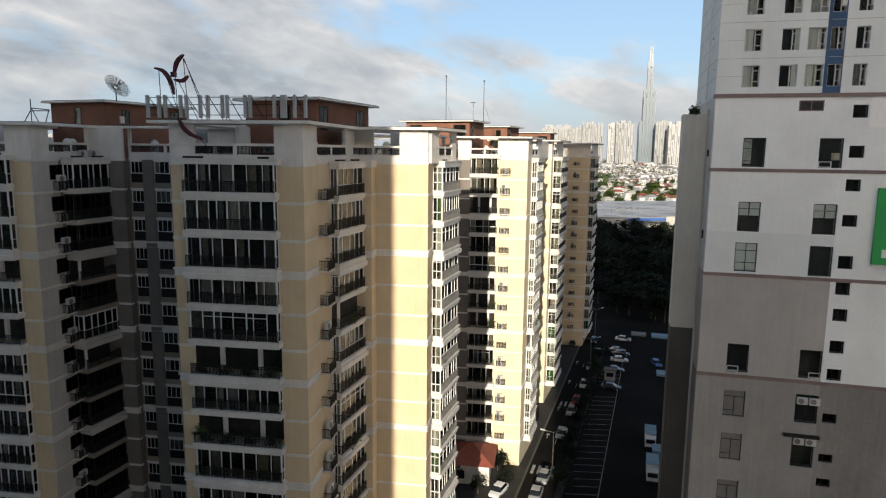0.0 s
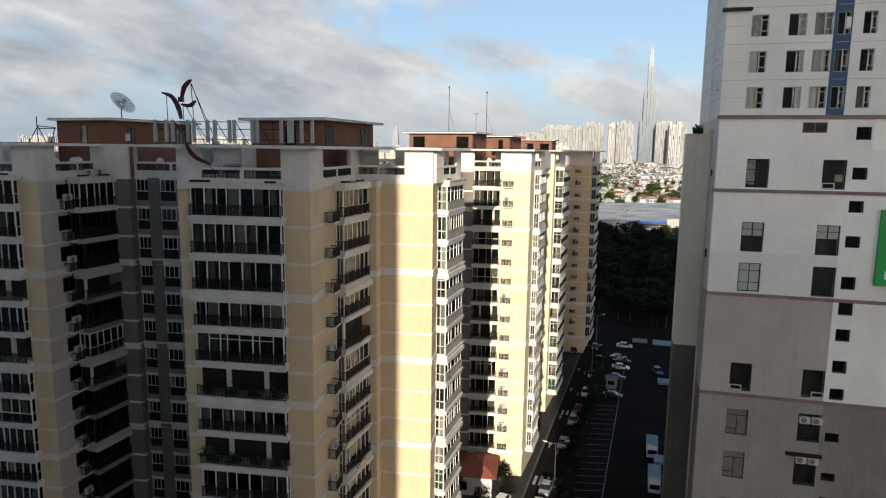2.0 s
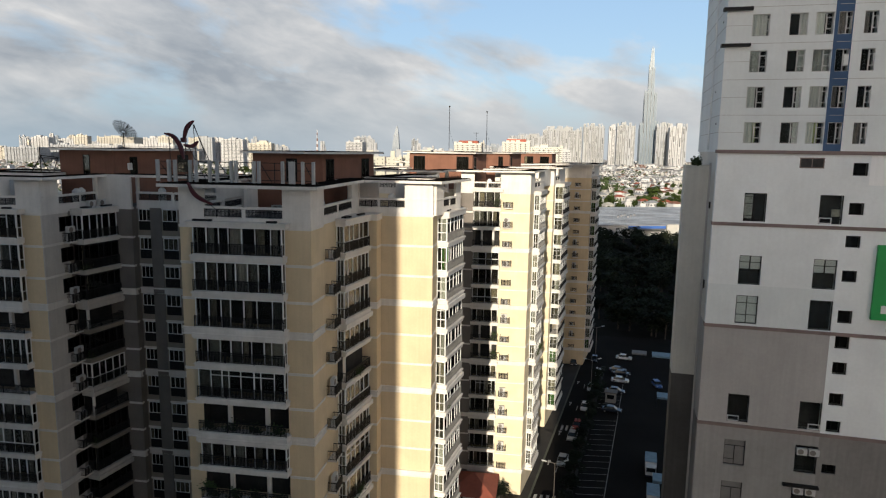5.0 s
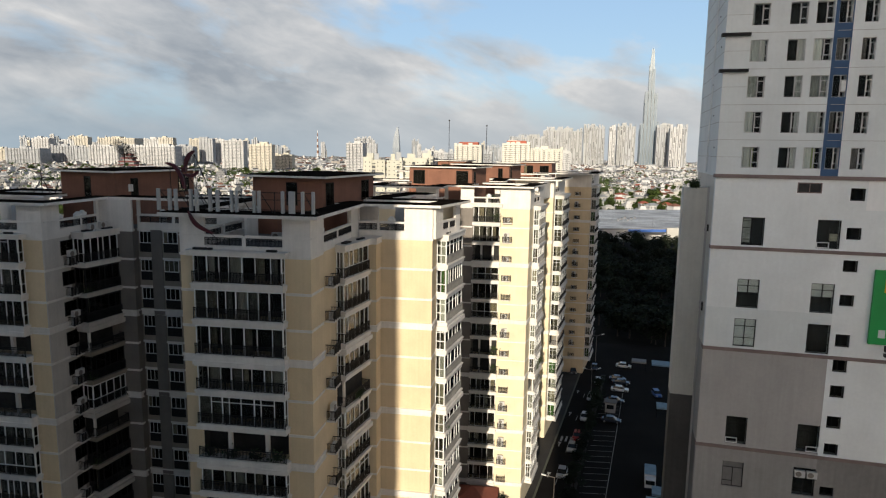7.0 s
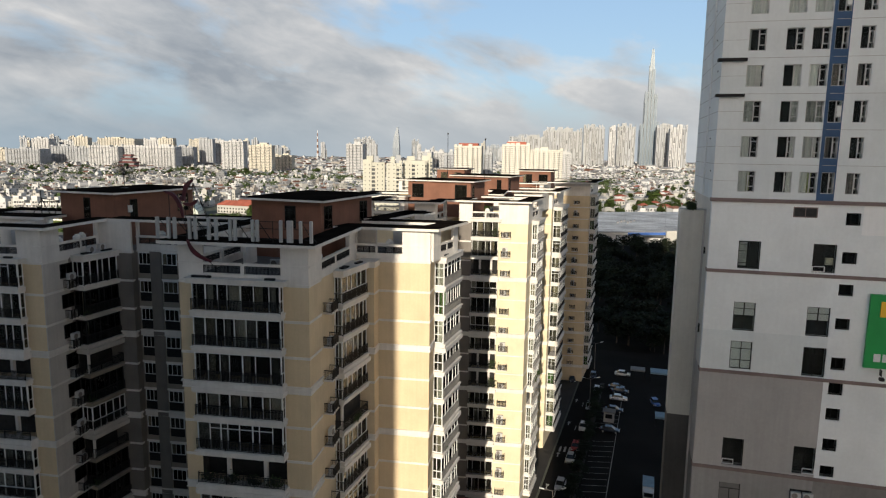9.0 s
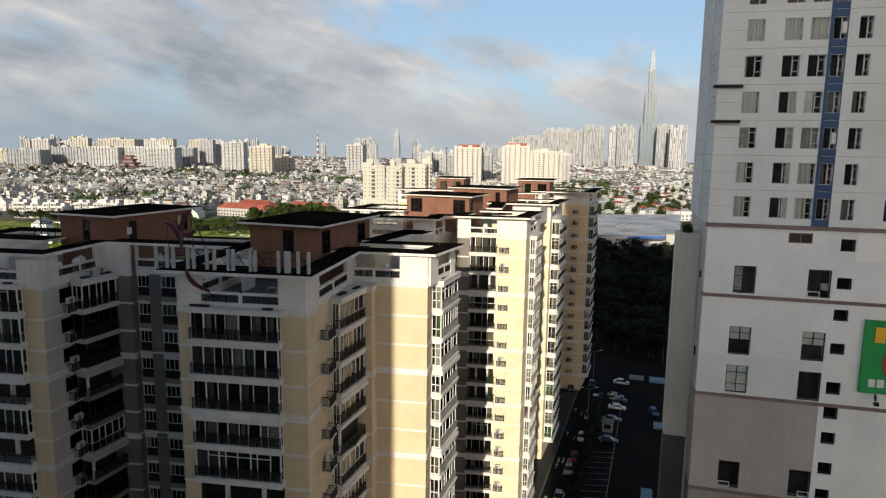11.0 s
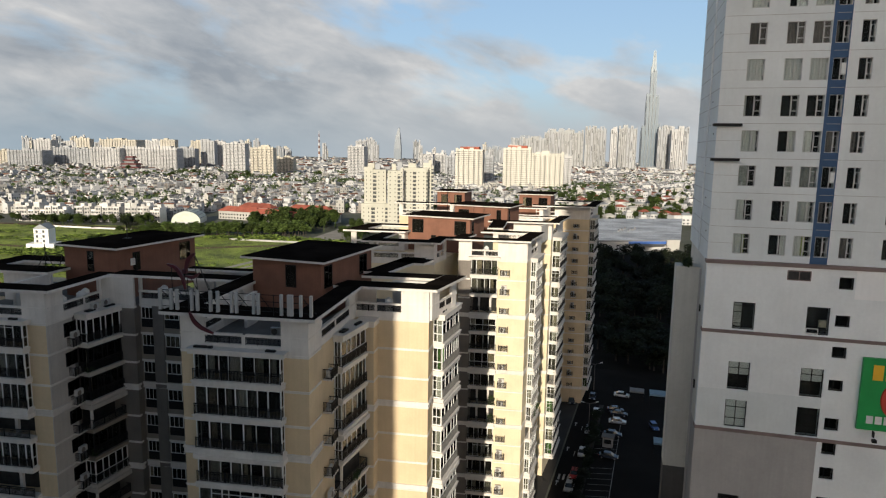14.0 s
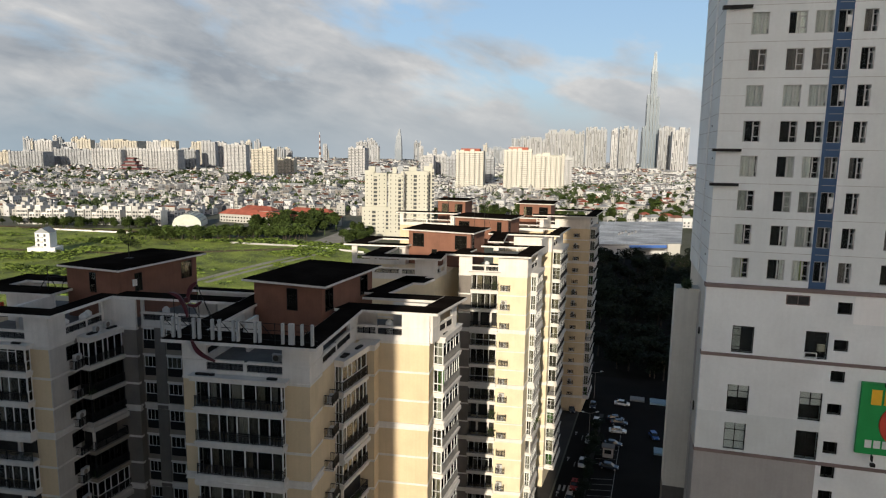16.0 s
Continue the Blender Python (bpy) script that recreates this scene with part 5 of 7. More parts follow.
for x, y in ((-30.2, 8.2), (-29.9, 10.6), (-23.0, 15.4), (-0.9, 4.9), (3.4, 15.2), (-30.4, 12.0), (10.2, 56.0)):
    tank(x, y, 52.32)
for x, y, z, f in ((-28.6, 12.0, 52.45, "E"), (11.0, 55.6, 52.9, "S"), (9.6, 55.6, 53.2, "S"), (-4.6, 3.0, 53.2, "S"), (-28.4, 10.0, 52.45, "E"), (6.4, 18.55, 53.2, "S")):
    aircon(x, y, z, f)


def garden_chair(x, y, rz):
    c = thing("garden_chair", (x, y, 52.32), "red plastic garden chair on a roof terrace", "chair", "terrace chairs", rz=rz)
    bpart("seat", [(-0.3, 0.3, -0.3, 0.3, 0.40, 0.46)], "signred", c)
    bpart("backrest", [(-0.3, 0.3, 0.26, 0.32, 0.46, 1.0)], "signred", c)
    for i in (-0.26, 0.22):
        for j in (-0.28, 0.24):
            bpart("leg", [(i, i + 0.05, j, j + 0.05, 0, 0.4)], "signred", c)
        bpart("armrest", [(i - 0.02, i + 0.07, -0.3, 0.3, 0.62, 0.67)], "signred", c)


garden_chair(-45.2, 17.8, 20)
garden_chair(-44.3, 17.9, -30)
garden_chair(-45.9, 17.0, 70)
cab = thing("meter_cabinet", (-28.16, 17.25, 56.2), "small white meter cabinet on a penthouse wall", "cabinet", rz=78.5)
bpart("case", [(-0.3, 0.3, -0.22, 0.0, 0, 0.8)], "frame", cab)
bpart("door", [(-0.26, 0.26, -0.235, -0.22, 0.04, 0.76)], "white", cab)
# ---- street and grounds ----
def sheet(name, pts, z, material, label, parent=None):
    """A thin slab of ground with the given outline, its top at z."""
    bm = bmesh.new()
    f = bm.faces.new([bm.verts.new((x, y, z)) for x, y in pts])
    f.normal_update()
    if f.normal.z < 0:
        f.normal_flip()
    ex = bmesh.ops.extrude_face_region(bm, geom=[f])
    bmesh.ops.translate(bm, verts=[v for v in ex["geom"] if isinstance(v, bmesh.types.BMVert)], vec=(0, 0, -0.3))
    bmesh.ops.recalc_face_normals(bm, faces=bm.faces)
    ob = part(name, bm, material, parent)
    return tagged(ob, label, name, kind="structure")



SL = 0.165                    # the street leans this much towards +x for each metre of +y
def sx(x, y):
    return x + SL * (y - 46)


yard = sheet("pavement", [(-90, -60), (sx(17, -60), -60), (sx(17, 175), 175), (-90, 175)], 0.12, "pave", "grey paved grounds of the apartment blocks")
road = sheet("road", [(sx(17.4, -60), -60), (sx(23.0, -60), -60), (sx(23.0, 127), 127), (sx(24.25, 128), 128), (sx(24.25, 175), 175), (sx(17.4, 175), 175)], 0.03, "asphalt", "dark asphalt access road, its shade put into the colour")
lot = sheet("road", [(sx(24.2, -60), -60), (sx(47, -60), -60), (sx(47, 175), 175), (sx(24.2, 175), 175)], 0.034, "asphalt", "dark asphalt street with marked parking bays, shade in the colour")
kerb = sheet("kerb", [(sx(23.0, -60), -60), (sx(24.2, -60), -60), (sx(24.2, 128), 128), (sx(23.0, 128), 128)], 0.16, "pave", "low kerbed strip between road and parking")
angle_line = math.degrees(math.atan(SL))


def stripe(x, y, length, width, rz, parent=None):
    ob = child("road_marking", shared(("stripe", length, width), lambda: mesh_boxes("road_marking", [(-width / 2, width / 2, 0, length, -0.01, 0.006)])), "paint", parent)
    ob.matrix_basis = pose(x, y, 0.04, 0, 0, rz)
    return ob


stripe(sx(29.6, 46), 46, 70, 0.11, -angle_line, lot)
for i in range(26):
    y = 46.5 + 2.55 * i
    if 90 < y < 96:
        continue
    stripe(sx(24.6, y), y, 4.9, 0.075, -90 + 5, lot)
for i in range(5):
    stripe(sx(17.9, 53.5) + 1.05 * i, 52.2, 3.2, 0.5, -angle_line, road)
for i in range(5):
    stripe(sx(18.2, 84.5) + 1.0 * i, 83.2, 2.6, 0.45, -angle_line, road)
for y in (64, 78, 95, 110):
    stripe(sx(20.2, y), y, 2.6, 0.14, -angle_line, road)
    bpart("arrow_marking", [(-0.3, 0.3, 0, 0.7, -0.01, 0.006), (-0.1, 0.1, -1.4, 0, -0.01, 0.006)], "paint", road).matrix_basis = pose(sx(19.0, y), y + 4, 0.04, 0, 0, -angle_line)
for i in range(8):
    stripe(sx(40.8, 62 + 2.9 * i), 62 + 2.9 * i, 4.2, 0.1, -92, lot)


def loft(sections):
    """A closed skin through rings of points, all rings alike in count."""
    bm = bmesh.new()
    rings = [[bm.verts.new(p) for p in s] for s in sections]
    for a, b in zip(rings, rings[1:]):
        for i in range(len(a)):
            j = (i + 1) % len(a)
            bm.faces.new((a[i], a[j], b[j], b[i]))
    bm.faces.new(rings[0][::-1])
    bm.faces.new(rings[-1])
    bmesh.ops.recalc_face_normals(bm, faces=bm.faces)
    return bm


def wheel(parent, x, y, r=0.32):
    me = shared(("wheel", r), lambda: cyl_mesh("wheel", r, 0.2, 18))
    w = child("wheel", me, "tyre", parent)
    w.matrix_basis = pose(x, y, r, 0, 90, 0)
    child("rim", shared(("rim", r), lambda: cyl_mesh("rim", r * 0.6, 0.215, 12)), "rim", w)


def cyl_mesh(name, r, h, seg, r2=None):
    bm = bmesh.new()
    bmesh.ops.create_cone(bm, cap_ends=True, segments=seg, radius1=r, radius2=r if r2 is None else r2, depth=h)
    me = bpy.data.meshes.new(name)
    bm.to_mesh(me)
    bm.free()
    return me


def car(paint, label, hatch=False):
    c = thing("car", (0, 0, -60), label, "car", "parked cars")
    L, W = (3.9, 1.7) if hatch else (4.5, 1.78)

    def ring(y, w, z0, z1, k=0.12):
        return [(-w, y, z0 + k), (-w + k, y, z0), (w - k, y, z0), (w, y, z0 + k), (w, y, z1 - k), (w - k, y, z1), (-w + k, y, z1), (-w, y, z1 - k)]
    h = W / 2
    body = loft([ring(-L / 2, h * 0.8, 0.35, 0.62), ring(-L / 2 + 0.25, h * 0.96, 0.2, 0.76), ring(-L / 2 + 1.1, h, 0.18, 0.9), ring(L / 2 - 0.9, h, 0.18, 0.95), ring(L / 2 - 0.2, h * 0.95, 0.22, 0.92), ring(L / 2, h * 0.8, 0.4, 0.8)])
    part("body", body, paint, c)
    y0, y1, y2, y3 = -L / 2 + 1.0, -L / 2 + 1.75, L / 2 - (0.45 if hatch else 1.25), L / 2 - (0.1 if hatch else 0.55)

    def cab(y, w, z):
        return [(-w, y, z), (w, y, z), (w * 0.99, y, z - 0.02), (-w * 0.99, y, z - 0.02)]
    bm = bmesh.new()
    b0 = [bm.verts.new(p) for p in ((-h * 0.92, y0, 0.88), (h * 0.92, y0, 0.88), (h * 0.92, y3, 0.92), (-h * 0.92, y3, 0.92))]
    t0 = [bm.verts.new(p) for p in ((-h * 0.74, y1, 1.42), (h * 0.74, y1, 1.42), (h * 0.74, y2, 1.44), (-h * 0.74, y2, 1.44))]
    for i in range(4):
        bm.faces.new((b0[i], b0[(i + 1) % 4], t0[(i + 1) % 4], t0[i]))
    bm.faces.new(t0)
    bm.faces.new(b0[::-1])
    bmesh.ops.recalc_face_normals(bm, faces=bm.faces)
    part("glasshouse", bm, "carglass", c, "dark tinted car glass")
    bpart("roof", [(-h * 0.76, h * 0.76, y1 - 0.05, y2 + 0.05, 1.43, 1.49)], paint, c)
    for sx_ in (-1, 1):
        wheel(c, sx_ * (h - 0.1), -L / 2 + 0.8)
        wheel(c, sx_ * (h - 0.1), L / 2 - 0.8)
        bpart("headlight", [(sx_ * h * 0.66 - 0.17, sx_ * h * 0.66 + 0.17, -L / 2 + 0.0, -L / 2 + 0.2, 0.55, 0.7)], "lampglass", c)
        bpart("tail_light", [(sx_ * h * 0.68 - 0.15, sx_ * h * 0.68 + 0.15, L / 2 - 0.18, L / 2 - 0.02, 0.66, 0.84)], "carred", c)
    return c


CARS = {"white": car("carwhite", "white saloon car parked in the shade"), "silver": car("carsilver", "silver saloon car parked by the kerb"),
        "dark": car("cardark", "dark saloon car parked in the shade"), "red": car("carred", "red hatchback parked by the kerb", True),
        "blue": car("carblue", "small blue car parked by the street", True)}
for kind, x, y, rz in (("white", 14.2, 44.8, -20), ("silver", 20.0, 44.6, -10), ("silver", 21.2, 50.4, -12), ("silver", 24.5, 68.1, -10), ("silver", 26.8, 79.6, -10), ("red", 28.0, 85.1, -10), ("white", 30.3, 96.3, -10),
                       ("white", 40.3, 116.3, 84), ("dark", 41.2, 121.6, 84), ("dark", 40.6, 124.4, 84), ("dark", 36.2, 95.5, 80), ("dark", 28.8, 128.6, 5), ("white", 35.2, 121.4, -10), ("blue", 49.3, 114.6, 10),
                       ("dark", 35.0, 133.0, -8), ("white", 43.5, 136.0, 80), ("dark", 38.3, 108.0, 84), ("silver", 32.6, 109.5, -10)):
    copy_thing(CARS[kind], pose(x, y, 0.04, 0, 0, rz))


def truck(x, y, rz, box_h, label):
    t = thing("truck", (x, y, 0.04), label, "truck", rz=rz)
    bpart("cargo_box", [(-1.0, 1.0, -0.6, 3.6, 0.7, box_h)], "carwhite", t)
    bpart("tarpaulin", [(-1.04, 1.04, -0.64, 3.64, box_h, box_h + 0.06)], "tarp", t, "pale blue cover")
    cab = loft([[(-0.95, -2.3, 0.4), (0.95, -2.3, 0.4), (0.95, -2.3, 1.2), (-0.95, -2.3, 1.2)], [(-0.95, -2.25, 0.4), (0.95, -2.25, 0.4), (0.92, -2.0, 2.1), (-0.92, -2.0, 2.1)], [(-0.95, -0.75, 0.4), (0.95, -0.75, 0.4), (0.92, -0.75, 2.15), (-0.92, -0.75, 2.15)]])
    part("cab", cab, "carwhite", t)
    bpart("windscreen", [(-0.8, 0.8, -2.36, -2.1, 1.25, 1.95)], "carglass", t)
    bpart("bumper", [(-0.97, 0.97, -2.42, -2.28, 0.35, 0.6)], "cardark", t)
    for sx_ in (-1, 1):
        wheel(t, sx_ * 0.85, -1.6, 0.36)
        wheel(t, sx_ * 0.85, 2.5, 0.36)


truck(40.6, 67.0, -8, 2.4, "small white box truck parked at the kerb")
truck(39.0, 54.0, -8, 2.7, "white lorry with pale blue cover parked by the kerb")


def lamp_post(x, y, rz, h=8.0):
    l = thing("street_lamp", (x, y, 0), "tall street lamp with two curved arms", "street lamp", "street lamps", rz=rz)
    part_me = cyl_mesh("pole", 0.11, h, 10, 0.06)
    child("pole", part_me, "grey", l).matrix_basis = pose(0, 0, h / 2)
    for s in (-1, 1):
        a = bpart("arm", [(0, 1.8, -0.04, 0.04, -0.04, 0.04)], "grey", l)
        a.matrix_basis = pose(0, 0, h - 0.1, 0, -14, 0 if s > 0 else 180)
        bpart("lamp_head", [(1.5, 2.3, -0.14, 0.14, -0.03, 0.1)], "lampglass", a)


lamp_post(22.6, 51.5, 10)
lamp_post(32.4, 108.3, 10)
lamp_post(35.8, 140.0, 10)


def stall(x, y, w, d, h, label, cloth="tarp"):
    s = thing("canopy_tent", (x, y, 0), label, "tent", rz=-8)
    bpart("cover", [(-w / 2, w / 2, -d / 2, d / 2, h, h + 0.08), (-w / 2, w / 2, -d / 2 - 0.03, -d / 2, h - 0.35, h + 0.08)], cloth, s)
    for i in (-1, 1):
        for j in (-1, 1):
            bpart("post", [(i * (w / 2 - 0.1) - 0.05, i * (w / 2 - 0.1) + 0.05, j * (d / 2 - 0.1) - 0.05, j * (d / 2 - 0.1) + 0.05, 0, h)], "steel", s)


stall(53.4, 133.5, 5.2, 4.0, 2.8, "pale blue canopy over a street stall")
stall(48.6, 101.5, 3.0, 3.4, 2.6, "pale blue canopy beside the tower wall")
stall(41.3, 60.0, 3.0, 3.0, 2.7, "pale blue canopy beside a parked lorry")
stall(47.5, 135.0, 4.0, 3.0, 2.7, "wide grey canopy over a street stall", "railgrey")
k = thing("guard_kiosk", (36.6, 102.0, 0), "small white guard kiosk with a flat roof", "kiosk", rz=-9)
bpart("wall", [(-1.2, 1.2, -1.0, 1.0, 0, 2.5)], "towergrey", k)
bpart("roof", [(-1.5, 1.5, -1.3, 1.3, 2.5, 2.65)], "grey", k)
bpart("window", [(-0.8, 0.8, -1.03, -0.98, 1.0, 2.0)], "carglass", k)


def hip_house(name, x, y, w, d, h, rise, rz, wall, roofm, label, eave=0.6):
    e = thing(name, (x, y, 0), label, "house", rz=rz)
    bpart("wall", [(-w / 2, w / 2, -d / 2, d / 2, 0, h)], wall, e)
    bm = bmesh.new()
    W2, D2 = w / 2 + eave, d / 2 + eave
    r = max(0.1, W2 - D2) if W2 > D2 else 0.1
    base = [bm.verts.new(p) for p in ((-W2, -D2, h), (W2, -D2, h), (W2, D2, h), (-W2, D2, h))]
    top = [bm.verts.new((-r, 0, h + rise)), bm.verts.new((r, 0, h + rise))]
    bm.faces.new((base[0], base[1], top[1], top[0]))
    bm.faces.new((base[1], base[2], top[1]))
    bm.faces.new((base[2], base[3], top[0], top[1]))
    bm.faces.new((base[3], base[0], top[0]))
    bm.faces.new(base[::-1])
    part("roof", bm, roofm, e)
    for i in range(max(1, int(w / 3.5))):
        for k2 in range(max(1, int(h / 3.2))):
            bpart("window", [(-w / 2 + 1.2 + 3.4 * i, -w / 2 + 2.6 + 3.4 * i, -d / 2 - 0.04, -d / 2 + 0.02, 1.0 + 3.2 * k2, 2.4 + 3.2 * k2)], "carglass", e)
    return e


hip_house("gate_house", 9.2, 50.2, 6.6, 7.0, 3.6, 2.2, 0, "white", "redroof", "small gate house with an orange-red tiled hipped roof", 0.8)

# ---- trees ----
def leaf_cloud(seed, n, rx, rz_, size):
    r = random.Random(seed)
    lobes = [(r.uniform(-0.55, 0.55) * rx, r.uniform(-0.55, 0.55) * rx, r.uniform(-0.45, 0.5) * rz_, r.uniform(0.35, 0.6)) for _ in range(9)]
    v, f = [], []
    for _ in range(n):
        lx, ly, lz, lr = r.choice(lobes)
        a, b = r.uniform(0, 6.283), math.acos(r.uniform(-1, 1))
        q = r.uniform(0.6, 1.0)
        cx, cy, cz = lx + lr * rx * q * math.sin(b) * math.cos(a), ly + lr * rx * q * math.sin(b) * math.sin(a), lz + lr * rz_ * q * math.cos(b)
        s, t, u = size * r.uniform(0.5, 1.2), r.uniform(0, 6.283), r.uniform(-0.8, 0.8)
        e1 = (math.cos(t) * s, math.sin(t) * s, u * s * 0.6)
        e2 = (-math.sin(t) * s * 0.6, math.cos(t) * s * 0.6, r.uniform(-0.5, 0.5) * s)
        k0 = len(v)
        v += [(cx - e1[0], cy - e1[1], cz - e1[2]), (cx + e2[0], cy + e2[1], cz + e2[2]), (cx + e1[0], cy + e1[1], cz + e1[2]), (cx - e2[0], cy - e2[1], cz - e2[2])]
        f.append((k0, k0 + 1, k0 + 2, k0 + 3))
    me = bpy.data.meshes.new("crown")
    me.from_pydata(v, [], f)
    return me


def trunk_mesh(seed, h, rad):
    r = random.Random(seed)
    bm = bmesh.new()

    def limb(p0, p1, r0, r1):
        d = Vector(p1) - Vector(p0)
        m = Matrix.Translation((Vector(p0) + Vector(p1)) / 2) @ d.to_track_quat("Z", "Y").to_matrix().to_4x4()
        bmesh.ops.create_cone(bm, cap_ends=True, segments=7, radius1=r0, radius2=r1, depth=d.length, matrix=m)
    limb((0, 0, 0), (0.1, 0, h), rad, rad * 0.6)
    for i in range(5):
        a = 6.283 * i / 5 + r.uniform(-0.4, 0.4)
        limb((0.1, 0, h * r.uniform(0.7, 0.98)), (math.cos(a) * h * 0.45, math.sin(a) * h * 0.45, h * r.uniform(1.25, 1.6)), rad * 0.45, rad * 0.12)
    me = bpy.data.meshes.new("trunk")
    bm.to_mesh(me)
    bm.free()
    return me


def tree_master(seed, h, leaves, label, name="tree", leafm="leaf", low=0.6, leafsize=0.045):
    t = thing(name, (0, 0, -80), label, "tree", "trees")
    child("trunk", trunk_mesh(seed, h * 0.42, h * 0.022), "bark", t)
    c = child("crown", leaf_cloud(seed, leaves, h * 0.36, h * 0.33, h * leafsize), leafm, t)
    c.matrix_basis = pose(0, 0, h * low)
    return t


# street and grove crowns, in the foliage copy toned for shade
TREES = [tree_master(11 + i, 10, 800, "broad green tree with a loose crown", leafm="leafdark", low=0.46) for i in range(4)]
TR = random.Random(5)


def plant_tree(x, y, s=1.0):
    ob = copy_thing(TREES[TR.randrange(4)], pose(x, y, 0, 0, 0, TR.uniform(0, 360)))
    ob.scale = (s * TR.uniform(0.9, 1.15), s * TR.uniform(0.9, 1.15), s * TR.uniform(0.85, 1.1))


for i in range(14):                       # row on the kerbed strip
    y = 47 + 5.2 * i + TR.uniform(-1, 1)
    plant_tree(sx(23.7, y), y, 0.52)
for x, y, s in ((13.5, 52.3, 0.5), (15.0, 47.5, 0.35), (6.5, 46.0, 0.5), (11.0, 44.0, 0.4), (4.0, 44.0, 0.6)):
    plant_tree(x, y, s)
sheet("ground", [(20, 160), (75, 160), (150, 412), (20, 412)], 0.06, "soil", "soil under the grove, its shade put into the colour")
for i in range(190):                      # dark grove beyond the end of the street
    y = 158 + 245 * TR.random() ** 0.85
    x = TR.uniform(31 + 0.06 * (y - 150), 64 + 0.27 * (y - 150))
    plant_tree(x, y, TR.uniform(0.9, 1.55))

# ---- field, town and skyline ----
class Bag:
    """Gathers quads of several materials into one mesh."""
    def __init__(self, mats):
        self.v, self.f, self.m, self.mats = [], [], [], mats

    def quad(self, a, b, c, d, m):
        k0 = len(self.v)
        self.v += [a, b, c, d]
        self.f.append((k0, k0 + 1, k0 + 2, k0 + 3))
        self.m.append(self.mats.index(m))

    def box(self, x, y, w, d, z0, z1, ca, sa, m, top=None):
        p = [(x + i * w / 2 * ca - j * d / 2 * sa, y + i * w / 2 * sa + j * d / 2 * ca) for i, j in ((-1, -1), (1, -1), (1, 1), (-1, 1))]
        for i in range(4):
            a, b = p[i], p[(i + 1) % 4]
            self.quad((*a, z0), (*b, z0), (*b, z1), (*a, z1), m)
        self.quad((*p[0], z1), (*p[1], z1), (*p[2], z1), (*p[3], z1), top or m)
        return p

    def make(self, name, label, category, kind="stuff"):
        me = bpy.data.meshes.new(name)
        me.from_pydata(self.v, [], self.f)
        for k0 in self.mats:
            me.materials.append(M[k0])
        me.polygons.foreach_set("material_index", self.m)
        ob = new(name, me)
        return tagged(ob, label, category, kind=kind)


HM = ["h1", "h2", "h3", "h4", "r1", "r2", "r3", "hwin", "leaf"]


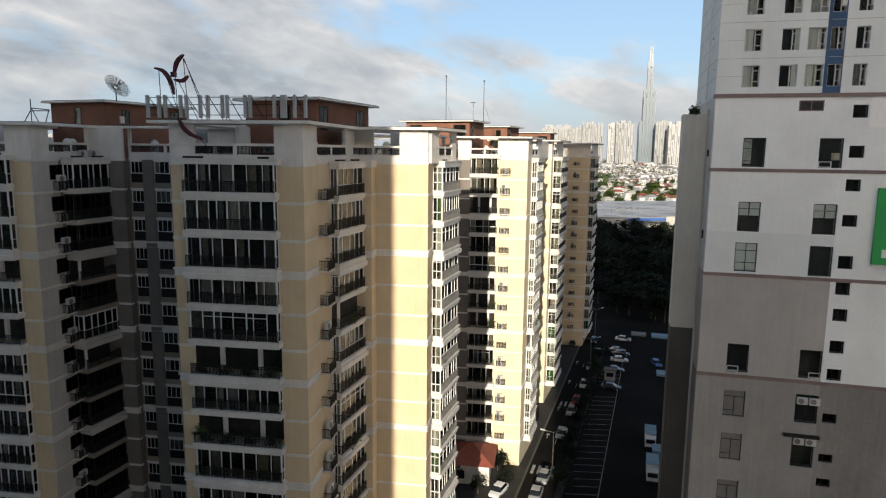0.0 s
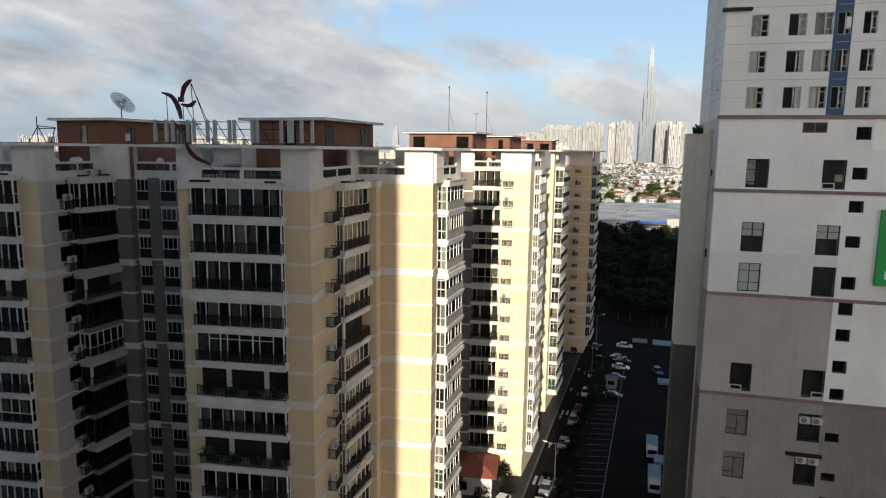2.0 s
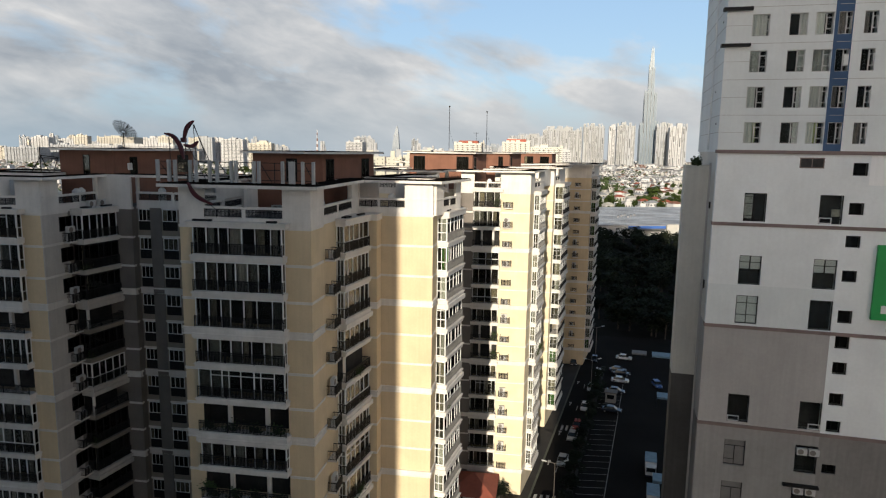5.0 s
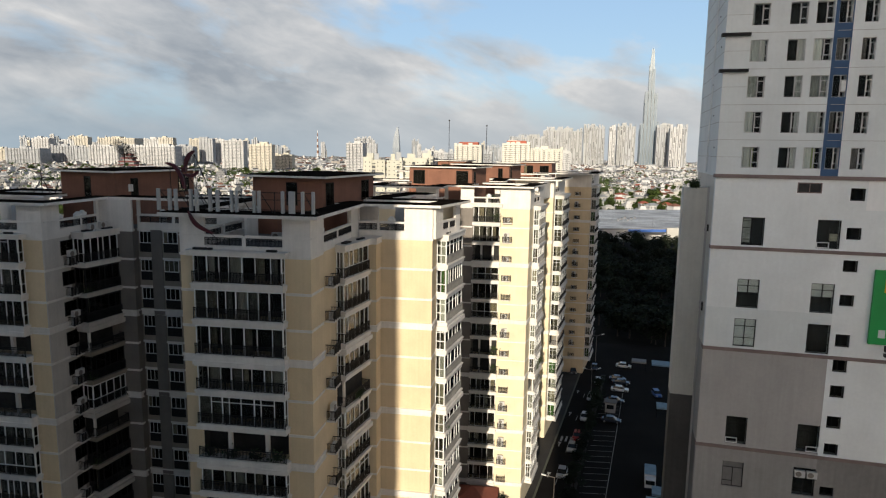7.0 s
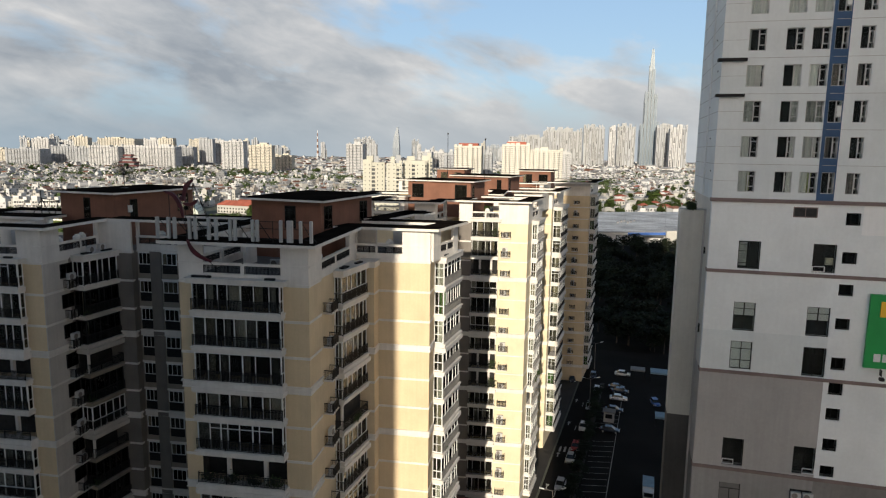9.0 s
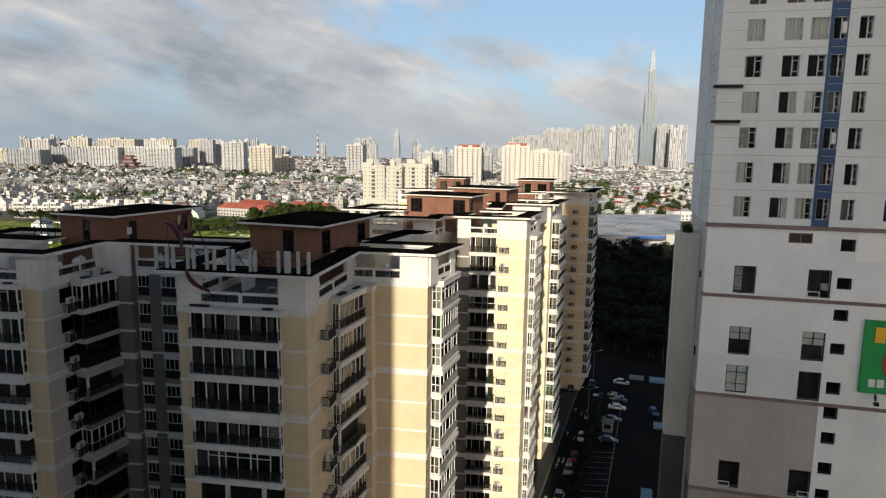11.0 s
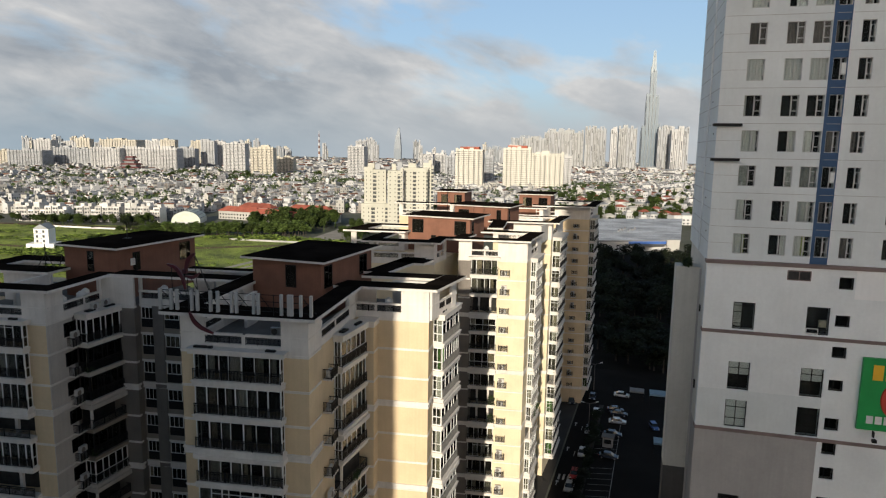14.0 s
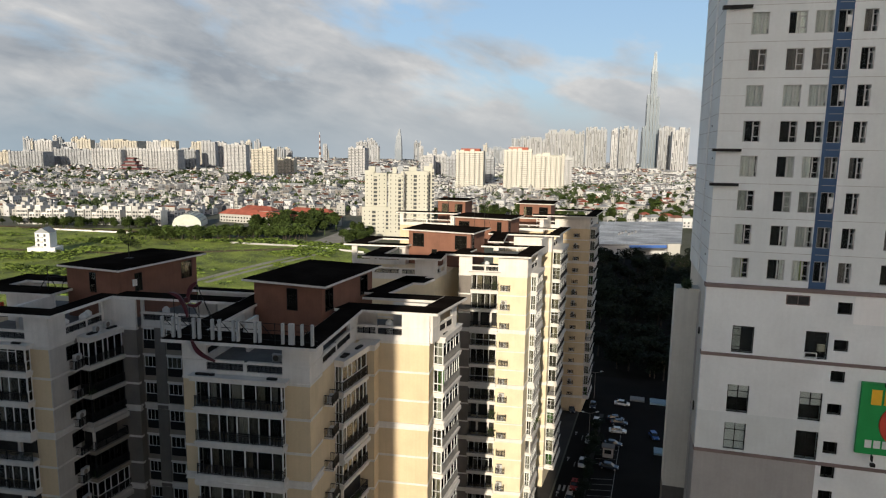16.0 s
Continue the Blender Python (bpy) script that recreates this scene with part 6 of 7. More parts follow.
def town(name, seed, y0, y1, pitch_x, pitch_y, xs, skip, hmin, hmax, windows, label):
    """Rows of narrow town houses with flat, sheet and tiled roofs, trees between."""
    r = random.Random(seed)
    bag = Bag(HM)
    y = y0
    while y < y1:
        x, xe = xs(y)
        x += r.uniform(0, 10)
        ang = radians(-14 + 16 * math.sin(y * 0.013) + 8 * math.sin(x * 0.01))
        while x < xe:
            w, d = pitch_x * r.uniform(0.6, 1.05), pitch_y * r.uniform(0.55, 0.85)
            px, py = x, y + r.uniform(-0.25, 0.25) * pitch_y
            x += w * r.uniform(1.0, 1.12) + (pitch_x * 1.1 if r.random() < 0.12 else 0)
            if skip(px, py):
                continue
            grove = noise.noise((px * 0.006, py * 0.004, seed)) > 0.20
            if r.random() < (0.55 if grove else 0.045):
                for _ in range(26):
                    cx, cy, cz, s = px + r.gauss(0, w * 0.45), py + r.gauss(0, w * 0.45), abs(r.gauss(6.5, 3)), r.uniform(0.8, 1.9)
                    a = r.uniform(0, 6.28)
                    bag.quad((cx - s * math.cos(a), cy - s * math.sin(a), cz - s * 0.6), (cx + s * math.cos(a), cy + s * math.sin(a), cz - s * 0.6), (cx + s * math.cos(a) * 0.7, cy + s * math.sin(a), cz + s), (cx - s * math.cos(a), cy - s * math.sin(a) * 0.6, cz + s * 0.8), "leaf")
                continue
            a = ang + r.uniform(-0.08, 0.08) + (math.pi / 2 if r.random() < 0.3 else 0)
            ca, sa = math.cos(a), math.sin(a)
            h = r.uniform(hmin, hmax) * (1.6 if r.random() < 0.07 else 1)
            wall = r.choice(("h1", "h1", "h1", "h1", "h2", "h2", "h3", "h4"))
            top = r.choice(("r1", "r3", "r3", "r1", "h3", "h1", "r3", "r2"))
            p = bag.box(px, py, w, d, 0, h, ca, sa, wall, top)
            if r.random() < 0.55:            # pitched roof
                rm, rise = r.choice(("r1", "r2", "r3", "r3", "r1", "h3")), min(w, d) * 0.35
                m0 = ((p[0][0] + p[1][0]) / 2, (p[0][1] + p[1][1]) / 2, h + rise)
                m1 = ((p[2][0] + p[3][0]) / 2, (p[2][1] + p[3][1]) / 2, h + rise)
                bag.quad((*p[0], h), m0, m1, (*p[3], h), rm)
                bag.quad((*p[1], h), (*p[2], h), m1, m0, rm)
                bag.quad((*p[0], h), (*p[1], h), m0, m0, wall)
            else:                            # roof rooms and tanks
                bag.box(px + r.uniform(-0.2, 0.2) * w, py + r.uniform(-0.1, 0.3) * d, w * r.uniform(0.3, 0.6), d * 0.3, h, h + r.uniform(2, 3.2), ca, sa, r.choice((wall, "h1", "h3")), top)
                if r.random() < 0.3:
                    bag.box(px, py - 0.2 * d, 1.3, 1.3, h, h + 1.8, ca, sa, "r3")
            if windows:
                for s in (0, 1, 3):
                    A, B = p[s], p[(s + 1) % 4]
                    ln = math.hypot(B[0] - A[0], B[1] - A[1])
                    n = max(1, int(ln / 2.6))
                    nx, ny = (B[1] - A[1]) / ln * 0.05, -(B[0] - A[0]) / ln * 0.05
                    for fl in range(int(h / 3.3)):
                        for i in range(n):
                            if r.random() < 0.25:
                                continue
                            t0, t1 = (i + 0.22) / n, (i + 0.7) / n
                            z0, z1 = fl * 3.3 + 0.9, fl * 3.3 + 2.5
                            bag.quad((A[0] + (B[0] - A[0]) * t0 + nx, A[1] + (B[1] - A[1]) * t0 + ny, z0), (A[0] + (B[0] - A[0]) * t1 + nx, A[1] + (B[1] - A[1]) * t1 + ny, z0),
                                     (A[0] + (B[0] - A[0]) * t1 + nx, A[1] + (B[1] - A[1]) * t1 + ny, z1), (A[0] + (B[0] - A[0]) * t0 + nx, A[1] + (B[1] - A[1]) * t0 + ny, z1), "hwin")
        y += pitch_y * r.uniform(0.95, 1.5)
    return bag.make(name, label, "houses")


def skip_near(x, y):
    if x < -318 and y < 530:
        return True
    if -330 < x < -100 and y < 640:
        return True
    if -145 < x < -70 and 470 < y < 540:
        return True
    if 40 < x < 160 and y < 640:
        return True
    if 0.03 < (x - 19) / (y + 52) < 0.245 and y < 1180:
        return True
    return x > -130 and x < 60 and y < 700


town("town_houses", 3, 470, 900, 5.6, 15, lambda y: (-1.02 * (y + 40), 0.40 * (y + 60)), skip_near, 5, 11, True, "dense white and grey town houses with mixed roofs")
town("town_houses", 4, 900, 1700, 7.5, 19, lambda y: (-1.02 * (y + 40), 0.36 * (y + 60)), lambda x, y: False, 5, 11, True, "distant white town houses with mixed roofs")
town("town_houses", 5, 1700, 3600, 15, 42, lambda y: (-1.02 * (y + 40), 0.34 * (y + 60)), lambda x, y: False, 5, 13, False, "far pale sprawl of town blocks")



def villas(seed, n, label):
    """White villas with hipped tile and sheet roofs, scattered among gardens behind the warehouse."""
    r = random.Random(seed)
    bag = Bag(["h1", "h2", "h3", "r3", "r2", "redroof", "hwin", "r1"])
    for _ in range(n):
        y = 612 + 560 * r.random() ** 1.1
        x = 19 + (y + 52) * r.uniform(0.035, 0.235)
        if x < 72 and y < 690:
            continue
        w, d, h = r.uniform(8, 13), r.uniform(8, 12), r.choice((6.5, 7.0, 9.5, 10.0))
        a = radians(r.choice((12, 12, -78, 30)) + r.uniform(-6, 6))
        ca, sa = math.cos(a), math.sin(a)
        wall = r.choice(("h1", "h2", "h1", "h2"))
        p = bag.box(x, y, w, d, 0, h, ca, sa, wall, "r3")
        rm = r.choice(("r2", "redroof", "redroof", "r3", "r1", "h2", "r3", "r2"))
        if r.random() < 0.75:
            q = bag.box(x, y, w + 1.2, d + 1.2, h, h + 0.25, ca, sa, "h1", rm)
            m0 = (x - 0.2 * w * ca, y - 0.2 * w * sa, h + 2.6)
            m1 = (x + 0.2 * w * ca, y + 0.2 * w * sa, h + 2.6)
            e = [(*c, h + 0.26) for c in q]
            bag.quad(e[0], e[1], m1, m0, rm)
            bag.quad(e[2], e[3], m0, m1, rm)
            bag.quad(e[1], e[2], m1, m1, rm)
            bag.quad(e[3], e[0], m0, m0, rm)
        else:
            bag.box(x, y, w * 0.5, d * 0.5, h, h + 2.8, ca, sa, wall, rm)
        for s in (0, 1, 3):
            A, B = p[s], p[(s + 1) % 4]
            ln = math.hypot(B[0] - A[0], B[1] - A[1])
            nx, ny = (B[1] - A[1]) / ln * 0.05, -(B[0] - A[0]) / ln * 0.05
            for fl in range(int(h / 3.2)):
                for i in range(3):
                    t0, t1, z0 = (i + 0.25) / 3, (i + 0.7) / 3, fl * 3.2 + 0.9
                    c0 = (A[0] + (B[0] - A[0]) * t0 + nx, A[1] + (B[1] - A[1]) * t0 + ny)
                    c1 = (A[0] + (B[0] - A[0]) * t1 + nx, A[1] + (B[1] - A[1]) * t1 + ny)
                    bag.quad((*c0, z0), (*c1, z0), (*c1, z0 + 1.6), (*c0, z0 + 1.6), "hwin")
    return bag.make("villas", label, "houses")


villas(17, 150, "white villas with red tiled and pale roofs among trees")
field = sheet("field", [(-460, 175), (-60, 175), (-60, 330), (-112, 412), (-190, 432), (-330, 470), (-470, 445)], 0.10, "grass", "bright green overgrown field")
lane = sheet("road", [(-161, 416), (-126, 412), (-140, 452), (-142, 486), (-144, 560), (-162, 560), (-159, 486), (-160, 446)], 0.14, "fieldroad", "pale concrete road beyond the field")
for x0, x1 in ((0.0, 4.6), (9.0, 12.6)):
    sheet("path", [(-171 + x0, 270), (-171 + x1, 270), (-161 + x1, 318), (-145 + x1, 381), (-139 + x1, 396), (-139 + x0, 396), (-145 + x0, 381), (-161 + x0, 318)], 0.15, "fieldroad", "pale concrete strip of a disused lane")
verge = sheet("road", [(-470, 449), (-330, 449), (-256, 432), (-205, 423), (-160, 416), (-160, 428), (-205, 434), (-256, 442), (-330, 458), (-470, 458)], 0.15, "track", "dusty brown earth road behind the field")
wallf = thing("boundary_wall", (0, 0, 0), "low white boundary wall along the field", "wall", kind="structure")
for (xa, ya), (xb, yb) in (((-400, 444), (-307, 439)), ((-216, 408), (-157, 405)), ((-157, 405), (-106, 388))):
    ln = math.hypot(xb - xa, yb - ya)
    s_ = bpart("wall", [(0, ln, -0.15, 0.15, 0, 1.4)], "rowwhite", wallf)
    s_.matrix_basis = pose(xa, ya, 0, 0, 0, math.degrees(math.atan2(yb - ya, xb - xa)))


def tuft_bag():
    r = random.Random(21)
    bag = Bag(["shrub", "leaf2"])
    for _ in range(26000):
        x, y = r.uniform(-460, -70), r.uniform(180, 440)
        if y > 330 + (-60 - x) * 1.3 or y > 470 - abs(x + 330) * 0.25:
            continue
        clump = noise.noise((x * 0.018, y * 0.03, 0)) + 0.4 * noise.noise((x * 0.07, y * 0.09, 3))
        shrub = clump > 0.20
        s = r.uniform(0.5, 1.3) if shrub else r.uniform(0.2, 0.5)
        for _k in range(3 if shrub else 1):
            a, t = r.uniform(0, 6.28), r.uniform(-0.6, 0.6) * s
            cx, cy, cz = x + r.gauss(0, s), y + r.gauss(0, s), 0.1 + (r.uniform(0.2, 1.2) * s if shrub else 0)
            bag.quad((cx - s * math.cos(a), cy - s * math.sin(a), cz), (cx + s * math.cos(a), cy + s * math.sin(a), cz), (cx + s * 0.7 * math.cos(a) + t, cy + s * math.sin(a), cz + s * 0.6), (cx - s * math.cos(a) + t, cy - s * 0.7 * math.sin(a), cz + s * 0.45), r.choice(("shrub", "shrub", "leaf2")) if shrub else "shrub")
    return bag.make("grass_tufts", "tall wild grass and shrubs on the field", "grass")


tuft_bag()
sheet("path", [(-470, 360), (-330, 345), (-250, 352), (-160, 400), (-150, 396), (-245, 346), (-330, 339), (-470, 353)], 0.13, "track", "trodden brown earth track through the field")
TREES = [tree_master(31 + i, 10, 800, "sunlit green tree beside the field road", leafm="leaf2", low=0.52, leafsize=0.068) for i in range(4)]
for i in range(80):                     # avenue behind the field
    t_ = i / 79
    plant_tree(-284 + 112 * t_ + TR.uniform(-3, 3), 408 + 34 * t_ + TR.uniform(-2, 12), TR.uniform(0.95, 1.45))
def tree_mass(name, seed, spots, label):
    """Many distant trees in one mesh."""
    r = random.Random(seed)
    V_, F_, n0 = [], [], 0
    for x, y, s in spots:
        a, k_ = r.uniform(0, 6.28), r.uniform(0.8, 1.2)
        ca, sa = math.cos(a) * s, math.sin(a) * s
        for piece in TREES[r.randrange(4)].children:
            src, dz = piece.data, (6.4 if piece.name.startswith("crown") else 0.0)
            for v in src.vertices:
                V_.append((x + v.co.x * ca - v.co.y * sa, y + v.co.x * sa + v.co.y * ca, (v.co.z + dz) * s * k_))
            for p in src.polygons:
                F_.append(tuple(i + n0 for i in p.vertices))
            n0 = len(V_)
    me = bpy.data.meshes.new(name)
    me.from_pydata(V_, [], F_)
    me.materials.append(M["leaf2"])
    return tagged(new(name, me), label, "trees", kind="stuff")


spots = [(TR.uniform(-225, -165), TR.uniform(455, 540), TR.uniform(1.0, 1.8)) for i in range(60)]
spots += [(TR.uniform(-138, -118), TR.uniform(425, 475), TR.uniform(0.8, 1.3)) for i in range(24)]
spots += [(TR.uniform(-430, -375), TR.uniform(452, 470), TR.uniform(0.6, 1.1)) for i in range(22)]
spots += [(TR.uniform(-350, -325), TR.uniform(458, 490), TR.uniform(0.7, 1.1)) for i in range(14)]
spots += [(TR.uniform(-322, -284), TR.uniform(420, 440), TR.uniform(0.3, 0.55)) for i in range(22)]
spots += [(-470 + 6 * i + TR.uniform(-4, 4), 468 + TR.uniform(-6, 10), TR.uniform(0.5, 0.95)) for i in range(26)]
for i in range(170):
    y = 608 + 540 * TR.random() ** 1.3
    spots.append((19 + (y + 52) * TR.uniform(0.02, 0.24), y, TR.uniform(0.8, 1.6)))
spots += [(TR.uniform(-60, 100), TR.uniform(640, 1050), TR.uniform(0.9, 1.5)) for i in range(40)]
spots += [(TR.uniform(-110, 50), TR.uniform(560, 700), TR.uniform(1.0, 1.6)) for i in range(30)]
spots += [(TR.uniform(-700, -150), TR.uniform(600, 1300), TR.uniform(0.8, 1.4)) for i in range(130)]
spots += [(TR.uniform(-1150, -480), TR.uniform(1180, 1430), TR.uniform(1.0, 1.9)) for i in range(150)]
spots += [(TR.uniform(-480, -340), TR.uniform(466, 492), TR.uniform(0.5, 0.95)) for i in range(34)]
spots += [(TR.uniform(-345, -290) + TR.gauss(0, 8), TR.uniform(330, 440), TR.uniform(0.18, 0.4)) for i in range(30)]
spots += [(TR.uniform(-290, -120), TR.uniform(405, 432), TR.uniform(0.15, 0.38)) for i in range(60)]
tree_mass("tree_belt", 9, spots, "green tree belts among the town houses")
plant_tree(147, 760, 2.4)
plant_tree(151, 764, 2.2)

# lone white villa in the field
v_ = thing("villa", (-315.5, 340.5, 0), "narrow white four-storey house alone in the field", "house", rz=15)
bpart("base", [(-8.8, 8.8, -6, 6, 0, 3.6)], "chalk", v_)
bpart("wall", [(-3.9, 5.4, -5, 5, 3.6, 13.6)], "chalk", v_)
bm = bmesh.new()
g = [bm.verts.new(p) for p in ((-4.4, -5.6, 13.5), (5.9, -5.6, 13.5), (0.7, -5.6, 16.8), (-4.4, 5.6, 13.5), (5.9, 5.6, 13.5), (0.7, 5.6, 16.8))]
for idx in ((0, 1, 2), (3, 5, 4), (0, 2, 5, 3), (1, 4, 5, 2), (0, 3, 4, 1)):
    bm.faces.new([g[i] for i in idx])
part("roof", bm, "r3", v_)
for fl in range(3):
    for x0 in (-2.6, 1.6):
        bpart("window", [(x0, x0 + 1.4, -5.05, -4.95, 4.4 + 3.2 * fl, 6.2 + 3.2 * fl)], "hwin", v_)
    bpart("balcony", [(-3.4, 1.0, -6.0, -5.0, 3.7 + 3.2 * fl, 4.5 + 3.2 * fl)], "h1", v_)

# vaulted hall
d_ = thing("vaulted_hall", (-305, 506, 0), "pale green hall with a ribbed vaulted roof", "hall", rz=18)
bm = bmesh.new()
seg = 16
for i in range(seg):
    a0, a1 = math.pi * i / seg, math.pi * (i + 1) / seg
    p = [(-12.5 * math.cos(a0), -14, 2 + 9.5 * math.sin(a0)), (-12.5 * math.cos(a1), -14, 2 + 9.5 * math.sin(a1))]
    q = [(x, 16, z) for x, _, z in p]
    bm.faces.new([bm.verts.new(c) for c in (p[0], p[1], q[1], q[0])])
    bm.faces.new([bm.verts.new(c) for c in (p[0], (0, -14, 2), p[1])])
part("roof", bm, "vault", d_)
bpart("wall", [(-12.5, 12.5, -13.9, 16, 0, 2.02)], "h1", d_)
for i in range(9):
    a0 = math.pi * (i + 1) / 10
    bpart("rib", [(-12.6 * math.cos(a0) - 0.2, -12.6 * math.cos(a0) + 0.2, -14.2, 16, 1.9 + 9.6 * math.sin(a0), 2.2 + 9.6 * math.sin(a0))], "h3", d_)

# white row houses facing the field
def row_house(x, y, w, h, rz):
    e = thing("row_house", (x, y, 0), "white four-storey row house with balconies facing the field", "house", "row houses", rz=rz)
    bpart("wall", [(-w / 2, w / 2, 0, 14, 0, h)], "rowwhite", e)
    bpart("roof_room", [(-w * 0.3, w * 0.35, 5, 12, h, h + 2.8)], "rowwhite", e)
    bpart("parapet", [(-w / 2, w / 2, 0, 0.2, h, h + 0.9)], "rowwhite", e)
    for fl in range(int(h / 3.4)):
        z = 3.4 * fl
        if fl:
            bpart("balcony", [(-w / 2 + 0.2, w / 2 - 0.2, -1.1, 0, z - 0.15, z + 0.05), (-w / 2 + 0.2, w / 2 - 0.2, -1.1, -1.0, z, z + 0.85)], "rowwhite", e)
        bpart("window", [(-w * 0.4, w * 0.0, -0.05, 0.02, z + 0.3, z + 2.5)], "hwin", e)
        bpart("window", [(w * 0.12, w * 0.38, -0.05, 0.02, z + 0.9, z + 2.5)], "hwin", e)


RH = random.Random(12)
for i in range(24):
    t_ = i / 23
    if i in (8, 9, 17):
        continue
    row_house(-452 + 122 * t_, 473 + 20 * t_ + (3 if i > 9 else 0) + RH.uniform(-1.5, 1.5), 5.3, RH.choice((13.6, 13.6, 14.4, 10.4, 16.8)), 8 + RH.uniform(-1, 1))

# red-roofed school
for x, y, w, d, rz in ((-272, 545, 46, 12, -12), (-232, 528, 44, 12, -12), (-196, 545, 46, 12, -14), (-205, 512, 20, 10, -14), (-275, 588, 40, 12, -12), (-215, 580, 50, 12, -14)):
    hip_house("school_wing", x, y, w, d, 8.0, 4.5, rz, "h2", "redroof", "cream school wing with a red tiled hipped roof", 1.0)

# warehouse at the end of the street
w_ = thing("warehouse", (0, 0, 0), "long pale warehouse with a sheet roof and blue fascia", "warehouse")
WF, WB = ((58.0, 424.0), (116.0, 440.0)), ((69.0, 578.0), (148.0, 603.0))


def on_hall(u, v, z):
    """A place on the warehouse: u across from its street corner, v towards its rear."""
    a = Vector(WF[0]).lerp(Vector(WF[1]), u)
    c = Vector(WB[0]).lerp(Vector(WB[1]), u)
    p = a.lerp(c, v)
    return (p.x, p.y, z)


def hall_slab(name, u0, u1, v0, v1, z0, z1, material, label=""):
    return part(name, loft([[on_hall(u, v, z) for u, v in ((u0, v0), (u1, v0), (u1, v1), (u0, v1))] for z in (z0, z1)]), material, w_, label)


hall_slab("wall", 0.0, 1.0, 0.0, 1.0, 0.0, 7.6, "h1")
hall_slab("roof", -0.01, 1.01, -0.008, 1.005, 7.6, 8.0, "hallroof")
for i in range(12):
    hall_slab("roof_joint", -0.005, 1.005, 0.06 + 0.078 * i, 0.0632 + 0.078 * i, 8.0, 8.08, "h3")
for i in range(5):
    hall_slab("roof_joint", 0.16 + 0.165 * i, 0.163 + 0.165 * i, 0.0, 1.0, 8.0, 8.09, "r3")
hall_slab("gutter", -0.012, 1.012, -0.016, -0.008, 7.1, 8.05, "h3", "grey eaves gutter")
hall_slab("fascia", 0.36, 0.83, -0.022, -0.016, 5.6, 7.4, "carblue", "blue fascia board")
hall_slab("canopy", 0.36, 0.83, -0.06, -0.016, 5.4, 5.6, "h3")
hall_slab("gate", 0.84, 1.0, -0.03, -0.002, 0, 8.6, "h2", "cream gate block")
for i in range(6):
    hall_slab("vent_hood", 0.22 + 0.04 * i, 0.245 + 0.04 * i, 0.34 + 0.05 * (i % 3), 0.37 + 0.05 * (i % 3), 8.0, 9.4, "h3")


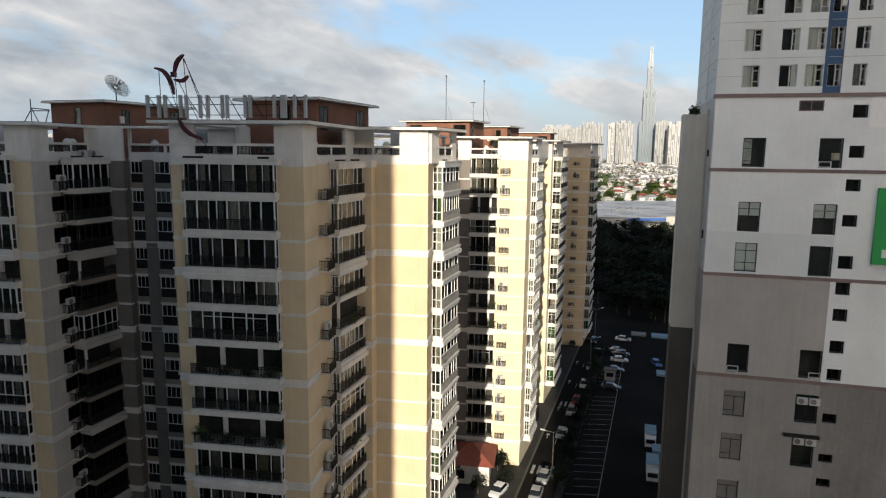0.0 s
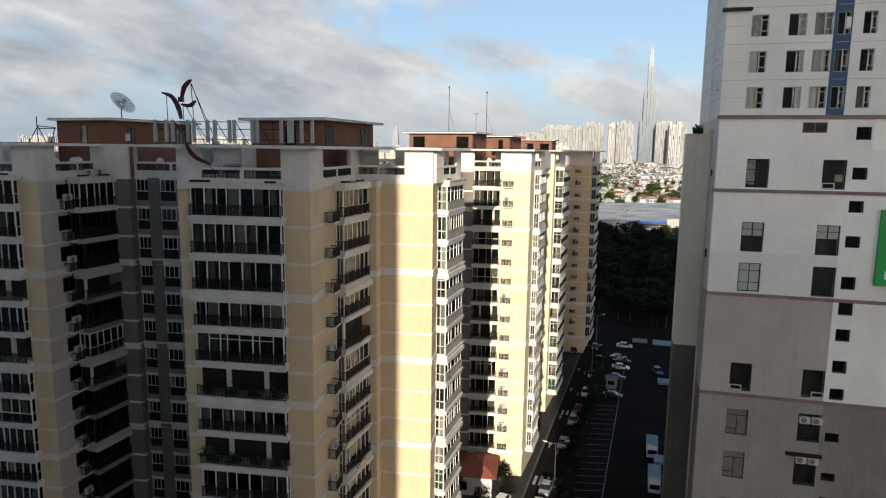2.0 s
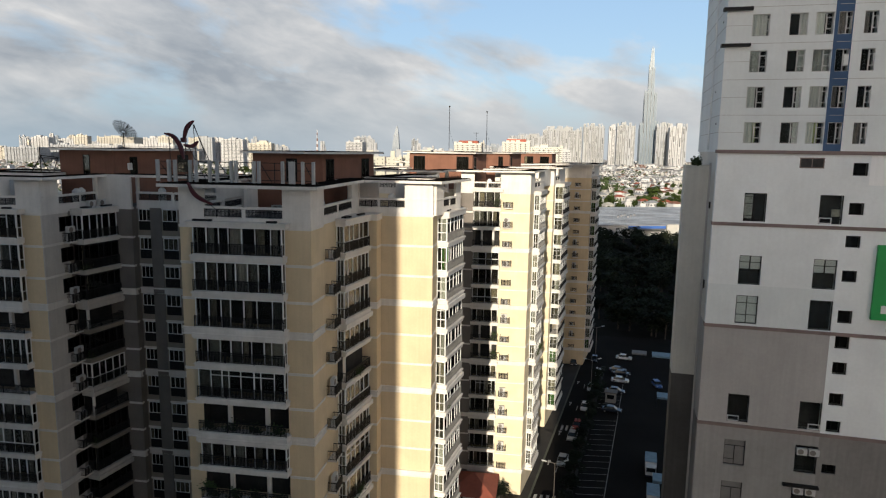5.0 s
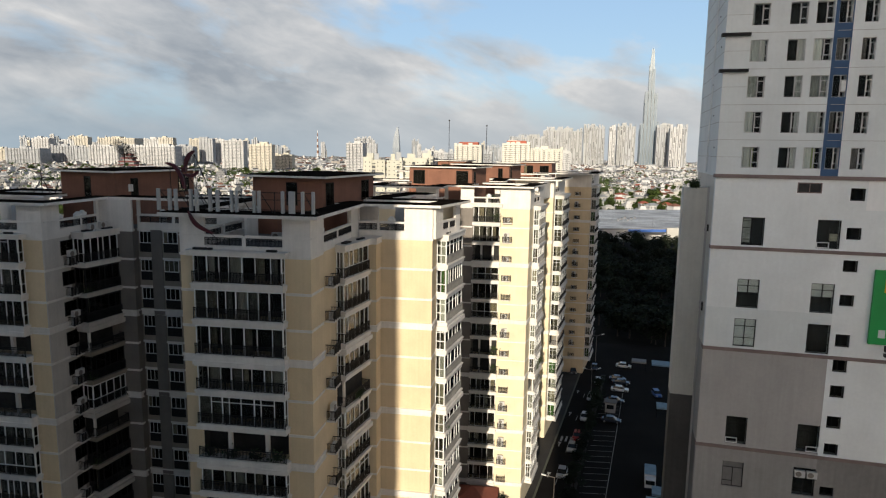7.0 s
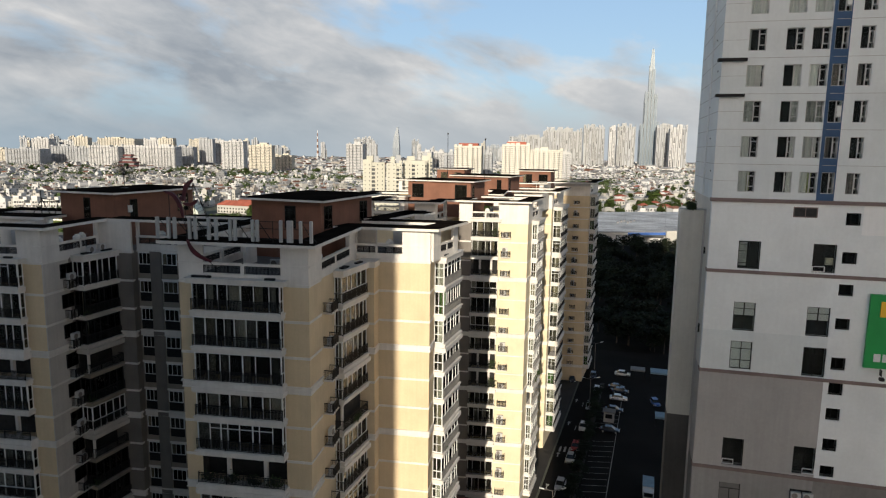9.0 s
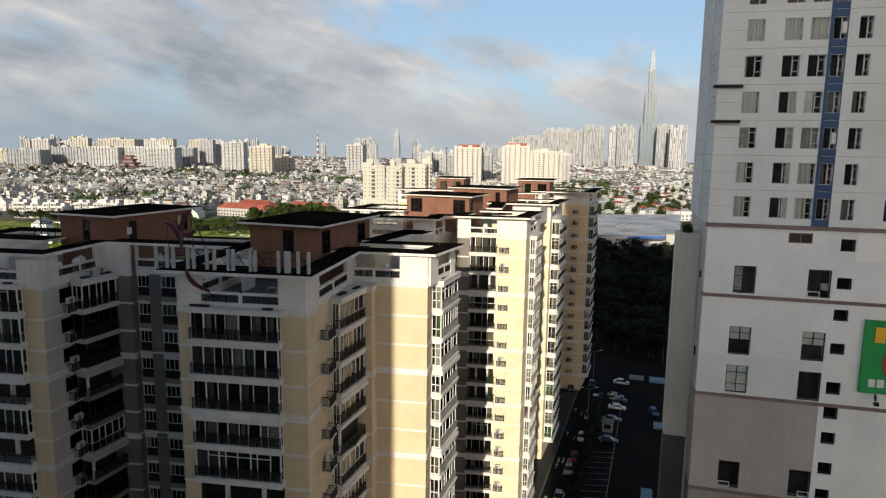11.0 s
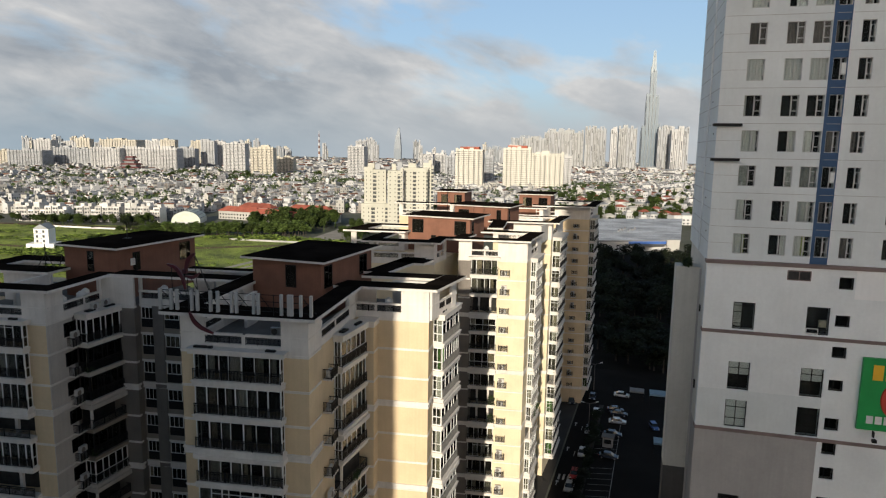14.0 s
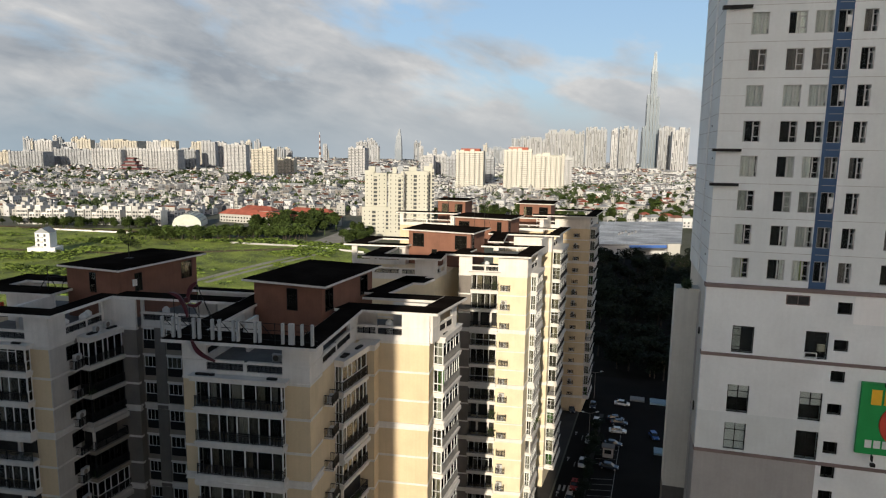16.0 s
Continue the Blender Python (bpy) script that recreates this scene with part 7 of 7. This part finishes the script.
def far_block(x, y, w, h, style, d=None, rz=0.0):
    """A distant tower block: proud bays of windows between recessed balconies, broken roof line."""
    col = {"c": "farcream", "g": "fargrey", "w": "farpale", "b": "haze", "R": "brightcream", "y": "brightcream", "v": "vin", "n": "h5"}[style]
    lab = {"c": "cream", "g": "grey", "w": "white", "b": "blue glass", "R": "white red-roofed", "y": "yellowish", "v": "pale slender", "n": "cream"}[style]
    e = thing("tower_block", (x, y, 0), "distant " + lab + " residential tower block on the skyline", "tower block", "skyline blocks", rz=rz or (9.0 if x < -400 else 0.0))
    d = d or (w * 0.55 if x < -400 else min(w, 40) * 0.8)
    far = y > 2000
    # beyond 1700 m windows take the paler copy, toned for haze
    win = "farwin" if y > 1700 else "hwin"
    bag = Bag([col, win, "redroof", "fargrey", "farwin", "hwin"])
    r = random.Random(int(x * 13 + y * 7))
    step = 6.6 if far else 3.3
    proud = 4.0 if far else 1.2 if style == "n" else 2.4
    bag.box(0, d / 2, w, d, 0, h - 10 if far else h, 1, 0, col)
    at = -w / 2
    while at < w / 2 - 1.5:
        bw = min(w / 2 - at, r.uniform(5.5, 10) if far else r.uniform(7.0, 9.0) if style == "n" else r.uniform(4.5, 7.5))
        top = h + (r.uniform(-9.0, 5.0) if far else r.choice((0, 0, 2.2, 3.0)))
        bag.box(at + bw / 2, -proud / 2, bw, proud, 0, top, 1, 0, "fargrey" if far and r.random() < 0.25 else col)
        n = max(1, round(bw / (4.5 if far else 3.6 if style == "n" else 2.6)))
        z = 4.0
        if far:                      # too far to tell storeys: broken strips of glazing
            za = 8.0
            while za < top - 8:
                zb = min(top - 4, za + r.uniform(9, 38))
                half = bw * r.uniform(0.10, 0.24)
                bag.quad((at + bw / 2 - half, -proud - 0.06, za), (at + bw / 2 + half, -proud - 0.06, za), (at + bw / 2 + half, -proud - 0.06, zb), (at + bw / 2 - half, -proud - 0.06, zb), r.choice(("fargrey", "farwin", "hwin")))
                za = zb + r.uniform(1.5, 6)
        while z < h - 2 and not far:
            for i in range(n):
                q = at + bw * (i + 0.5) / n
                hw, tall = (1.5, 0.5) if far else (0.55, 0.38) if style in "Ry" else (0.36, 0.30) if style == "n" else (0.75, 0.45)
                bag.quad((q - hw, -proud - 0.06, z), (q + hw, -proud - 0.06, z), (q + hw, -proud - 0.06, z + step * tall), (q - hw, -proud - 0.06, z + step * tall), win)
            z += step
        at += bw
        gap_ = min(w / 2 - at, r.uniform(2.2, 4.0) if far else r.uniform(1.8, 3.2))
        if gap_ > 1.0:
            bag.quad((at, -0.08, 6), (at + gap_, -0.08, 6), (at + gap_, -0.08, h - (12 if far else 3)), (at, -0.08, h - (12 if far else 3)), win)
            z = 5.0
            while z < h - 2 and not far:         # balcony fronts
                bag.quad((at, -proud * 0.5, z), (at + gap_, -proud * 0.5, z), (at + gap_, -proud * 0.5, z + step * 0.34), (at, -proud * 0.5, z + step * 0.34), col)
                z += step
            at += gap_
    for j in range(max(1, int(d / 6))):
        z = 4.0
        while z < h - 2:
            for sx_ in (-w / 2 - 0.06, w / 2 + 0.06):
                bag.quad((sx_, 2 + 6 * j, z), (sx_, 4.5 + 6 * j, z), (sx_, 4.5 + 6 * j, z + step * 0.45), (sx_, 2 + 6 * j, z + step * 0.45), win)
            z += step
    bag.box(w * r.uniform(-0.2, 0.2), d / 2, w * r.uniform(0.2, 0.4), d * 0.5, h - 10, h + r.uniform(3, 6), 1, 0, col)
    bag.box(w * r.uniform(-0.4, 0.4), d * 0.4, 4, 4, h - 10, h + r.uniform(2, 7), 1, 0, "fargrey")
    if style == "R":
        bag.box(0, d / 2, w * 0.7, d * 0.7, h, h + 4.5, 1, 0, "redroof")
    ob = bag.make("facade", "", "")
    for key in ("kind", "label", "category"):
        if key in ob:
            del ob[key]
    ob.parent = e
    return e


far_block(-1467, 1569, 31, 49, "c")
far_block(-1372, 1533, 92, 51, "g")
far_block(-1528, 1785, 53, 81, "w")
far_block(-1333, 1641, 74, 59, "g")
far_block(-1492, 1857, 52, 76, "w")
far_block(-1333, 1713, 40, 85, "c")
far_block(-1246, 1605, 43, 56, "g")
far_block(-1132, 1533, 77, 60, "w")
far_block(-1322, 1857, 115, 85, "c")
far_block(-1077, 1569, 82, 62, "w")
far_block(-1155, 1785, 46, 82, "w")
far_block(-953, 1500, 80, 62, "w")
far_block(-1064, 1713, 42, 86, "c")
far_block(-970, 1641, 55, 62, "g")
far_block(-1016, 1785, 32, 83, "c")
far_block(-941, 1713, 39, 85, "g")
far_block(-947, 1785, 33, 84, "w")
far_block(-717, 1425, 52, 77, "w")
far_block(-591, 1300, 49, 68, "c")
far_block(-595, 1425, 48, 46, "c")
far_block(-396, 1350, 37, 74, "w")
far_block(-486, 1700, 29, 90, "g")
far_block(-897, 3300, 42, 123, "g")
far_block(-712, 3600, 39, 119, "b")
far_block(-267, 1500, 31, 59, "w")
far_block(-253, 1600, 32, 58, "w")
far_block(-206, 1500, 30, 55, "g")
far_block(-115, 1080, 47, 71, "R")
far_block(-102, 1300, 22, 58, "g")
far_block(-229, 3000, 73, 85, "b")
far_block(-32, 1060, 46, 74, "R")
far_block(18, 1075, 54, 66, "y")
far_block(54, 1150, 13, 62, "w")
far_block(-122, 3300, 96, 142, "b")
far_block(-38, 2500, 84, 121, "v")
far_block(36, 2550, 70, 150, "v")
far_block(75, 2700, 60, 158, "g")
far_block(112, 2600, 82, 151, "v")
far_block(179, 2550, 49, 163, "v")
far_block(221, 2600, 33, 164, "g")
far_block(253, 2450, 24, 156, "w")
far_block(307, 2500, 66, 166, "v")
far_block(448, 2550, 50, 168, "v")
far_block(484, 2450, 60, 160, "w")
SK = random.Random(44)
for i in range(40):                      # a further rank, low along the horizon
    far_y = SK.uniform(2700, 3700)
    far_block((far_y + 52) * SK.uniform(-0.88, -0.02) + 19, far_y, SK.uniform(18, 40), SK.uniform(58, 112), SK.choice("wcgwgb"))
# near cream slab blocks on a lower podium block
for x, y, w, h, d in ((-122.0, 481, 18, 52.8, 16), (-121.0, 478.5, 23.5, 24.8, 14), (-104.5, 479.5, 12.5, 52.4, 26), (-90.0, 493, 20, 54.5, 18), (-81.5, 505, 9, 56.4, 16)):
    far_block(x, y, w, h, "n", d, 12.0)

# the tallest tower, stepped and ribbed
s_ = thing("skyscraper", (409, 2655, 0), "very tall slender glass skyscraper with stepped bundled shafts", "skyscraper")
for i in range(6):
    for j in range(6):
        ring = max(abs(i - 2.5), abs(j - 2.5))
        side_ = min(abs(i - 2.5), abs(j - 2.5))
        hh = {0.5: 384, 1.5: 292 - 16 * side_, 2.5: 176 - 14 * side_}[ring] + (7 * ((i * 5 + j * 3) % 4) - 9)
        cx, cy = (i - 2.5) * 11.6, (j - 2.5) * 11.6
        tube = bpart("shaft", [(cx - 4.9, cx + 4.9, cy - 4.9, cy + 4.9, 0, hh)], "l81", s_)
        bpart("fin", [(cx - 5.3, cx - 4.3, cy - 5.6, cy - 4.8, 0, hh + 4)], "tubes", tube)
        bpart("fin", [(cx + 4.3, cx + 5.3, cy - 5.6, cy - 4.8, 0, hh + 4)], "tubes", tube)
for sx_ in (-6, 6):
    part("spire", loft([[(sx_ * q - a, -a, z), (sx_ * q + a, -a, z), (sx_ * q + a, a, z), (sx_ * q - a, a, z)] for z, a, q in ((370, 3.4, 1.0), (420, 2.4, 0.8), (458, 1.0, 0.55))]), "tubes", s_, "pale steel crown blade")
part("spire", loft([[(-a, -a, z), (a, -a, z), (a, a, z), (-a, a, z)] for z, a in ((380, 4.0), (430, 2.2), (464, 0.6))]), "l81", s_, "pale mast")

# lattice mast, pagoda, slim office towers
m_ = thing("lattice_mast", (-1175, 3300, 0), "red and white banded lattice mast far off", "mast")
for i in range(10):
    bpart("band", [(-5 + 0.42 * i, 5 - 0.42 * i, -5 + 0.42 * i, 5 - 0.42 * i, 5 + 15 * i, 20 + 15 * i)], "r2" if i % 2 == 0 else "h1", m_)
p_ = thing("pagoda", (-1010, 1460, 0), "tiered red-roofed pagoda among trees", "pagoda")
p_.scale = 0.66, 0.8, 0.85
for i in range(4):
    bpart("tier", [(-38 + 9 * i, 38 - 9 * i, -16 + 3 * i, 16 - 3 * i, 8 + 10 * i, 15 + 10 * i)], "h3", p_)
    rf = loft([[(px_, py_, 14.5 + 10 * i + dz) for px_, py_ in ((-k_ * (44 - 9 * i), -k_ * (20 - 3 * i)), (k_ * (44 - 9 * i), -k_ * (20 - 3 * i)), (k_ * (44 - 9 * i), k_ * (20 - 3 * i)), (-k_ * (44 - 9 * i), k_ * (20 - 3 * i)))] for dz, k_ in ((0, 1.0), (1.2, 0.97), (4.2, 0.78))])
    part("roof", rf, "pagoda", p_)
b_ = thing("office_tower", (-750, 3300, 0), "slim curved office tower on the horizon", "office tower")
part("shaft", loft([[(-17, -12, 0), (17, -12, 0), (17, 12, 0), (-17, 12, 0)], [(-19, -12, 70), (17, -12, 70), (17, 12, 70), (-19, 12, 70)], [(-12, -9, 130), (13, -9, 130), (13, 9, 130), (-12, 9, 130)], [(2, -3, 176), (7, -3, 176), (7, 3, 176), (2, 3, 176)]]), "haze", b_)
